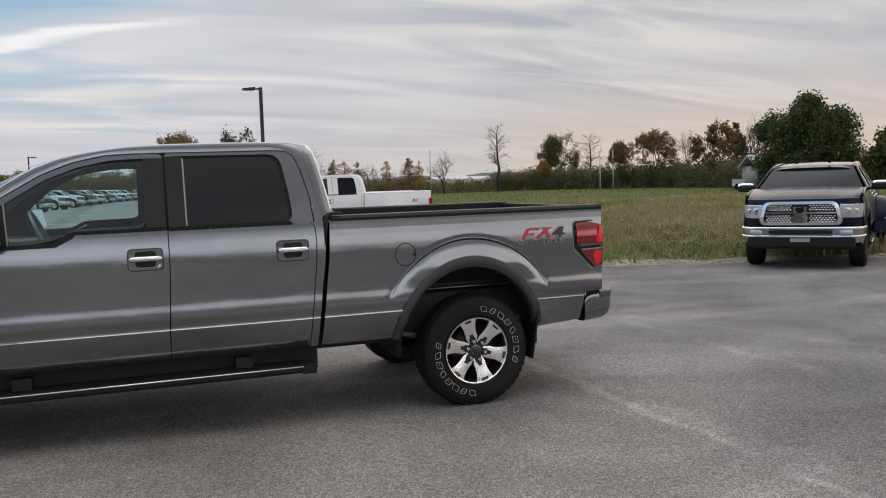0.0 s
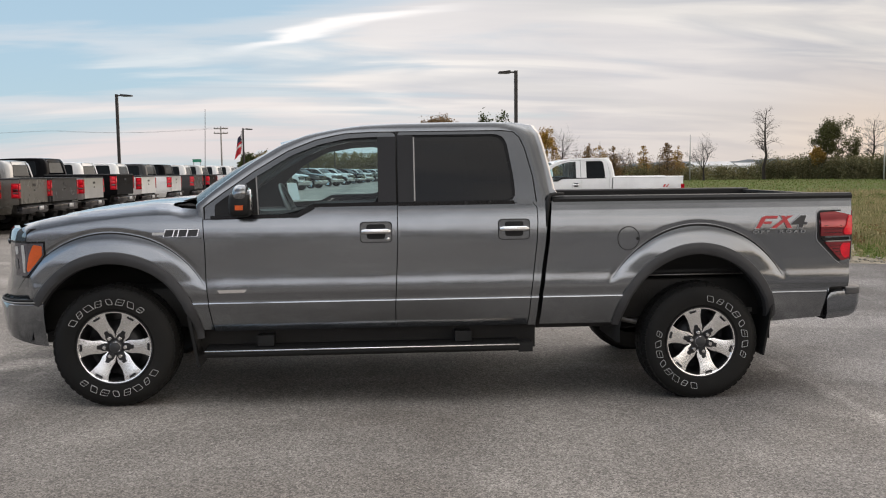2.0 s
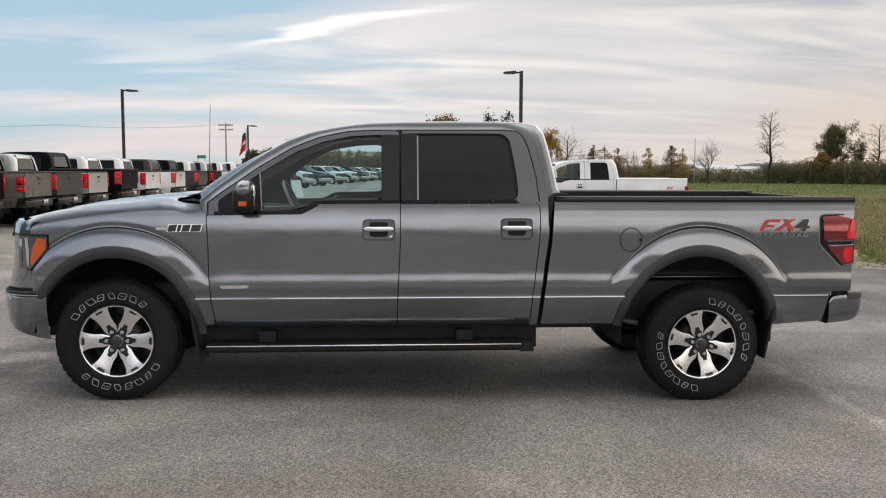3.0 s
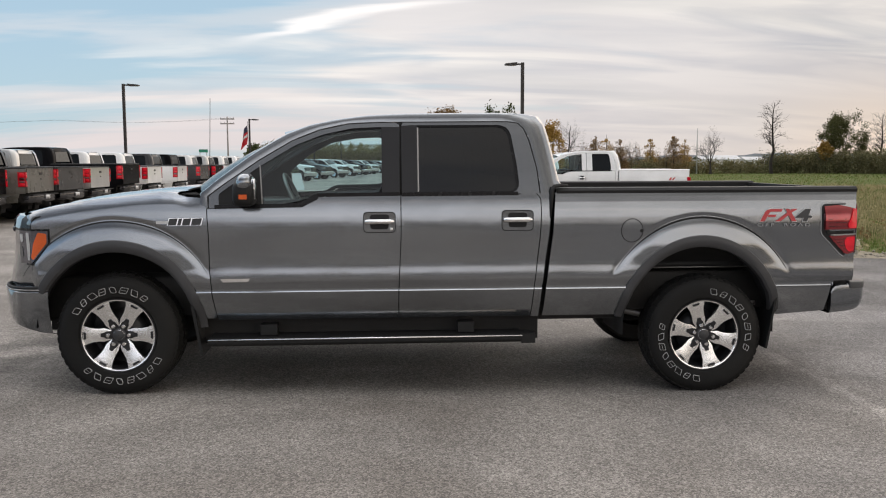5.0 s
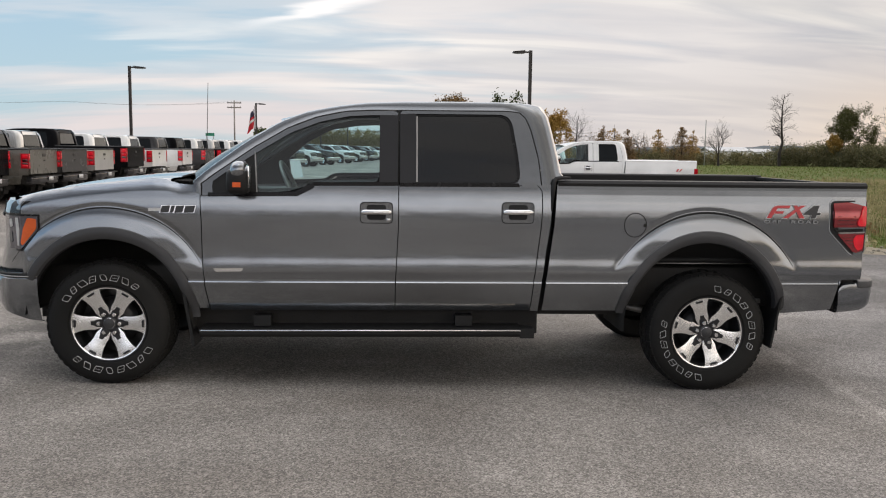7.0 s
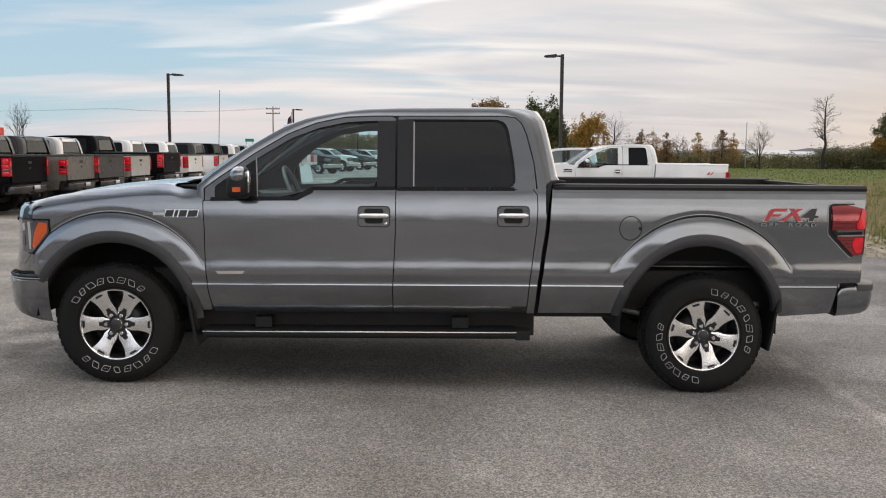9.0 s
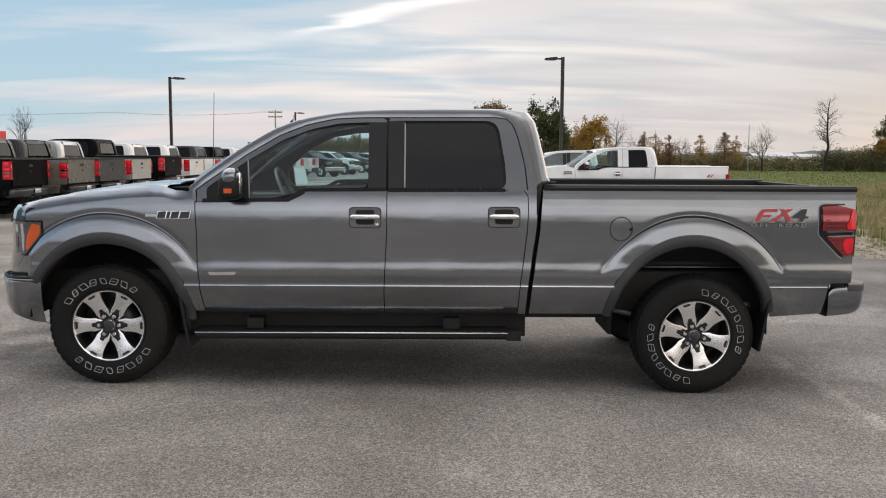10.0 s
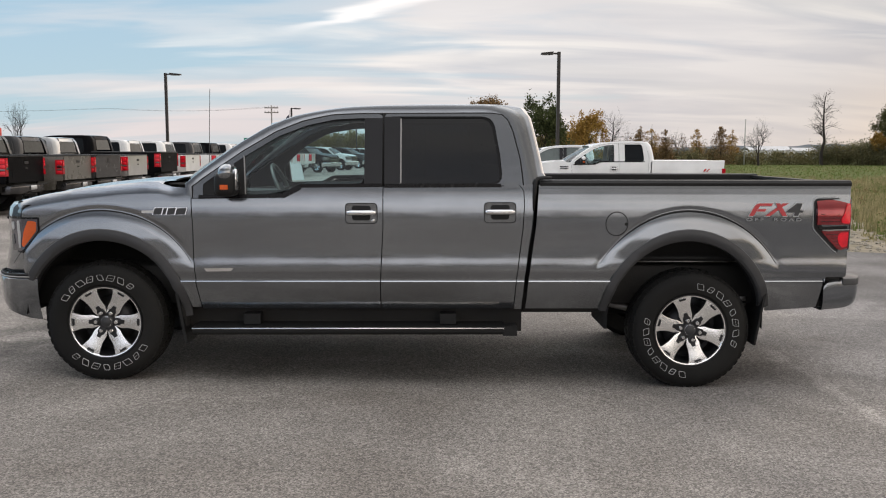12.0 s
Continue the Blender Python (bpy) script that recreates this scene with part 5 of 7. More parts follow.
    grille = part("grille", box_bm(-0.905 + gx, -0.84 + gx, -gw, gw, 0.78, 1.10), PLASTIC, root, edge=0.02)
    if front == "crosshair":
        rim = rounded([(-0.68, 0.735), (0.68, 0.735), (0.74, 0.80), (0.66, 1.12), (0.58, 1.165), (-0.58, 1.165), (-0.66, 1.12), (-0.74, 0.80)], 0.05, 3)
        inn = rounded([(-0.62, 0.79), (0.62, 0.79), (0.665, 0.83), (0.605, 1.085), (0.55, 1.115), (-0.55, 1.115), (-0.605, 1.085), (-0.665, 0.83)], 0.04, 3)
        o, i2 = resample(rim, 64, True), resample(inn, 64, True)
        bb = bmesh.new()
        lps = [[bb.verts.new((x, y, z)) for y, z in pts] for pts, x in ((o, -0.86), (o, -0.935), (i2, -0.945), (i2, -0.87))]
        for p, q in zip(lps, lps[1:]):
            for k in range(64):
                bb.faces.new((p[k], q[k], q[(k + 1) % 64], p[(k + 1) % 64]))
        bmesh.ops.recalc_face_normals(bb, faces=bb.faces)
        for v in bb.verts:
            v.co.y, v.co.z = v.co.y * 0.88, 0.955 + (v.co.z - 0.955) * 0.92
        part("grille_surround", bb, CHROME, grille, "chrome grille surround")
        part("grille_backing", box_bm(-0.90, -0.87, -0.56, 0.56, 0.80, 1.11), TRIM, grille)
        part("grille_bar", box_bm(-0.945, -0.90, -0.55, 0.55, 0.945, 0.972), CHROME, grille, edge=0.008)
        part("grille_post", outline_front([(-0.10, 0.79), (0.10, 0.79), (0.125, 0.88), (0.09, 0.955), (0.11, 1.06), (-0.11, 1.06), (-0.09, 0.955), (-0.125, 0.88)], -0.955, 0.05), CHROME, grille)
        part("emblem", outline_front([(-0.07, 0.99), (-0.02, 0.95), (0.02, 0.95), (0.07, 0.99), (0.06, 1.05), (-0.06, 1.05)], -0.965, 0.012), TRIM, grille)
        for row in range(9):
            z = 0.805 + row * 0.034
            if abs(z - 0.955) < 0.022:
                continue
            for k in range(25):
                y = -0.60 + 0.05 * k + (0.025 if row % 2 else 0)
                if abs(y) < 0.13 or abs(y) > 0.535:
                    continue
                part("grille_cell", box_bm(-0.915, -0.905, y - 0.016, y + 0.016, z - 0.011, z + 0.011), CHROME, grille)
    else:
        for z in (0.83, 0.94, 1.05):
            part("grille_bar", box_bm(-0.925 + gx, -0.895 + gx, -gw + 0.03, gw - 0.03, z - 0.022, z + 0.022), CHROME if not d2 else PLASTIC, grille, edge=0.012)
        part("grille_lip", tube_bm([(nose_x(abs(y)) + 0.0, y, 1.115 - 0.03 * abs(y)) for y in np.linspace(-0.72, 0.72, 13)], 0.014 if d2 else 0.028, 8), TRIM, grille)
    for s in (-1, 1):
        # headlamp, wrapping round the corner
        if d2:
            lamp_end = lambda grow: (lambda z: float(np.interp(z, [0.885 - grow, 1.02, 1.10], [-0.540 + grow, -0.424 + grow, -0.424 + grow])))
            lamp = part("headlamp", panel_bm(lambda z: -0.80, lamp_end(0.012), lambda x: 0.872, lambda x: 1.112, 36, [0.872 + 0.012 * k for k in range(21)], lambda x, z: yf(x, z) + 0.001, 0.02, s), TRIM, root, "clear headlamp with amber corner")
            part("lamp_cover", panel_bm(lambda z: -0.78, lamp_end(0.0), lambda x: 0.885, lambda x: 1.100, 36, [0.885 + 0.0107 * k for k in range(21)], lambda x, z: yf(x, z) + 0.006, 0.008, s), LENS_FRONT, lamp, "clear lamp cover")
            for pts, mt, nm in (([(-0.488, 1.090), (-0.432, 1.082), (-0.434, 1.022), (-0.528, 0.908), (-0.540, 0.925), (-0.519, 1.02)], AMBER, "amber_corner"), ([(-0.582, 1.088), (-0.556, 1.088), (-0.546, 1.00), (-0.552, 0.905), (-0.570, 0.905)], BRIGHT_LENS, "inner_reflector"),
                                ([(-0.640, 1.075), (-0.612, 1.080), (-0.606, 1.03), (-0.630, 1.02)], BRIGHT_LENS, "inner_reflector"), ([(-0.650, 0.985), (-0.618, 1.0), (-0.612, 0.93), (-0.640, 0.92)], CLEAR_LENS, "inner_reflector")):
                part(nm, outline_bm(rounded(pts, 0.010, 3), yf, s, 0.006, 0.0105), mt, lamp, "amber marker lens" if mt is AMBER else "")
        else:
            b = bmesh.new()
            cols = []
            span = np.linspace(0, 1, 13)
            for t in span:
                if t < 0.6:
                    y = 0.60 + (0.905 - 0.60) * t / 0.6
                    x = nose_x(y) - 0.012
                else:
                    q = (t - 0.6) / 0.4
                    x = nose_x(0.905) - 0.012 + (-0.432 - nose_x(0.905)) * q
                    y = side_y(max(x, -0.60), 1.0) + 0.006 if q > 0.35 else 0.905 + (side_y(-0.55, 1.0) + 0.004 - 0.905) * q / 0.35
                zt = 1.098 - 0.015 * t
                zb = 0.862 + (0.20 * max(0, (t - 0.72) / 0.28))
                cols.append([b.verts.new((x + 0.02, s * y, zt + 0.006)), b.verts.new((x, s * y, zt - 0.01)), b.verts.new((x - 0.004, s * y, (zt + zb) / 2)), b.verts.new((x, s * y, zb + 0.01)), b.verts.new((x + 0.02, s * y, zb))])
            for p, q in zip(cols, cols[1:]):
                for k in range(4):
                    b.faces.new((p[k], p[k + 1], q[k + 1], q[k]))
            bmesh.ops.recalc_face_normals(b, faces=b.faces)
            lamp = part("headlamp", b, BRIGHT_LENS if front == "crosshair" else CLEAR_LENS, root)
            part("lamp_bezel", outline_bm(rounded([(-0.56, 1.112), (-0.424, 1.100), (-0.424, 1.015), (-0.535, 0.866), (-0.575, 0.856)], 0.012, 3), lambda x, z: side_y(max(x, -0.60), z) + 0.001, s, 0.02, 0.0), TRIM, lamp)
        if d2:
            # painted corner above the lamp with its black end
            for y0, y1, mt, nm in ((0.52, 0.868, coat, "grille_corner"), (0.870, 0.942, TRIM, "hood_seal")):
                b = bmesh.new()
                lines = []
                for k in range(9):
                    yy = y0 + (y1 - y0) * k / 8
                    x = nose_x(yy) - 0.006
                    lines.append([b.verts.new(p) for p in ((x + 0.075, s * yy, 1.196), (x + 0.040, s * yy, 1.194), (x + 0.016, s * yy, 1.172), (x, s * yy, 1.115), (x + 0.012, s * yy, 1.103), (x + 0.06, s * yy, 1.103))])
                for p, q in zip(lines, lines[1:]):
                    for k in range(5):
                        b.faces.new((p[k], p[k + 1], q[k + 1], q[k]))
                b.faces.new(lines[0])
                b.faces.new(lines[-1])
                bmesh.ops.recalc_face_normals(b, faces=b.faces)
                part(nm, b, mt, root)
        for k, (yy, rr) in enumerate(() if d2 else ((0.70, 0.07), (0.82, 0.055))):
            lb = lathe_bm([(rr, 0.0), (rr * 0.9, -0.02), (rr * 0.4, -0.03), (0.002, -0.03)], 16)
            for v in lb.verts:
                v.co = Vector((nose_x(yy) + v.co.y * 0.15 - 0.016, s * yy + v.co.x, 0.985 + v.co.z))
            part("reflector", lb, CHROME, lamp)
    # front bumper
    b = bmesh.new()
    loops = []
    pts = [(-0.945 + 0.03 * (abs(v) ** 2), v * 0.80) for v in (k / 8 - 1 for k in range(17))]
    wrap = [(-0.83, 0.885), (-0.70, 0.945), (-0.56, 0.968), (-0.43, 0.965)]
    if d2:
        pts = [(-0.880 + 0.070 * (abs(v) ** 2), v * 0.70) for v in (k / 8 - 1 for k in range(17))]
        wrap = [(-0.785, 0.765), (-0.750, 0.825), (-0.705, 0.885), (-0.650, 0.930), (-0.59, 0.954), (-0.52, 0.966), (-0.44, 0.966)]
    pts = [(x, -y) for x, y in reversed(wrap)] + pts + wrap
    for x, y in pts:
        nrm = Vector((-1.0, 0.0)) if abs(y) < 0.78 else Vector((-0.35, math.copysign(0.94, y)))
        bot = float(np.interp(x, [-0.75, -0.48], [0.485, 0.415])) if d2 else (0.455 if x < -0.62 else 0.415)
        loops.append([b.verts.new((x - nrm.x * o, y - nrm.y * o, z)) for o, z in ((0.06, 0.715), (0.012, 0.712), (0.0, 0.695), (0.002, 0.60), (0.010, 0.53), (0.035, bot), (0.09, bot - 0.01))])
    for p, q in zip(loops, loops[1:]):
        for k in range(6):
            b.faces.new((p[k], p[k + 1], q[k + 1], q[k]))
    bmesh.ops.recalc_face_normals(b, faces=b.faces)
    fb = part("front_bumper", b, coat if d2 else (BUMPER_CHROME if front == "crosshair" else CHROME), root, "painted bumper with a bright upper edge" if d2 else "chrome bumper")
    if d2:
        part("bright_edge", tube_bm([(x, y, 0.7105) for x, y in pts], 0.0045, 6), STEEL, fb, "bright upper edge")
        part("bumper_gap", tube_bm([(x + 0.010, y * 0.990, 0.7225) for x, y in pts], 0.0095, 8), SEAL, fb, "dark gap above the bumper")
    if front == "crosshair":
        for z, r in ((0.700, 0.026), (0.565, 0.020)):
            part("bumper_bar", tube_bm([(x - 0.006, y, z) for x, y in pts], r, 8), CHROME, fb, "bright chrome bumper bar")
        part("intake", blob_bm(-0.972, -0.93, -0.50, 0.50, 0.596, 0.672, 6.0), PLASTIC, fb)
        part("valance", box_bm(-0.952, -0.86, -0.84, 0.84, 0.40, 0.535), PLASTIC, fb, "black lower valance", edge=0.03)
        b = bmesh.new()
        lines = []
        for k in range(25):
            yy = -0.885 + 1.77 * k / 24
            x = nose_x(abs(yy))
            lines.append([b.verts.new(p) for p in ((x + 0.075, yy, 1.20), (x + 0.03, yy, 1.185), (x - 0.005, yy, 1.12), (x - 0.002, yy, 1.06))])
        for p, q in zip(lines, lines[1:]):
            for k in range(3):
                b.faces.new((p[k], p[k + 1], q[k + 1], q[k]))
        bmesh.ops.recalc_face_normals(b, faces=b.faces)
        part("nose_panel", b, coat, root)
        for s in (-1, 1):
            part("fog_lamp", blob_bm(-0.955, -0.90, min(s * 0.60, s * 0.80), max(s * 0.60, s * 0.80), 0.60, 0.668, 5.0), BRIGHT_LENS, fb)
            part("clearance_lamp", box_bm(1.18, 1.26, min(s * 0.30, s * 0.36), max(s * 0.30, s * 0.36), 1.85, 1.885), TRIM, root, edge=0.01)
        part("front_plate", box_bm(-0.985, -0.957, -0.15, 0.15, 0.475, 0.535), DECAL_DIM, fb, "blank dark plate holder", edge=0.006)
    part("air_dam", box_bm(-0.46 if d2 else -0.82, -0.42 if d2 else -0.44, -0.80, 0.50 if d2 else 0.80, 0.425 if d2 else 0.345, 0.46), PLASTIC, root, edge=0.03)
    # underbody: frame rails, sills, axles, exhaust, dark floor
    part("gearbox", box_bm(0.3, 2.6, -0.25, 0.25, 0.30, 0.58), UNDER, root, edge=0.06)
    part("fuel_tank", box_bm(2.3, 3.35, -0.74, -0.30, 0.43, 0.58), UNDER, root, edge=0.06)
    part("floor_pan", box_bm(-0.55, 4.9, -0.78, 0.78, 0.50, 0.76), UNDER, root)
    for s in (-1, 1):
        part("frame_rail", box_bm(-0.6, 2.8, min(s * 0.40, s * 0.50), max(s * 0.40, s * 0.50), 0.36, 0.60), UNDER, root, edge=0.01)
        part("frame_rail", box_bm(2.805, 3.4, min(s * 0.40, s * 0.50), max(s * 0.40, s * 0.50), 0.45, 0.60), UNDER, root, edge=0.01)
        part("frame_rail", box_bm(3.41, 5.0, min(s * 0.40, s * 0.50), max(s * 0.40, s * 0.50), 0.52, 0.64), UNDER, root, edge=0.01)
        part("sill", box_bm(0.54, 2.83, min(s * 0.68, s * 0.84), max(s * 0.68, s * 0.84), 0.315, 0.56), UNDER, root, edge=0.02)
        part("sill", box_bm(2.84, 3.42, min(s * 0.56, s * 0.82), max(s * 0.56, s * 0.82), 0.445, 0.60), UNDER, root, edge=0.02)
        # backing behind the panel gaps
        part("inner_shell", box_bm(0.56, 2.88, min(s * 0.84, s * 0.915), max(s * 0.84, s * 0.915), 0.52, 1.235), SEAL, root)
    part("rear_axle", tube_bm([(REAR_AXLE, -0.75, 0.36), (REAR_AXLE, -0.12, 0.36), (REAR_AXLE, 0.0, 0.36), (REAR_AXLE, 0.12, 0.36), (REAR_AXLE, 0.75, 0.36)], [0.05, 0.06, 0.15, 0.06, 0.05], 10), UNDER, root)
    part("front_axle", tube_bm([(0.0, -0.75, 0.40), (0.0, 0.75, 0.40)], 0.06, 8), UNDER, root)
    part("exhaust", tube_bm([(2.2, 0.35, 0.40), (3.2, 0.35, 0.42), (4.2, 0.62, 0.60), (4.75, 0.80, 0.44)], 0.045, 8), STEEL, root)
    if detail:
        # cabin
        part("cabin_floor", box_bm(0.62, 2.85, -0.84, 0.84, 0.58, 0.62), CABIN, root)
        part("dashboard", box_bm(0.60, 1.00, -0.80, 0.80, 0.92, 1.235), CABIN, root, edge=0.06)
        part("headliner", box_bm(1.48, 2.76, -0.68, 0.68, 1.795, 1.812), CABIN, root)
        for s in (-1, 1):
            part("door_card", box_bm(0.66, 2.78, min(s * 0.80, s * 0.845), max(s * 0.80, s * 0.845), 0.62, 1.245), CABIN, root, edge=0.01)
            seat = new("front_seat")
            seat.parent = root
            seat.location = (1.62, s * 0.42, 0.62)
            seat_parts(seat)
        bench = new("rear_seat")
        bench.parent = root
        part("cushion", box_bm(2.12, 2.62, -0.70, 0.70, 0.80, 1.00), CLOTH, bench, edge=0.06)
        b = box_bm(2.56, 2.72, -0.70, 0.70, 0.95, 1.45)
        part("backrest", b, CLOTH, bench, edge=0.06)
        sw = new("steering_wheel")
        sw.parent = root
        sw.matrix_local = pose(1.13, -0.42, 1.285, 0, 66, 0)
        b = bmesh.new()
        tube_bm([(0.185 * math.cos(2 * math.pi * k / 24), 0.185 * math.sin(2 * math.pi * k / 24), 0) for k in range(25)], 0.014, 8, b, False)
        part("wheel_rim", b, STEEL, sw, "grey leather wheel rim")
        part("wheel_hub", box_bm(-0.05, 0.05, -0.07, 0.07, -0.03, -0.005), CABIN, sw, edge=0.015)
        for k in (0, 2, 3):
            part("wheel_spoke", tube_bm([(0, 0, -0.018), (0.18 * math.cos(k * math.pi / 2 + 1.57), 0.18 * math.sin(k * math.pi / 2 + 1.57), 0)], 0.012, 6), CABIN, sw)
    return root


def solid_flap(x, s, z0):
    b = box_bm(x, x + 0.014, min(s * 0.70, s * 0.985), max(s * 0.70, s * 0.985), z0, 0.60)
    for v in b.verts:
        if v.co.z > 0.5:
            v.co.x += 0.06
    return b


def outline_front(points, x, thick):
    b = bmesh.new()
    b.faces.new([b.verts.new((x, y, z)) for y, z in points])
    ext = bmesh.ops.extrude_face_region(b, geom=b.faces[:])
    for v in ext["geom"]:
        if isinstance(v, bmesh.types.BMVert):
            v.co.x += thick
    bmesh.ops.triangulate(b, faces=[f for f in b.faces if len(f.verts) > 4])
    bmesh.ops.recalc_face_normals(b, faces=b.faces)
    return b


def seat_parts(seat):
    part("cushion", box_bm(-0.26, 0.24, -0.25, 0.25, 0.20, 0.38), CLOTH, seat, edge=0.06)
    b = box_bm(0.16, 0.29, -0.24, 0.24, 0.33, 0.90)
    for v in b.verts:
        v.co.x += (v.co.z - 0.33) * 0.22
    part("backrest", b, CLOTH, seat, edge=0.055)
    b = box_bm(0.33, 0.42, -0.13, 0.13, 0.95, 1.12)
    part("headrest", b, CLOTH, seat, edge=0.04)





def lathe_at(x, z, s, y0, y1, r=0.405):
    """A plain tyre with a dished wheel, standing at x, z."""
    b = lathe_bm([(0.02, y1 - 0.05), (0.20, y1 - 0.06), (0.235, y1 - 0.01), (0.33, y1), (r - 0.02, y1 - 0.02), (r, y1 - 0.06), (r, y0 + 0.05), (r - 0.04, y0), (0.2, y0 + 0.01)], 24)
    for v in b.verts:
        v.co = Vector((v.co.x + x, v.co.y * s, v.co.z + z))
    bmesh.ops.recalc_face_normals(b, faces=b.faces)
    return b


# ---- ground, lot and field ----
def ground_z(x, y):
    """The lot falls gently towards +x."""
    return -0.1 * math.tanh(x / 6.3)


def lot_edge(y):
    """The x at which the asphalt ends."""
    if y < 7.6:
        return min(150.0, 9.0 + (7.6 - y) / 0.335)
    return float(np.interp(y, [7.6, 16, 30, 60, 150], [9.0, 11.8, 13.5, 16.5, 22.0]))


xs = np.concatenate([[-2500, -900, -300, -120], np.linspace(-60, 60, 61), [120, 300, 900, 2500]])
ys = np.concatenate([[-2500, -900, -300, -100, -60], np.linspace(-40, 160, 51), [300, 900, 2500]])
verts = [(x, y, ground_z(x, y) - 0.05) for x in xs for y in ys]
ground = solid("ground", verts, grid_faces(len(xs), len(ys)), SOIL)
tagged(ground, "rough grass field reaching to the horizon", "ground", kind="structure")

rows_y = np.concatenate([np.linspace(-70, 7.6, 40), np.linspace(9, 150, 60)])
verts, wide = [], 40
for y in rows_y:
    e = lot_edge(y) + 0.10 * math.sin(y * 3.1) + 0.06 * math.sin(y * 7.7 + 1)
    left = -70.0
    us = np.linspace(0, 1, wide) ** 0.7
    for u in us:
        x = left + (e - left) * u
        verts.append((x, y, ground_z(x, y)))
    verts.append((e + 0.01, y, ground_z(e, y) - 0.09))
lot = solid("pavement", verts, grid_faces(len(rows_y), wide + 1), ASPHALT)
tagged(lot, "worn grey asphalt car lot with pale scuffs", "pavement", kind="structure")

# a ragged verge of pale gravel along the edge
rng = np.random.default_rng(4)
edge_line = [(9.0 + (7.6 - y) / 0.335, y) for y in np.linspace(2.0, 7.6, 30)] + [(lot_edge(y), y) for y in np.linspace(8.2, 40, 30)]
edge_line = resample(edge_line, 120)
verts = []
for i, (x, y) in enumerate(edge_line):
    a, c = edge_line[max(i - 1, 0)], edge_line[min(i + 1, len(edge_line) - 1)]
    t = (c - a) / np.linalg.norm(c - a)
    nrm = np.array([t[1], -t[0]])
    if nrm @ np.array([0.6, 0.8]) < 0:
        nrm = -nrm
    out = 1.25 + 0.35 * math.sin(i * 0.9) + 0.5 * rng.random()
    for d in (-0.12, out * 0.5, out):
        p = np.array([x, y]) + nrm * d
        verts.append((p[0], p[1], ground_z(*p) - (0.012 if d < 0 else 0.020 if d < out else 0.055)))
verge = solid("gravel_verge", verts, grid_faces(len(edge_line), 3), GRAVEL)
tagged(verge, "pale crushed gravel along the asphalt edge", "gravel", kind="structure")
sv, sf = [], []
for k in range(3000):
    i = rng.integers(0, len(edge_line))
    x, y = edge_line[i] + rng.normal(0, 0.42, 2) + np.array([0.32, 0.48])
    r = rng.uniform(0.012, 0.05) * (1.6 if rng.random() < 0.05 else 1)
    base = len(sv)
    for dx, dy, dz in ((1, 0, 0), (0, 1, 0), (-1, 0, 0), (0, -1, 0), (0, 0, 0.9), (0, 0, -0.9)):
        sv.append((x + dx * r * rng.uniform(0.7, 1.3), y + dy * r * rng.uniform(0.7, 1.3), ground_z(x, y) - 0.01 + dz * r * 0.6))
    for f in ((0, 1, 4), (1, 2, 4), (2, 3, 4), (3, 0, 4), (1, 0, 5), (2, 1, 5), (3, 2, 5), (0, 3, 5)):
        sf.append(tuple(base + q for q in f))
stones = new("gravel_stones", mesh_of(sv, sf, False))
stones.data.materials.append(STONE)
tagged(stones, "scattered pale gravel stones on the verge", "gravel", kind="stuff")


def scatter(name, label, mat, count, region, size, blade, seed, lean=0.35):
    """Tufts of thin blades over a stretch of the plan, as one mesh. region(u, v): a place from two random numbers, or None."""
    r = np.random.default_rng(seed)
    n_blades = blade
    pts = []
    while len(pts) < count:
        p = region(r.random(), r.random(), r)
        if p is not None:
            pts.append(p)
    pts = np.array(pts)
    n = len(pts)
    ang = r.random((n, n_blades)) * 2 * math.pi
    tilt = r.random((n, n_blades)) * lean
    hgt = size(pts, r)[:, None] * r.uniform(0.55, 1.15, (n, n_blades))
    wid = hgt * r.uniform(0.028, 0.065, (n, n_blades))
    spread = hgt * 0.35
    bx = pts[:, 0:1] + np.cos(ang) * spread * r.random((n, n_blades))
    by = pts[:, 1:2] + np.sin(ang) * spread * r.random((n, n_blades))
    bz = -0.1 * np.tanh(bx / 6.3) - 0.06
    tx, ty = bx + np.cos(ang) * hgt * tilt, by + np.sin(ang) * hgt * tilt
    mx, my = bx + np.cos(ang) * hgt * tilt * 0.35, by + np.sin(ang) * hgt * tilt * 0.35
    px, py = -np.sin(ang * 1.7) * wid, np.cos(ang * 1.7) * wid
    v = np.stack([np.stack([bx - px, by - py, bz], -1), np.stack([bx + px, by + py, bz], -1), np.stack([mx + px * 0.8, my + py * 0.8, bz + hgt * 0.6], -1),
                  np.stack([mx - px * 0.8, my - py * 0.8, bz + hgt * 0.6], -1), np.stack([tx, ty, bz + hgt], -1)], 2).reshape(-1, 3)
    m = n * n_blades
    base = np.arange(m)[:, None] * 5
    faces = [tuple(f) for f in (base + np.array([[0, 1, 2, 3]])).tolist()] + [tuple(f) for f in (base + np.array([[3, 2, 4]])).tolist()]
    me = bpy.data.meshes.new(name)
    me.from_pydata(v.tolist(), [], faces)
    me.materials.append(mat)
    ob = new(name, me)
    return tagged(ob, label, "grass", kind="stuff")


def off_lot(x, y, margin):
    return x > lot_edge(y) + margin if y > 7.6 else (y - (7.6 - (x - 9.0) * 0.335)) > margin


def near_field(u, v, r):
    x, y = 8.5 + 34 * u ** 1.3, 4.0 + 40 * v ** 1.3
    return (x, y) if off_lot(x, y, 0.75 + 1.1 * r.random()) and x > 9.0 - 0.0 * y else None


def far_field(u, v, r):
    x, y = 12 + 85 * u ** 1.1, 8 + 112 * v ** 1.05
    return (x, y) if off_lot(x, y, 3.0) and math.hypot(x, y) > 30 else None


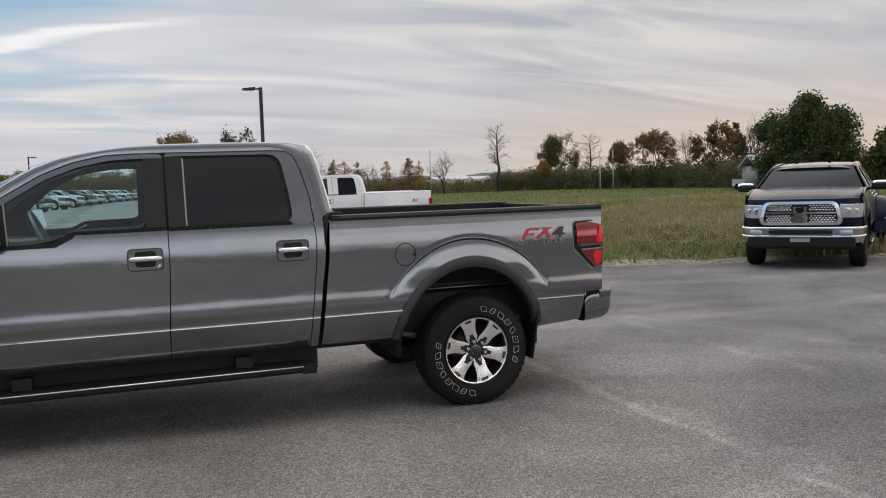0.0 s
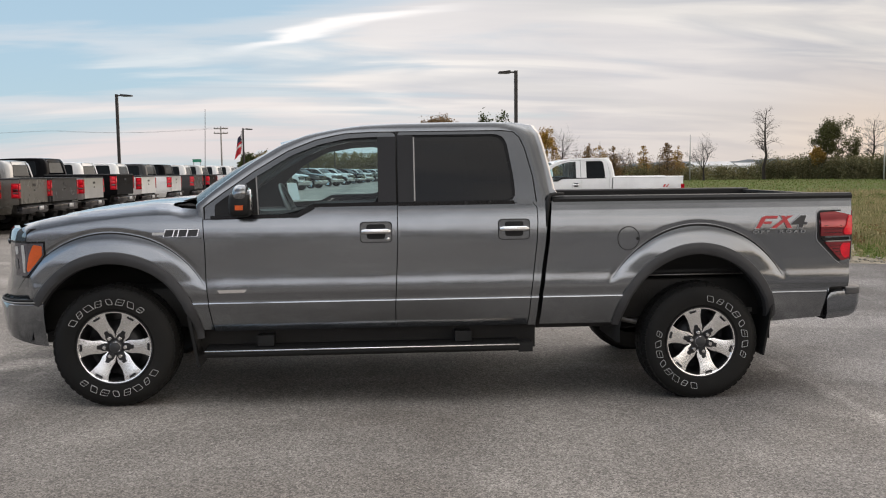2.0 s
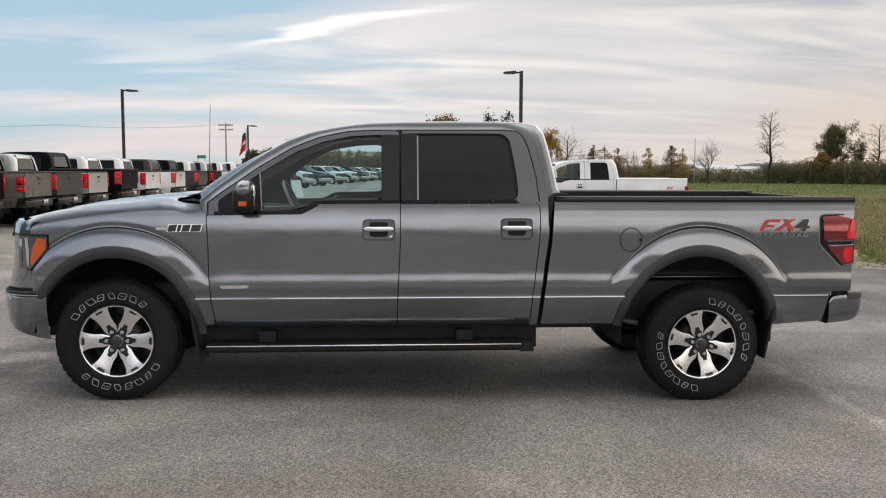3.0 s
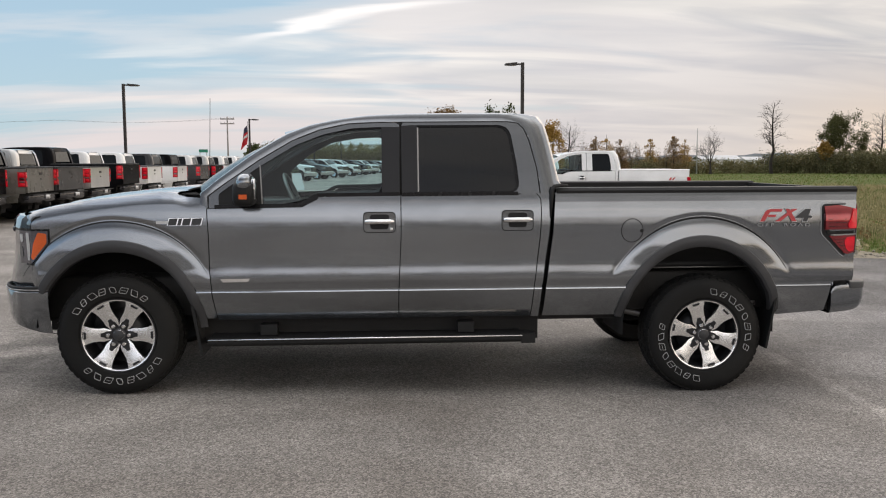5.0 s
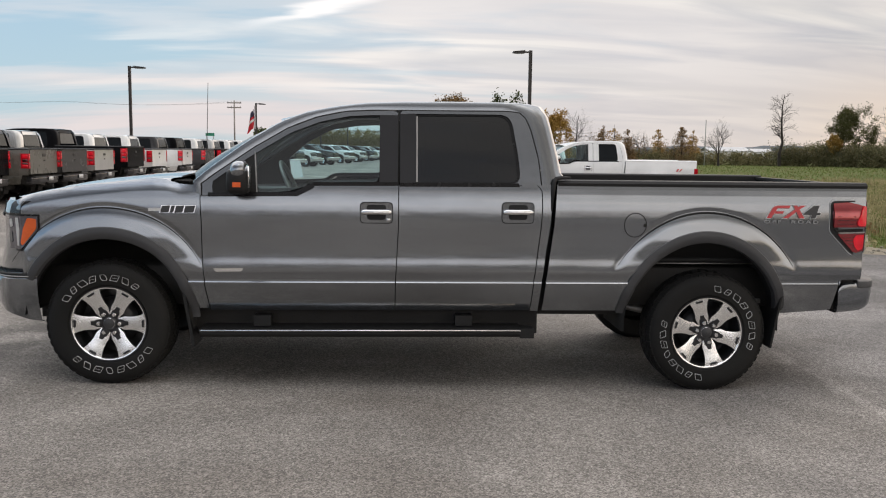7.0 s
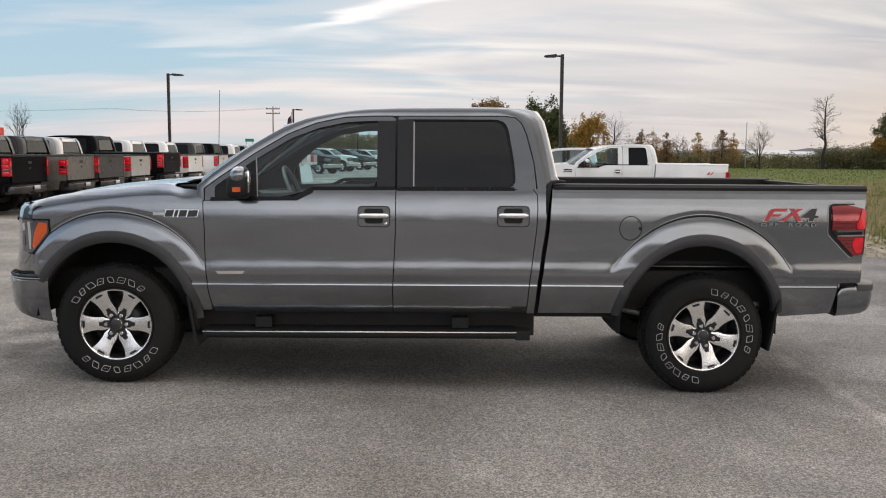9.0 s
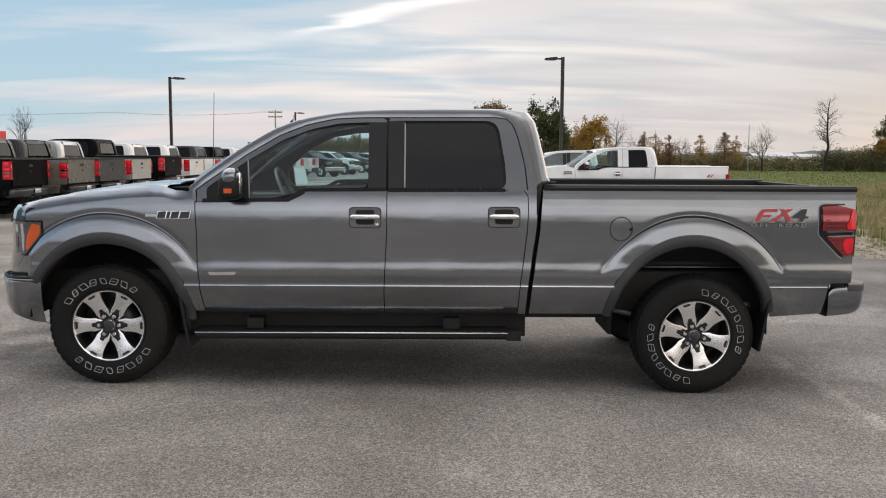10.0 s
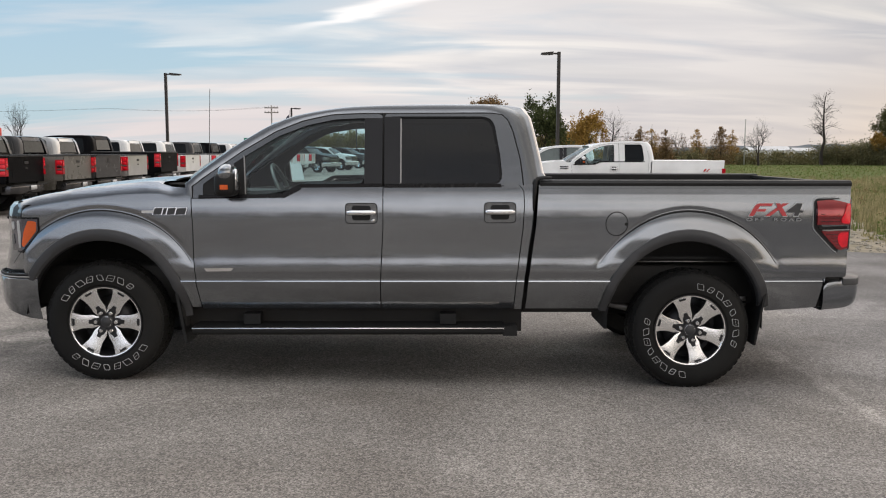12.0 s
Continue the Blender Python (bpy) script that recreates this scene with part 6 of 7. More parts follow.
def tall(pts, r):
    patch = np.array([noise.noise((x * 0.16, y * 0.16, 0)) for x, y in pts])
    edge = np.clip((np.array([math.hypot(max(0, x - 9), max(0, y - 7)) for x, y in pts]) - 0.5) / 5, 0.15, 1)
    return (0.13 + 0.24 * np.clip(patch + 0.5, 0, 1)) * edge * r.uniform(0.7, 1.3, len(pts))


scatter("tall_weeds", "dry olive and straw-coloured weeds in the field", WEED, 20000, near_field, tall, 9, 11)
scatter("green_grass", "green grass among the dry weeds", GRASS, 6000, near_field, lambda p, r: r.uniform(0.08, 0.26, len(p)), 8, 12)
scatter("field_weeds", "faded weeds further out in the field", FAR_WEED, 7000, far_field, lambda p, r: r.uniform(0.06, 0.17, len(p)), 8, 13, 0.9)
scatter("field_grass", "mown green grass across the field", GRASS, 22000, far_field, lambda p, r: r.uniform(0.08, 0.18, len(p)), 8, 14, 1.0)


# ---- trees, hedges and far woods ----
def branch(b, p, d, length, radius, depth, r, tips, spread=0.6, droop=0.0, limbs=3):
    """A tapering limb that forks; tips collects where leaves may hang."""
    n = 3
    pts, rad = [p], [radius]
    q, dd = p.copy(), d.copy()
    for i in range(n):
        dd = (dd + Vector((r.normal(0, 0.13), r.normal(0, 0.13), r.normal(0.03 - droop, 0.08)))).normalized()
        q = q + dd * (length / n)
        pts.append(q.copy())
        rad.append(radius * (1 - 0.45 * (i + 1) / n))
        if depth <= 0 or (depth == 1 and i == n - 1):
            tips.append((q.copy(), length))
    tube_bm(pts, rad, 5 if depth > 1 else 3, b, False)
    if depth <= 0:
        return
    for k in range(limbs):
        f = r.uniform(0.45, 1.0) if k else 1.0
        s = pts[0].lerp(pts[-1], f) if f < 1 else pts[-1]
        a = r.uniform(0, 2 * math.pi)
        side = dd.orthogonal().normalized()
        side.rotate(Matrix.Rotation(a, 3, dd))
        nd = (dd + side * r.uniform(spread * 0.6, spread * 1.3)).normalized()
        branch(b, s, nd, length * r.uniform(0.62, 0.82), radius * 0.52, depth - 1, r, tips, spread, droop, limbs)


def leaves_mesh(name, centres, sizes, r, per, leaf, mat, parent, label="", loose=False):
    """Small leaf-shaped quads in loose clumps round the given places."""
    c = np.repeat(np.array(centres), per, 0)
    s = np.repeat(np.array(sizes), per)
    off = r.normal(0, 1, c.shape)
    if loose:
        p = c + off * s[:, None] * 0.62
        p[:, 2] = np.maximum(p[:, 2], 0.0)
    else:
        off /= np.linalg.norm(off, axis=1, keepdims=True) + 1e-9
        p = c + off * (s * r.random(len(s)) ** 0.45)[:, None]
    u = r.normal(0, 1, p.shape)
    u /= np.linalg.norm(u, axis=1, keepdims=True)
    v = np.cross(u, r.normal(0, 1, p.shape))
    v /= np.linalg.norm(v, axis=1, keepdims=True)
    k = (leaf * r.uniform(0.6, 1.4, len(p)))[:, None]
    q = np.stack([p - u * k, p - v * k * 0.6, p + u * k, p + v * k * 0.6], 1).reshape(-1, 3)
    faces = (np.arange(len(p))[:, None] * 4 + np.arange(4)).tolist()
    me = bpy.data.meshes.new(name)
    me.from_pydata(q.tolist(), [], [tuple(f) for f in faces])
    me.materials.append(mat)
    ob = new(name, me)
    ob.parent = parent
    return tagged(ob, label) if label else ob


def tree(label, x, y, height, width, seed, mat=None, per=16, leaf=0.16, trunk=0.30, depth=4, clump=0.55, spread=0.62, category="tree", full=0):
    r = np.random.default_rng(seed)
    z = ground_z(x, y) - 0.05
    root = thing("tree", label, category, pose(x, y, z))
    b = bmesh.new()
    tips = []
    first = height * trunk
    rad = max(0.05, height * (0.018 if mat is not None else 0.022))
    base = Vector((0, 0, -0.15))
    top = Vector((r.normal(0, 0.02) * height, r.normal(0, 0.02) * height, first))
    tube_bm([base, base.lerp(top, 0.5) + Vector((0.01 * height * r.normal(), 0, 0)), top], [rad * 1.35, rad, rad * 0.85], 7, b, False)
    rest = height - first
    for k in range(5):
        a = 2 * math.pi * k / 5 + r.uniform(-0.4, 0.4)
        out = width / height * r.uniform(0.7, 1.25) if k else 0.12
        d = Vector((math.cos(a) * out, math.sin(a) * out, 0.85)).normalized()
        branch(b, top.lerp(base, 0.12 * r.random()), d, rest * 0.36, rad * 0.6, depth - 1, r, tips, spread)
    zmax = max(t[0].z for t in tips)
    wmax = max(max(abs(t[0].x), abs(t[0].y)) for t in tips)
    fx, fz = (width * 0.5) / wmax, height / zmax
    for v in b.verts:
        v.co.z *= fz
        grow = min(1.0, max(0.0, v.co.z / max(first, 0.1)))
        k = 1 + (fx - 1) * grow
        v.co.x *= k
        v.co.y *= k
    part("trunk", b, BARK, root)
    if mat is not None:
        cs = [(t.x * fx, t.y * fx, t.z * fz - 0.1) for t, _ in tips if t.z * fz > first * 0.75]
        for _ in range(full):
            u = Vector((r.normal(), r.normal(), r.normal())).normalized() * (r.random() ** 0.4)
            cs.append((u.x * width * 0.46, u.y * width * 0.46, height * 0.5 + u.z * height * 0.42))
        leaves_mesh("crown", cs, [clump * r.uniform(0.5, 1.2) for _ in cs], r, max(1, int(per * 0.5)), leaf * 0.9, mat, root)
    return root


def bare_tree(label, x, y, height, width, seed, clear=0.32):
    """A leafless tree with one leader and many short side limbs."""
    r = np.random.default_rng(seed)
    root = thing("tree", label, "tree", pose(x, y, ground_z(x, y) - 0.05))
    b = bmesh.new()
    line = [Vector((r.normal(0, 0.012) * height * (i > 0), r.normal(0, 0.012) * height * (i > 0), height * i / 6 - (0.15 if i == 0 else 0.0))) for i in range(7)]
    tube_bm(line, [height * 0.025 * (1 - 0.14 * i) for i in range(7)], 7, b, False)
    tips = []
    for k in range(44):
        f = clear + (0.97 - clear) * (k + r.random()) / 44
        i = min(5, int(f * 6))
        p = line[i].lerp(line[i + 1], f * 6 - i)
        a = r.uniform(0, 2 * math.pi)
        reach = width * 0.30 * (0.55 + 0.9 * math.sin(math.pi * (0.12 + 0.85 * (f - clear) / (1 - clear)))) * r.uniform(0.7, 1.2)
        d = Vector((math.cos(a), math.sin(a), r.uniform(0.25, 0.9))).normalized()
        branch(b, p, d, reach, height * 0.0075 * (1.15 - f), 2, r, tips, 0.8)
    part("trunk", b, BARK, root)
    return root


def conifer(label, x, y, height, width, seed, mat):
    r = np.random.default_rng(seed)
    root = thing("tree", label, "tree", pose(x, y, ground_z(x, y) - 0.05))
    b = tube_bm([(0, 0, -0.1), (0, 0, height * 0.6), (0, 0, height)], [height * 0.02, height * 0.012, 0.01], 6)
    cs, ss = [], []
    for k in range(int(height * 17)):
        f = 1 - r.random() ** 0.62
        z = height * (0.08 + 0.92 * f)
        reach = width * 0.55 * (1 - f) ** 0.7 * r.uniform(0.35, 1.15) + 0.04
        a = r.uniform(0, 2 * math.pi)
        tip = Vector((math.cos(a) * reach, math.sin(a) * reach, z - reach * 0.25))
        tube_bm([(0, 0, z), tip], [0.02, 0.006], 3, b, False)
        for q in (0.45, 0.75, 1.0):
            cs.append((tip.x * q, tip.y * q, z + (tip.z - z) * q))
            ss.append(0.20 + 0.12 * width * (1 - f))
    part("trunk", b, BARK, root)
    leaves_mesh("crown", cs, ss, r, 12, 0.085, mat, root)
    return root


def hedge(label, line, height, depth, seed, mat, per=22, leaf=0.16, step=0.55, category="hedge"):
    """A thick, uneven row of shrubs along a line, with stems."""
    r = np.random.default_rng(seed)
    pts = resample(line, int(np.sum(np.linalg.norm(np.diff(np.array(line), axis=0), axis=1)) / step) + 2)
    mid = pts.mean(0)
    root = thing("hedge", label, category, pose(mid[0], mid[1], ground_z(*mid) - 0.05), kind="stuff")
    cs, ss = [], []
    b = bmesh.new()
    for i, (x, y) in enumerate(pts):
        h = height * (0.84 + 0.22 * noise.noise((x * 0.21, y * 0.21, seed)) + 0.30 * r.random() ** 3)
        k = max(2, int(h / 0.5))
        gx, gy = x - mid[0] + r.normal(0, depth * 0.3), y - mid[1] + r.normal(0, depth * 0.3)
        if i % 2 == 0:
            tube_bm([(gx, gy, -0.1), (gx + r.normal(0, 0.15), gy + r.normal(0, 0.15), h * 0.8)], [0.04, 0.012], 3, b, False)
        for j in range(k):
            cs.append((gx + r.normal(0, 0.35), gy + r.normal(0, 0.35), h * (j + 0.5) / k))
            ss.append(0.5 + 0.25 * r.random())
        for j in range(3):
            a = r.uniform(0, 2 * math.pi)
            foot = Vector((gx + r.normal(0, 0.3), gy + r.normal(0, 0.3), h * r.uniform(0.45, 0.8)))
            tip = foot + Vector((0.28 * math.cos(a), 0.28 * math.sin(a), h * r.uniform(0.25, 0.5)))
            tube_bm([foot, foot.lerp(tip, 0.5) + Vector((0.04, 0, 0.03)), tip], [0.014, 0.010, 0.004], 3, b, False)
    part("stems", b, BARK, root)
    leaves_mesh("foliage", cs, ss, r, per, leaf, mat, root, loose=True)
    return root


# bushy weeds in clumps over the near field
r = np.random.default_rng(77)
for name, label, mat, count, big in (("straw_clumps", "straw-coloured bushy weeds in the field", WEED, 900, 0.24), ("green_clumps", "low green bushy weeds in the field", GRASS, 700, 0.20), ("brown_clumps", "rusty seeded weeds in the field", LEAF_RUST, 260, 0.20)):
    cs, ss = [], []
    while len(cs) < count:
        p = near_field(r.random(), r.random(), r)
        if p is None or noise.noise((p[0] * 0.3, p[1] * 0.3, count * 0.01)) < -0.15:
            continue
        w0 = big * r.uniform(0.4, 1.1)
        cs.append((p[0], p[1], ground_z(*p) - 0.05 + w0 * 0.8))
        ss.append(w0)
    tagged(leaves_mesh(name, cs, ss, r, 45, 0.028, mat, None), label, "grass", kind="stuff")


# ---- the grey pickup in the foreground ----
hero = pickup("pickup_truck", "metallic grey crew-cab pickup with alloy wheels on asphalt", GREY_PAINT, detail=2)


def decal(name, points, mat, lift, label=""):
    return part(name, outline_bm(points, side_y, -1, 0.003, lift), mat, hero, label)


# fuel door: a round lid in a dark ring
circle = [(3.428 + 0.079 * math.cos(2 * math.pi * k / 40), 1.074 + 0.082 * math.sin(2 * math.pi * k / 40)) for k in range(40)]
inner = [(3.428 + 0.0738 * math.cos(2 * math.pi * k / 40), 1.074 + 0.0766 * math.sin(2 * math.pi * k / 40)) for k in range(40)]
lid = part("fuel_door", ring_bm(circle, inner, side_y, -1, 0.0022, 0.01), SEAL, hero, "round fuel lid with a dark gap")
part("finger_notch", outline_bm([(3.492 + 0.010 * math.cos(a), 1.072 + 0.012 * math.sin(a)) for a in np.linspace(0, 2 * math.pi, 12, endpoint=False)], side_y, -1, 0.004, 0.004), PLASTIC, lid)
# fender badge: a pale bar and dark slanted blocks with bright rims
decal("fender_badge", [(0.262, 1.143), (0.352, 1.143), (0.358, 1.160), (0.262, 1.160)], DECAL_WHITE, 0.007, "small pale bar badge")
for x0, x1 in ((0.338, 0.390), (0.398, 0.420), (0.428, 0.478), (0.486, 0.548)):
    shape = [(x0, 1.132), (x1, 1.134), (x1 + 0.012, 1.178), (x0 + 0.012, 1.176)]
    big = [(x0 - 0.006, 1.131), (x1 + 0.005, 1.132), (x1 + 0.018, 1.180), (x0 + 0.007, 1.179)]
    rim = decal("badge_rim", big, CHROME, 0.006, "bright badge rim")
    part("badge_block", outline_bm(shape, side_y, -1, 0.003, 0.009), DECAL_DARK, rim)
decal("door_badge", [(0.700, 0.753), (0.862, 0.756), (0.876, 0.776), (0.682, 0.774)], CHROME, 0.006, "bright slanted plate on the door")
# red and dark slanted bars with pale outlines on the bed side
shapes = [([(4.332, 1.128), (4.362, 1.128), (4.408, 1.197), (4.388, 1.208), (4.372, 1.195)], DECAL_RED),
          ([(4.402, 1.194), (4.484, 1.194), (4.494, 1.212), (4.404, 1.212), (4.390, 1.206)], DECAL_RED),
          ([(4.384, 1.158), (4.440, 1.158), (4.449, 1.174), (4.394, 1.174)], DECAL_RED),
          ([(4.440, 1.128), (4.476, 1.128), (4.560, 1.190), (4.600, 1.212), (4.560, 1.212), (4.500, 1.168)], DECAL_RED),
          ([(4.512, 1.212), (4.540, 1.212), (4.590, 1.128), (4.556, 1.128)], DECAL_RED),
          ([(4.575, 1.152), (4.655, 1.212), (4.692, 1.212), (4.676, 1.166), (4.700, 1.164), (4.695, 1.150), (4.672, 1.150), (4.664, 1.128), (4.634, 1.128), (4.640, 1.150)], DECAL_DARK)]
for k, (pts, mat) in enumerate(shapes):
    c = np.mean(np.array(pts), 0)
    grown = [(c[0] + (x - c[0]) * 1.04 + (0.004 if x > c[0] else -0.004), c[1] + (z - c[1]) * 1.04 + (0.003 if z > c[1] else -0.003)) for x, z in pts]
    rim = decal("decal_outline", grown, DECAL_WHITE, 0.0040 + 0.0006 * k)
    part("decal_bar", outline_bm(pts, side_y, -1, 0.002, 0.0068 + 0.0006 * k), mat, rim)
words = bpy.data.curves.new("decal_text", "FONT")
words.body = "OFF  ROAD"
words.size, words.extrude, words.space_character = 0.030, 0.0008, 1.45
words.materials.append(DECAL_DIM)
text = new("decal_text", words)
text.parent = hero
text.matrix_local = pose(4.312, -(side_y(4.5, 1.11) + 0.009), 1.094, 90, 0, 0)
text.scale = (1.80, 1, 1)


def lean_back(root):
    """The doors and the bed's front edge lean back towards the belt line."""
    low = curve([(-2.0, 0.0), (0.05, 0.0), (0.26, 0.018), (2.4, 0.020), (2.79, 0.029), (2.96, 0.029), (3.43, 0.021), (4.0, 0.0), (6.0, 0.0)])
    high = curve([(-2.0, 0.0), (1.2, 0.0), (1.73, 0.022), (2.2, 0.020), (2.5, 0.0), (6.0, 0.0)])
    for ob in root.children_recursive:
        if ob.type != "MESH" or ob.matrix_local != Matrix() or (ob.parent is not root and ob.parent.matrix_local != Matrix()):
            continue
        for v in ob.data.vertices:
            x, z = v.co.x, v.co.z
            share = min(1.0, max(0.0, (z - (1.295 if x < 2.84 else 1.385)) / 0.035))
            v.co.x += (1 - share) * low(x) * min(1.0, max(0.0, (z - 0.66) / 0.40)) + share * high(x)


part("belt_corner", outline_bm([(2.676, 1.312), (2.786, 1.312), (2.786, 1.350), (2.688, 1.350)], lambda x, z: max(side_y(x, z), glass_y(z)), -1, 0.01, 0.0045), GREY_PAINT, hero)
lean_back(hero)
for ob in [o for o in hero.children if o.name.startswith("door_handle")]:
    ob.location.x += 0.017
# antenna on the far fender
part("antenna", tube_bm([(0.255, 0.86, 1.26), (0.258, 0.86, 1.31), (0.262, 0.86, 1.315), (0.288, 0.86, 2.088)], [0.016, 0.010, 0.0035, 0.0022], 8), PLASTIC, hero)
# rear inner wheel well: spring and frame end glimpsed above the tyre
part("leaf_spring", tube_bm([(3.35, -0.60, 0.50), (3.7, -0.60, 0.42), (3.975, -0.60, 0.40), (4.3, -0.60, 0.43), (4.62, -0.60, 0.52)], 0.030, 6), STEEL, hero)
part("bed_crossmember", box_bm(3.50, 4.40, -0.80, -0.765, 0.792, 0.802), STEEL, hero)
part("spare_bracket", box_bm(4.34, 4.40, -0.80, -0.70, 0.52, 0.55), STEEL, hero)


# ---- parked trucks of the lot ----
def shorten(root, cut, start=1.88, span=0.80):
    """Takes cut metres out of the body between start and start + span."""
    for ob in root.children_recursive:
        if ob.type != "MESH" or ob.parent.name.startswith("wheel"):
            continue
        if abs(ob.location.x) > 0.3 or (ob.parent is not root and abs(ob.parent.location.x) > 0.3):
            continue
        for v in ob.data.vertices:
            v.co.x -= cut * min(1.0, max(0.0, (v.co.x - start) / span))
    for ob in root.children:
        if ob.location.x > start + 0.1:
            ob.location.x -= cut * min(1.0, (ob.location.x - start) / span)


def stand(root, x, y, turn=0.0, scale=1.0):
    root.matrix_world = pose(x, y, ground_z(x + 2, y), 0, 0, turn) @ Matrix.Diagonal((scale, scale, scale, 1))


def place_of(x, y, turn=0.0):
    return pose(x, y, ground_z(x + 2, y), 0, 0, turn)


superduty = pickup("pickup_truck", "white extended-cab pickup parked at the edge of the lot", WHITE_PAINT, detail=1, tail="plain", hd=True)
for s in (-1, 1):
    part("rear_quarter_panel", outline_bm([(1.872, 1.338), (2.05, 1.338), (2.05, 1.784), (1.872, 1.784)], lambda x, z: glass_y(z), s, 0.02, 0.008), WHITE_PAINT, superduty)
shorten(superduty, 0.15)
shorten(superduty, 0.20, 3.0, 0.9)
for ob in superduty.children_recursive:
    if ob.name.startswith("pillar_cover"):
        ob.data.materials.clear()
        ob.data.materials.append(WHITE_PAINT)
for ob in [o for o in superduty.children if o.name.startswith("door_handle") and o.location.x > 2.3]:
    for piece in list(ob.children):
        bpy.data.objects.remove(piece)
    bpy.data.objects.remove(ob)
stand(superduty, 10.52 - 4.92 * 1.03, 17.40 + 1.0, -1.5, 1.03)
b = bmesh.new()
for k, (z0, z1) in enumerate(((1.18, 1.205), (1.135, 1.155))):
    box_bm(0.28, 0.50, -0.995, -0.965, z0, z1, b)
part("fender_vent", b, TRIM, superduty, "black fender vent")
for pts in ([(4.10, 1.07), (4.15, 1.07), (4.20, 1.14), (4.15, 1.14)], [(4.18, 1.07), (4.22, 1.07), (4.29, 1.14), (4.25, 1.14)]):
    part("decal_bar", outline_bm([(x, z) for x, z in pts], side_y, -1, 0.003, 0.005), DECAL_RED, superduty, "small red bed decal")

dually = pickup("pickup_truck", "dark blue heavy pickup with a big chrome grille", NAVY_PAINT, detail=1, front="crosshair", hd=True)
# a lower, narrower cab behind a long hood
for ob in dually.children_recursive:
    if ob.type == "MESH" and not ob.parent.name.startswith("wheel") and abs(ob.location.x) < 0.1 and abs(ob.parent.location.x) < 0.1:
        for v in ob.data.vertices:
            if v.co.z > 1.33:
                v.co.y *= 1 - 0.24 * (v.co.z - 1.33)
                v.co.z = 1.33 + (v.co.z - 1.33) * 0.88
stand(dually, 12.96, 5.39, 41.0, 1.0)
for s in (-1, 1):
    b = bmesh.new()
    loops = []
    for i in range(13):
        a = radians(-4 + 188 * i / 12)
        loops.append([b.verts.new((ARCH_R + r * math.cos(a), s * y, ARCH_Z + r * 1.05 * math.sin(a))) for r, y in ((0.66, 0.97), (0.64, 1.10), (0.60, 1.20), (0.55, 1.21), (0.54, 1.0))])
    for p, q in zip(loops, loops[1:]):
        for k in range(4):
            b.faces.new((p[k], p[k + 1], q[k + 1], q[k]))
    bmesh.ops.recalc_face_normals(b, faces=b.faces)
    part("dual_wheel_fender", b, NAVY_PAINT, dually)
    part("fender_marker", box_bm(3.36, 3.40, min(s * 1.10, s * 1.17), max(s * 1.10, s * 1.17), 0.47, 0.66), DECAL_WHITE, dually, "pale fender marker", edge=0.01)
    part("outer_rear_tyre", lathe_at(REAR_AXLE, 0.40, s, 0.99, 1.19), RUBBER, dually)
kinds = [
    pickup("pickup_truck", "black pickup truck in the row, tail towards the aisle", BLACK_PAINT, group="row of parked trucks", mirror=False),
    pickup("pickup_truck", "pewter pickup truck in the row, tail towards the aisle", PEWTER_PAINT, group="row of parked trucks", tail="low", mirror=False),
    pickup("pickup_truck", "charcoal pickup truck in the row with brownish rear glass", CHARCOAL_PAINT, group="row of parked trucks", mirror=False),
    pickup("pickup_truck", "silver pickup truck in the row, tail towards the aisle", SILVER_PAINT, group="row of parked trucks", mirror=False),
    pickup("pickup_truck", "white pickup truck in the row, tail towards the aisle", WHITE_PAINT, group="row of parked trucks", mirror=False),
    pickup("pickup_truck", "tall black heavy pickup standing above its neighbours", BLACK_PAINT, group="row of parked trucks", mirror=False),
]
ROW_X = curve([(10, -7.9), (12.9, -7.35), (15, -7.06), (19, -6.9), (25, -6.75), (36, -6.4), (46, -5.5), (65, -4.0), (86, -1.9), (115, 0.8), (140, 4.0), (200, 12.0)])
order = [0, 1, 2, 3, 5, 4, 4, 2, 0, 4, 3, 4, 4, 0, 4, 2, 4, 4, 0, 4, 1, 4, 4, 3, 0, 4, 4]
row_y = [12.9, 15.1, 17.2, 19.25, 22.25, 25.05, 28.7, 32.6, 35.6]
while len(row_y) < len(order):
    y = row_y[-1]
    row_y.append(y + (3.0 if y < 46 else 8.0 if y < 70 else 10.0))
used = set()
for k, (which, y) in enumerate(zip(order, row_y)):
    size = 1.06 if which == 5 else 1.0
    if y < 48:
        m = place_of(ROW_X(y) - 5.05 * size, y + 0.98, 1.2 * math.sin(k * 2.3)) @ Matrix.Diagonal((size, size, size, 1))
    else:
        m = place_of(ROW_X(y) - 0.9, y + 0.5, 160.0 + 7.0 * math.sin(k * 2.3))
    if which in used:
        copy_thing(kinds[which], m)
    else:
        used.add(which)
        kinds[which].matrix_world = m
# a second white truck with pale glass behind the one at the lot's edge
second = copy_thing(kinds[4], place_of(5.0, 25.2, -4))
tagged(second, "white pickup with pale glass behind the extended-cab one", "pickup truck")
for ob in second.children_recursive:
    if ob.type == "MESH" and ob.name.startswith(("window.", "windscreen")):
        ob.data = ob.data.copy()
        ob.data.materials.clear()
        ob.data.materials.append(PALE_GLASS)
# a further row across the aisle
for k in range(6):
    copy_thing(kinds[(4, 0, 4, 3, 4, 0)[k]], place_of(-26.0 - 0.4 * k, 34 + 3.1 * k, 4))


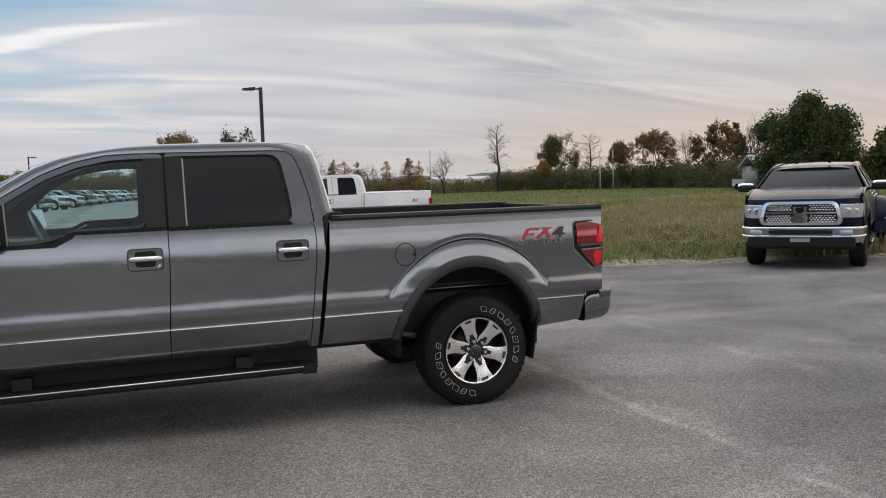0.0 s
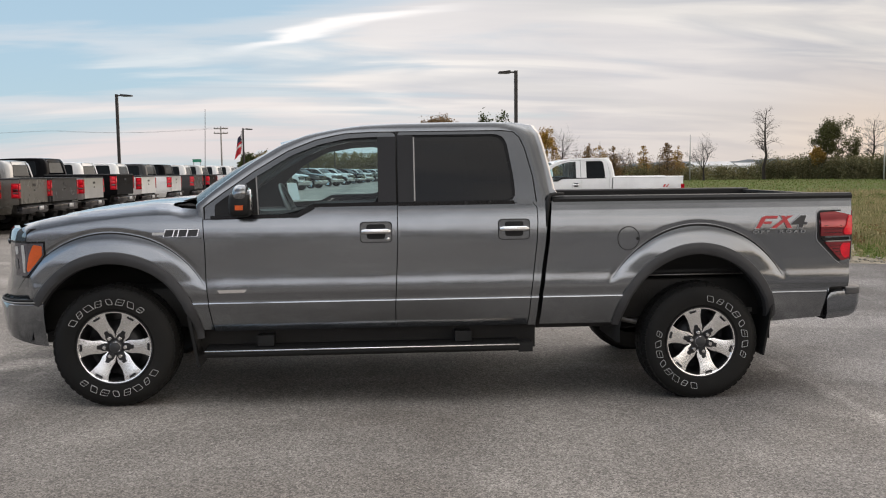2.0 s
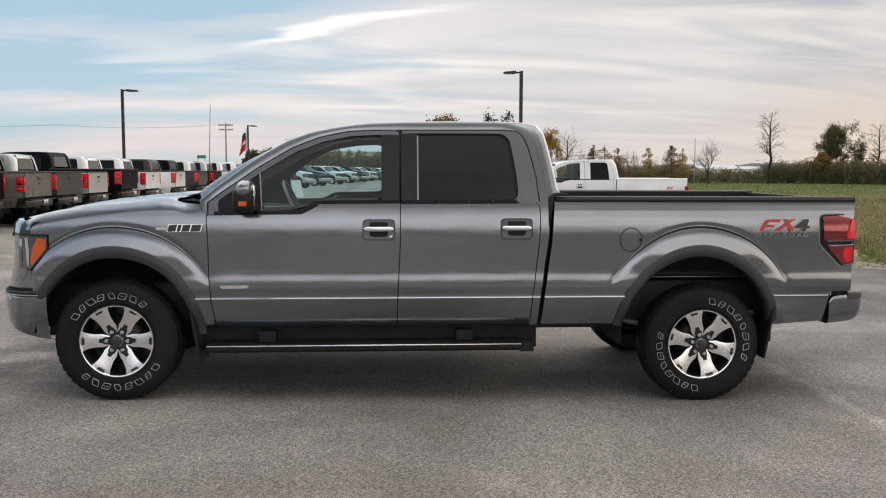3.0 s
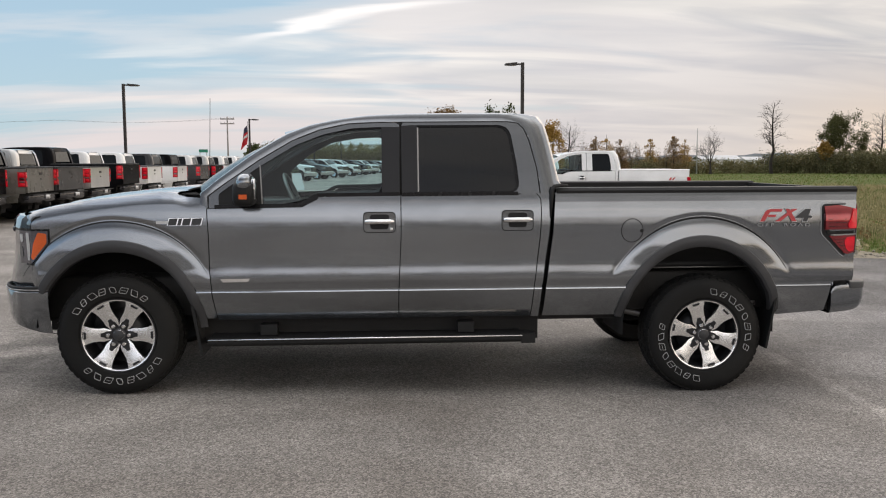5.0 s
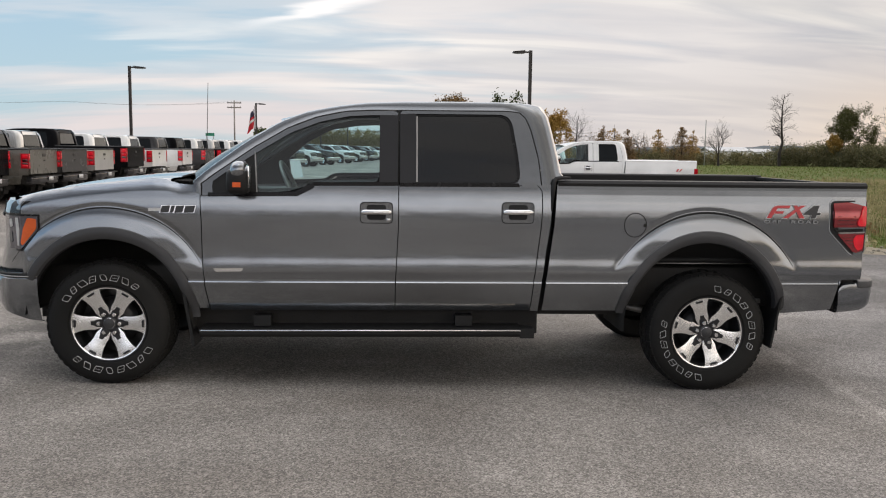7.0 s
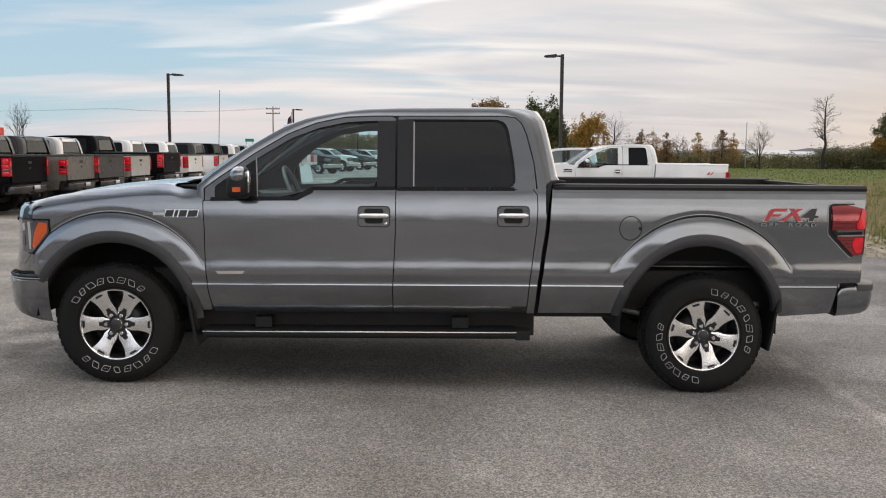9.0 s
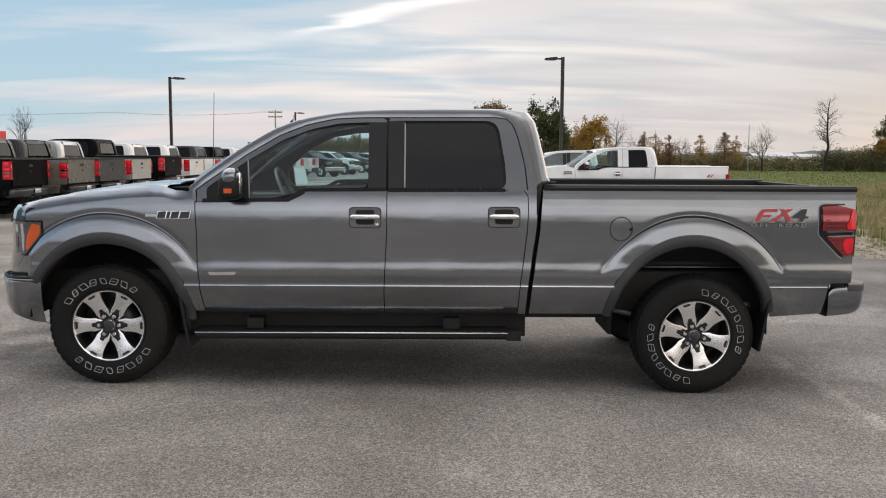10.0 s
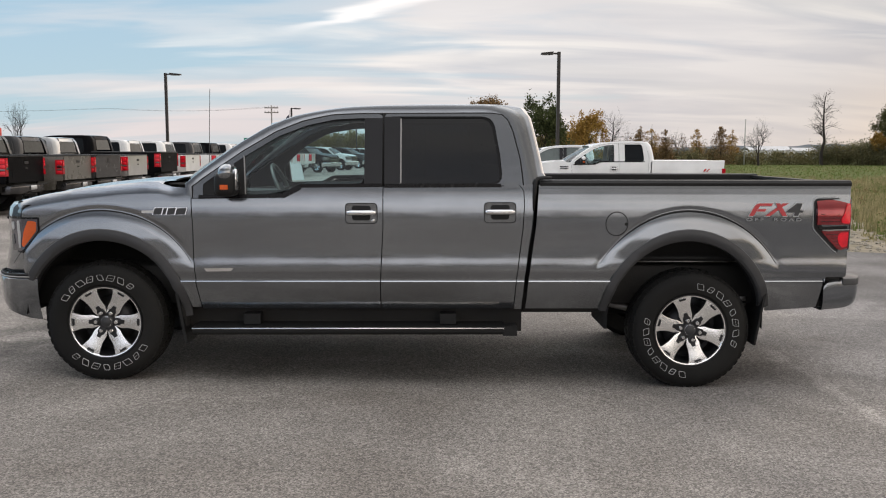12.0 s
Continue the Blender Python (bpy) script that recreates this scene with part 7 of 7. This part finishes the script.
# ---- lamps, poles, flag, wires ----
def lot_lamp(x, y, top, arm, label="dark bronze lot lamp with a flat head"):
    root = thing("street_lamp", label, "street lamp", pose(x, y, ground_z(x, y)))
    h = top - ground_z(x, y)
    part("base", tube_bm([(0, 0, -0.1), (0, 0, 0.6)], 0.24, 14), SHED_ROOF, root, "pale concrete footing")
    part("pole", box_bm(-0.06, 0.06, -0.06, 0.06, 0.6, h), POLE_PAINT, root, edge=0.01)
    s = math.copysign(1, arm)
    part("arm", box_bm(min(0, s * 0.30), max(0, s * 0.30), -0.03, 0.03, h - 0.09, h - 0.03), POLE_PAINT, root, edge=0.008)
    b = box_bm(min(s * 0.22, arm), max(s * 0.22, arm), -0.17, 0.17, h - 0.10, h)
    for v in b.verts:
        if abs(v.co.x) > abs(arm) * 0.8:
            v.co.z = h - 0.07 + (v.co.z - h + 0.05) * 0.5
    head = part("lamp_head", b, POLE_PAINT, root, edge=0.015)
    part("lens", box_bm(min(s * 0.30, arm * 0.92), max(s * 0.30, arm * 0.92), -0.13, 0.13, h - 0.112, h - 0.095), CLEAR_LENS, head)
    return root


lot_lamp(-10.62, 35.7, 5.27, 0.72)
lot_lamp(6.86, 26.1, 5.24, -0.66)
lot_lamp(-8.65, 60.6, 4.86, 0.70)
lot_lamp(-5.6, 82.0, 5.0, 0.70)
lot_lamp(-4.4, 110.0, 5.2, 0.70)


def flag(x, y, z):
    root = thing("flag", "red, white and dark cloth flag hanging limp from a lamp pole", "flag", pose(x, y, z))
    for (f0, f1), mat in (((0.0, 0.34), FLAG_BLUE), ((0.34, 0.48), FLAG_RED), ((0.48, 0.62), FLAG_WHITE), ((0.62, 1.0), FLAG_RED)):
        b = bmesh.new()
        rowsv = []
        for i in range(7):
            t = f0 + (f1 - f0) * i / 6
            rowsv.append([b.verts.new((-0.08 - 0.62 * u * (0.35 + 0.5 * t) + 0.05 * math.sin(6 * u + 3 * t), 0.07 * math.sin(9 * u + t * 4), -1.5 * t - 0.45 * u)) for u in (k / 6 for k in range(7))])
        for p, q in zip(rowsv, rowsv[1:]):
            for k in range(6):
                b.faces.new((p[k], p[k + 1], q[k + 1], q[k]))
        part("stripe", b, mat, root)
    part("staff", tube_bm([(0, 0, -1.7), (0, 0, 0.2)], 0.02, 6), POLE_PAINT, root)


flag(-8.75, 60.45, 4.45)


def utility_pole(x, y, top, arms=1):
    root = thing("utility_pole", "weathered wooden utility pole with crossarm and insulators" if arms else "plain pale wooden pole", "utility pole", pose(x, y, ground_z(x, y)))
    part("pole", tube_bm([(0, 0, -0.2), (0, 0, top)], [0.10, 0.07], 8), POLE_WOOD if arms else PALE_POLE, root)
    for k in range(arms):
        z = top - 0.25 - 0.5 * k
        arm = part("crossarm", box_bm(-0.75, 0.75, -0.05, 0.05, z - 0.06, z + 0.06), POLE_WOOD, root)
        for dx in (-0.68, -0.3, 0.3, 0.68):
            part("insulator", tube_bm([(dx, 0, z + 0.06), (dx, 0, z + 0.2)], [0.035, 0.02], 6), SHED_ROOF, arm)


utility_pole(-15.4, 89, 6.4, 2)
utility_pole(43.8, 110.2, 6.1, 0)
utility_pole(64.0, 94.4, 5.2, 0)
utility_pole(62.0, 94.4, 4.6, 0)
for y0, y1, za, zb, dx in ((92, 89, 6.3, 6.35, -0.6), (92, 89, 6.3, 6.35, 0.6)):
    pts = [(-34 + dx + (18.6) * t, y0 + (y1 - y0) * t, za + (zb - za) * t - 0.9 * 4 * t * (1 - t) * 0.4) for t in np.linspace(0, 1, 14)]
    line = new("power_line", bpy.data.meshes.new("power_line"))
    b = tube_bm(pts, 0.007, 4)
    b.to_mesh(line.data)
    line.data.materials.append(WIRE)
    tagged(line, "thin sagging power line between poles", "power line")
    pts = [(-34 + dx - 46 * t, y0 - 6 * t, za - 0.6 * 4 * t * (1 - t)) for t in np.linspace(0, 1, 14)]
    line = new("power_line", bpy.data.meshes.new("power_line"))
    b = tube_bm(pts, 0.007, 4)
    b.to_mesh(line.data)
    line.data.materials.append(WIRE)
    tagged(line, "thin sagging power line between poles", "power line")


# ---- far buildings and signs ----
def shed(name, label, x, y, wx, wy, eave, ridge, roof=SHED_ROOF, turn=0.0, wall=SHED_WHITE):
    root = thing(name, label, "building", pose(x, y, -0.1, 0, 0, turn))
    part("wall", box_bm(-wx / 2, wx / 2, -wy / 2, wy / 2, 0, eave), wall, root)
    o = 0.3
    v = [(-wx / 2 - o, -wy / 2 - o, eave), (wx / 2 + o, -wy / 2 - o, eave), (wx / 2 + o, 0, ridge), (-wx / 2 - o, 0, ridge), (wx / 2 + o, wy / 2 + o, eave), (-wx / 2 - o, wy / 2 + o, eave)]
    v += [(a, b2, c - 0.15) for a, b2, c in v]
    solid("roof", v, [(0, 1, 2, 3), (3, 2, 4, 5), (7, 6, 9, 8), (8, 9, 11, 10), (0, 6, 7, 1), (5, 4, 10, 11), (1, 7, 8, 2), (2, 8, 10, 4), (3, 9, 6, 0), (5, 11, 9, 3)], roof, root, smooth=False)
    for k in range(max(2, int(wx / 4))):
        dx = -wx / 2 + (k + 0.5) * wx / max(2, int(wx / 4))
        part("door" if k % 2 == 0 else "window", box_bm(dx - 0.8, dx + 0.8, -wy / 2 - 0.04, -wy / 2 + 0.02, 0 if k % 2 == 0 else eave * 0.4, eave * 0.75), BLACK_GLASS, root)
    return root


shed("barn", "long low white metal shed beyond the field", 77, 190, 9.0, 6, 2.1, 3.0)
shed("barn", "small white metal shed beyond the field", 86, 192, 4.6, 5, 2.0, 2.7)
shed("house", "small grey house half hidden by the tree line", 61.8, 63.0, 3.0, 3.0, 2.2, 3.3, turn=-10, wall=GREY_SIDING)
shed("dealership_building", "low white sales building far behind the lot", -13.0, 224, 34, 14, 6.2, 7.4)
sign = thing("road_sign", "green roadside sign on two posts", "sign", pose(-20.3, 100, ground_z(-20, 100)))
part("face", box_bm(-0.52, 0.52, -0.04, 0.04, 2.72, 3.08), SIGN_GREEN, sign, edge=0.03)
part("post", tube_bm([(-0.4, 0, -0.1), (-0.4, 0, 2.75)], 0.05, 6), STEEL, sign)
part("post", tube_bm([(0.4, 0, -0.1), (0.4, 0, 2.75)], 0.05, 6), STEEL, sign)
red = thing("delivery_truck", "orange-red box truck beyond the row of pickups", "truck", pose(-16.35, 29.5, ground_z(-16, 30)))
part("box", box_bm(-2.6, 0.3, -1.05, 1.05, 0.7, 2.42), ORANGE, red, edge=0.06)
part("cab", box_bm(-4.2, -2.7, -1.0, 1.0, 0.6, 1.9), ORANGE, red, edge=0.12)
part("roof_unit", box_bm(-0.5, 0.1, -0.4, 0.4, 2.42, 2.55), PLASTIC, red, edge=0.03)
for wx in (-3.5, -0.6):
    for s in (-1, 1):
        part("wheel", lathe_at(wx, 0.42, s, 0.80, 1.05), RUBBER, red)

trailer = thing("trailer", "small white box trailer at the far field edge", "trailer", pose(56.5, 60.0, ground_z(56, 60), 0, 0, -40))
part("box", box_bm(-0.75, 0.35, -0.5, 0.5, 0.35, 0.95), SHED_WHITE, trailer, edge=0.04)
part("lid", box_bm(-0.78, 0.38, -0.53, 0.53, 0.95, 1.0), SHED_ROOF, trailer, edge=0.02)
part("hitch", box_bm(0.35, 1.0, -0.04, 0.04, 0.34, 0.42), STEEL, trailer)
for s in (-1, 1):
    part("wheel", lathe_at(-0.2, 0.28, s, 0.50, 0.66, 0.28), RUBBER, trailer)

# ---- trees ----
tree("large dense dark green tree beside the field", 59.6, 54.6, 8.15, 9.0, 21, LEAF_GREEN, per=190, leaf=0.125, trunk=0.08, clump=0.95, full=300)
bare_tree("tall bare leafless tree with many fine twigs", 52.6, 106.5, 9.4, 2.7, 22, 0.34)
tree("full green tree in the tree line", 63.6, 108, 8.4, 8.4, 23, LEAF_OLIVE, per=20, leaf=0.10, trunk=0.17, depth=5, clump=0.60, spread=0.85)
bare_tree("thin bare tree in the tree line", 66.7, 105, 7.8, 3.0, 25, 0.32)
tree("slender tree with sparse rusty leaves", 65.6, 95, 6.6, 4.4, 26, LEAF_OAK, per=4, leaf=0.11, trunk=0.32, depth=6, clump=0.35)
tree("broad old oak with thinning brown leaves", 67.8, 90, 7.9, 9.0, 27, LEAF_OAK, per=5, leaf=0.12, trunk=0.26, depth=6, clump=0.34, spread=0.8)
tree("thin bare leafless tree in the line", 71.3, 88, 7.9, 3.8, 28, None, trunk=0.3, depth=6, spread=0.75)
tree("broad old oak with dark thinning leaves", 68.6, 78, 8.0, 8.2, 29, LEAF_OAK, per=6, leaf=0.12, trunk=0.26, depth=6, clump=0.32, spread=0.8)
conifer("dark narrow green spruce tree", 66.6, 72, 6.2, 2.2, 30, LEAF_GREEN)
tree("tall bare leafless tree behind the hedge", 63.0, 66, 7.8, 4.0, 31, None, trunk=0.3, depth=6, spread=0.75)
tree("bushy autumn tree at the field's end", 64.8, 49.5, 5.4, 5.0, 32, LEAF_OLIVE, per=26, leaf=0.2, trunk=0.2, clump=0.8)
tree("green oak behind the parked white trucks", 9.05, 49.0, 5.55, 4.0, 33, LEAF_GREEN, per=5, leaf=0.085, trunk=0.24, depth=6, clump=0.28, spread=0.95)
tree("yellow-leaved autumn maple at the lot's end", 18.4, 85.0, 6.2, 5.6, 34, LEAF_GOLD, per=5, leaf=0.10, trunk=0.2, depth=6, clump=0.36, spread=0.9)
bare_tree("small dark bare tree beside the yellow maple", 22.0, 90.0, 5.6, 2.8, 35, 0.25)
tree("rounded tree with brown and green leaves", 9.3, 104, 8.7, 6.2, 36, LEAF_RUST, per=16, leaf=0.14, trunk=0.3, clump=0.6, spread=0.8)
for k, (x, y, h, wd) in enumerate(((30.2, 112, 5.2, 3.2), (32.0, 113, 5.5, 3.0), (33.4, 111, 4.8, 2.8), (38.8, 115, 4.9, 3.0), (41.2, 112, 5.2, 3.6), (43.4, 114, 4.9, 2.6))):
    conifer("golden-brown larch in autumn colour", x, y, h, wd * 1.35, 40 + k, LEAF_GOLD if k in (1, 3, 5) else LEAF_RUST)
tree("grey bare leafless shrub tree", 36.4, 116, 5.2, 5.4, 47, None, trunk=0.15, depth=6, spread=0.8)
tree("bare forked tree by the utility pole", 44.0, 105.5, 6.5, 5.2, 48, None, trunk=0.26, depth=6, spread=0.8)
tree("orange-leaved young tree in the hedge", 60.3, 107, 4.3, 2.6, 49, LEAF_GOLD, per=14, leaf=0.15, trunk=0.15, clump=0.4)
tree("bare thin tree behind the row of trucks", -24.5, 50, 4.9, 2.6, 50, None, trunk=0.3, depth=5)
tree("small dark tree near the flag", -11.3, 80, 3.4, 1.8, 51, LEAF_GREEN, per=14, leaf=0.12, trunk=0.2, clump=0.35)
hedge("dark overgrown hedge with autumn tints along the field", [(53, 109), (60, 108.5), (66, 97), (68.5, 86), (67, 74), (64, 64), (66, 52)], 2.85, 2.0, 61, LEAF_HEDGE, per=95, leaf=0.10, step=0.24)
hedge("green and brown hedge along the field", [(24, 113), (34, 114), (44, 112), (53, 110)], 1.55, 1.8, 62, LEAF_BRUSH, per=70, leaf=0.11, step=0.26)
hedge("leafless and rusty brush before the hedge", [(23, 111), (30, 112), (38, 112), (42, 111)], 3.4, 2.6, 65, LEAF_RUST, per=14, leaf=0.08, step=0.5)
hedge("autumn trees lining the back of the lot", [(-30, 196), (-10, 190), (10, 176), (30, 150)], 5.4, 2.5, 63, LEAF_FALL, per=70, leaf=0.17, step=0.5)
# unseen trees, added behind the camera to break up the paint's reflections
hedge("unseen row of dark trees added behind the camera for reflections", [(-110, -80), (-60, -72), (-12, -78), (30, -70), (76, -78), (120, -62)], 4.0, 3.0, 66, LEAF_OLIVE, per=10, leaf=0.4, step=1.0)
# far woods: a long low ridge with an uneven top, haze put into its grey
# the stretch behind the camera is unseen, added for reflections
ridge = resample([(-900, 260), (-520, 480), (-200, 600), (0, 640), (180, 600), (420, 470), (620, 240), (760, -60), (560, -420), (0, -620), (-560, -420), (-900, 0), (-900, 260)], 620)
verts = []
for x, y in ridge:
    h = 5.0 + 3.0 * noise.noise((x * 0.006, y * 0.006, 1)) + 2.2 * noise.noise((x * 0.04, y * 0.04, 4)) + 1.1 * noise.noise((x * 0.19, y * 0.19, 7))
    k = 1 / math.hypot(x, y)
    verts += [(x, y, -1.0), (x + x * k * 2, y + y * k * 2, h * 0.7), (x + x * k * 8, y + y * k * 8, h), (x + x * k * 60, y + y * k * 60, -1.0)]
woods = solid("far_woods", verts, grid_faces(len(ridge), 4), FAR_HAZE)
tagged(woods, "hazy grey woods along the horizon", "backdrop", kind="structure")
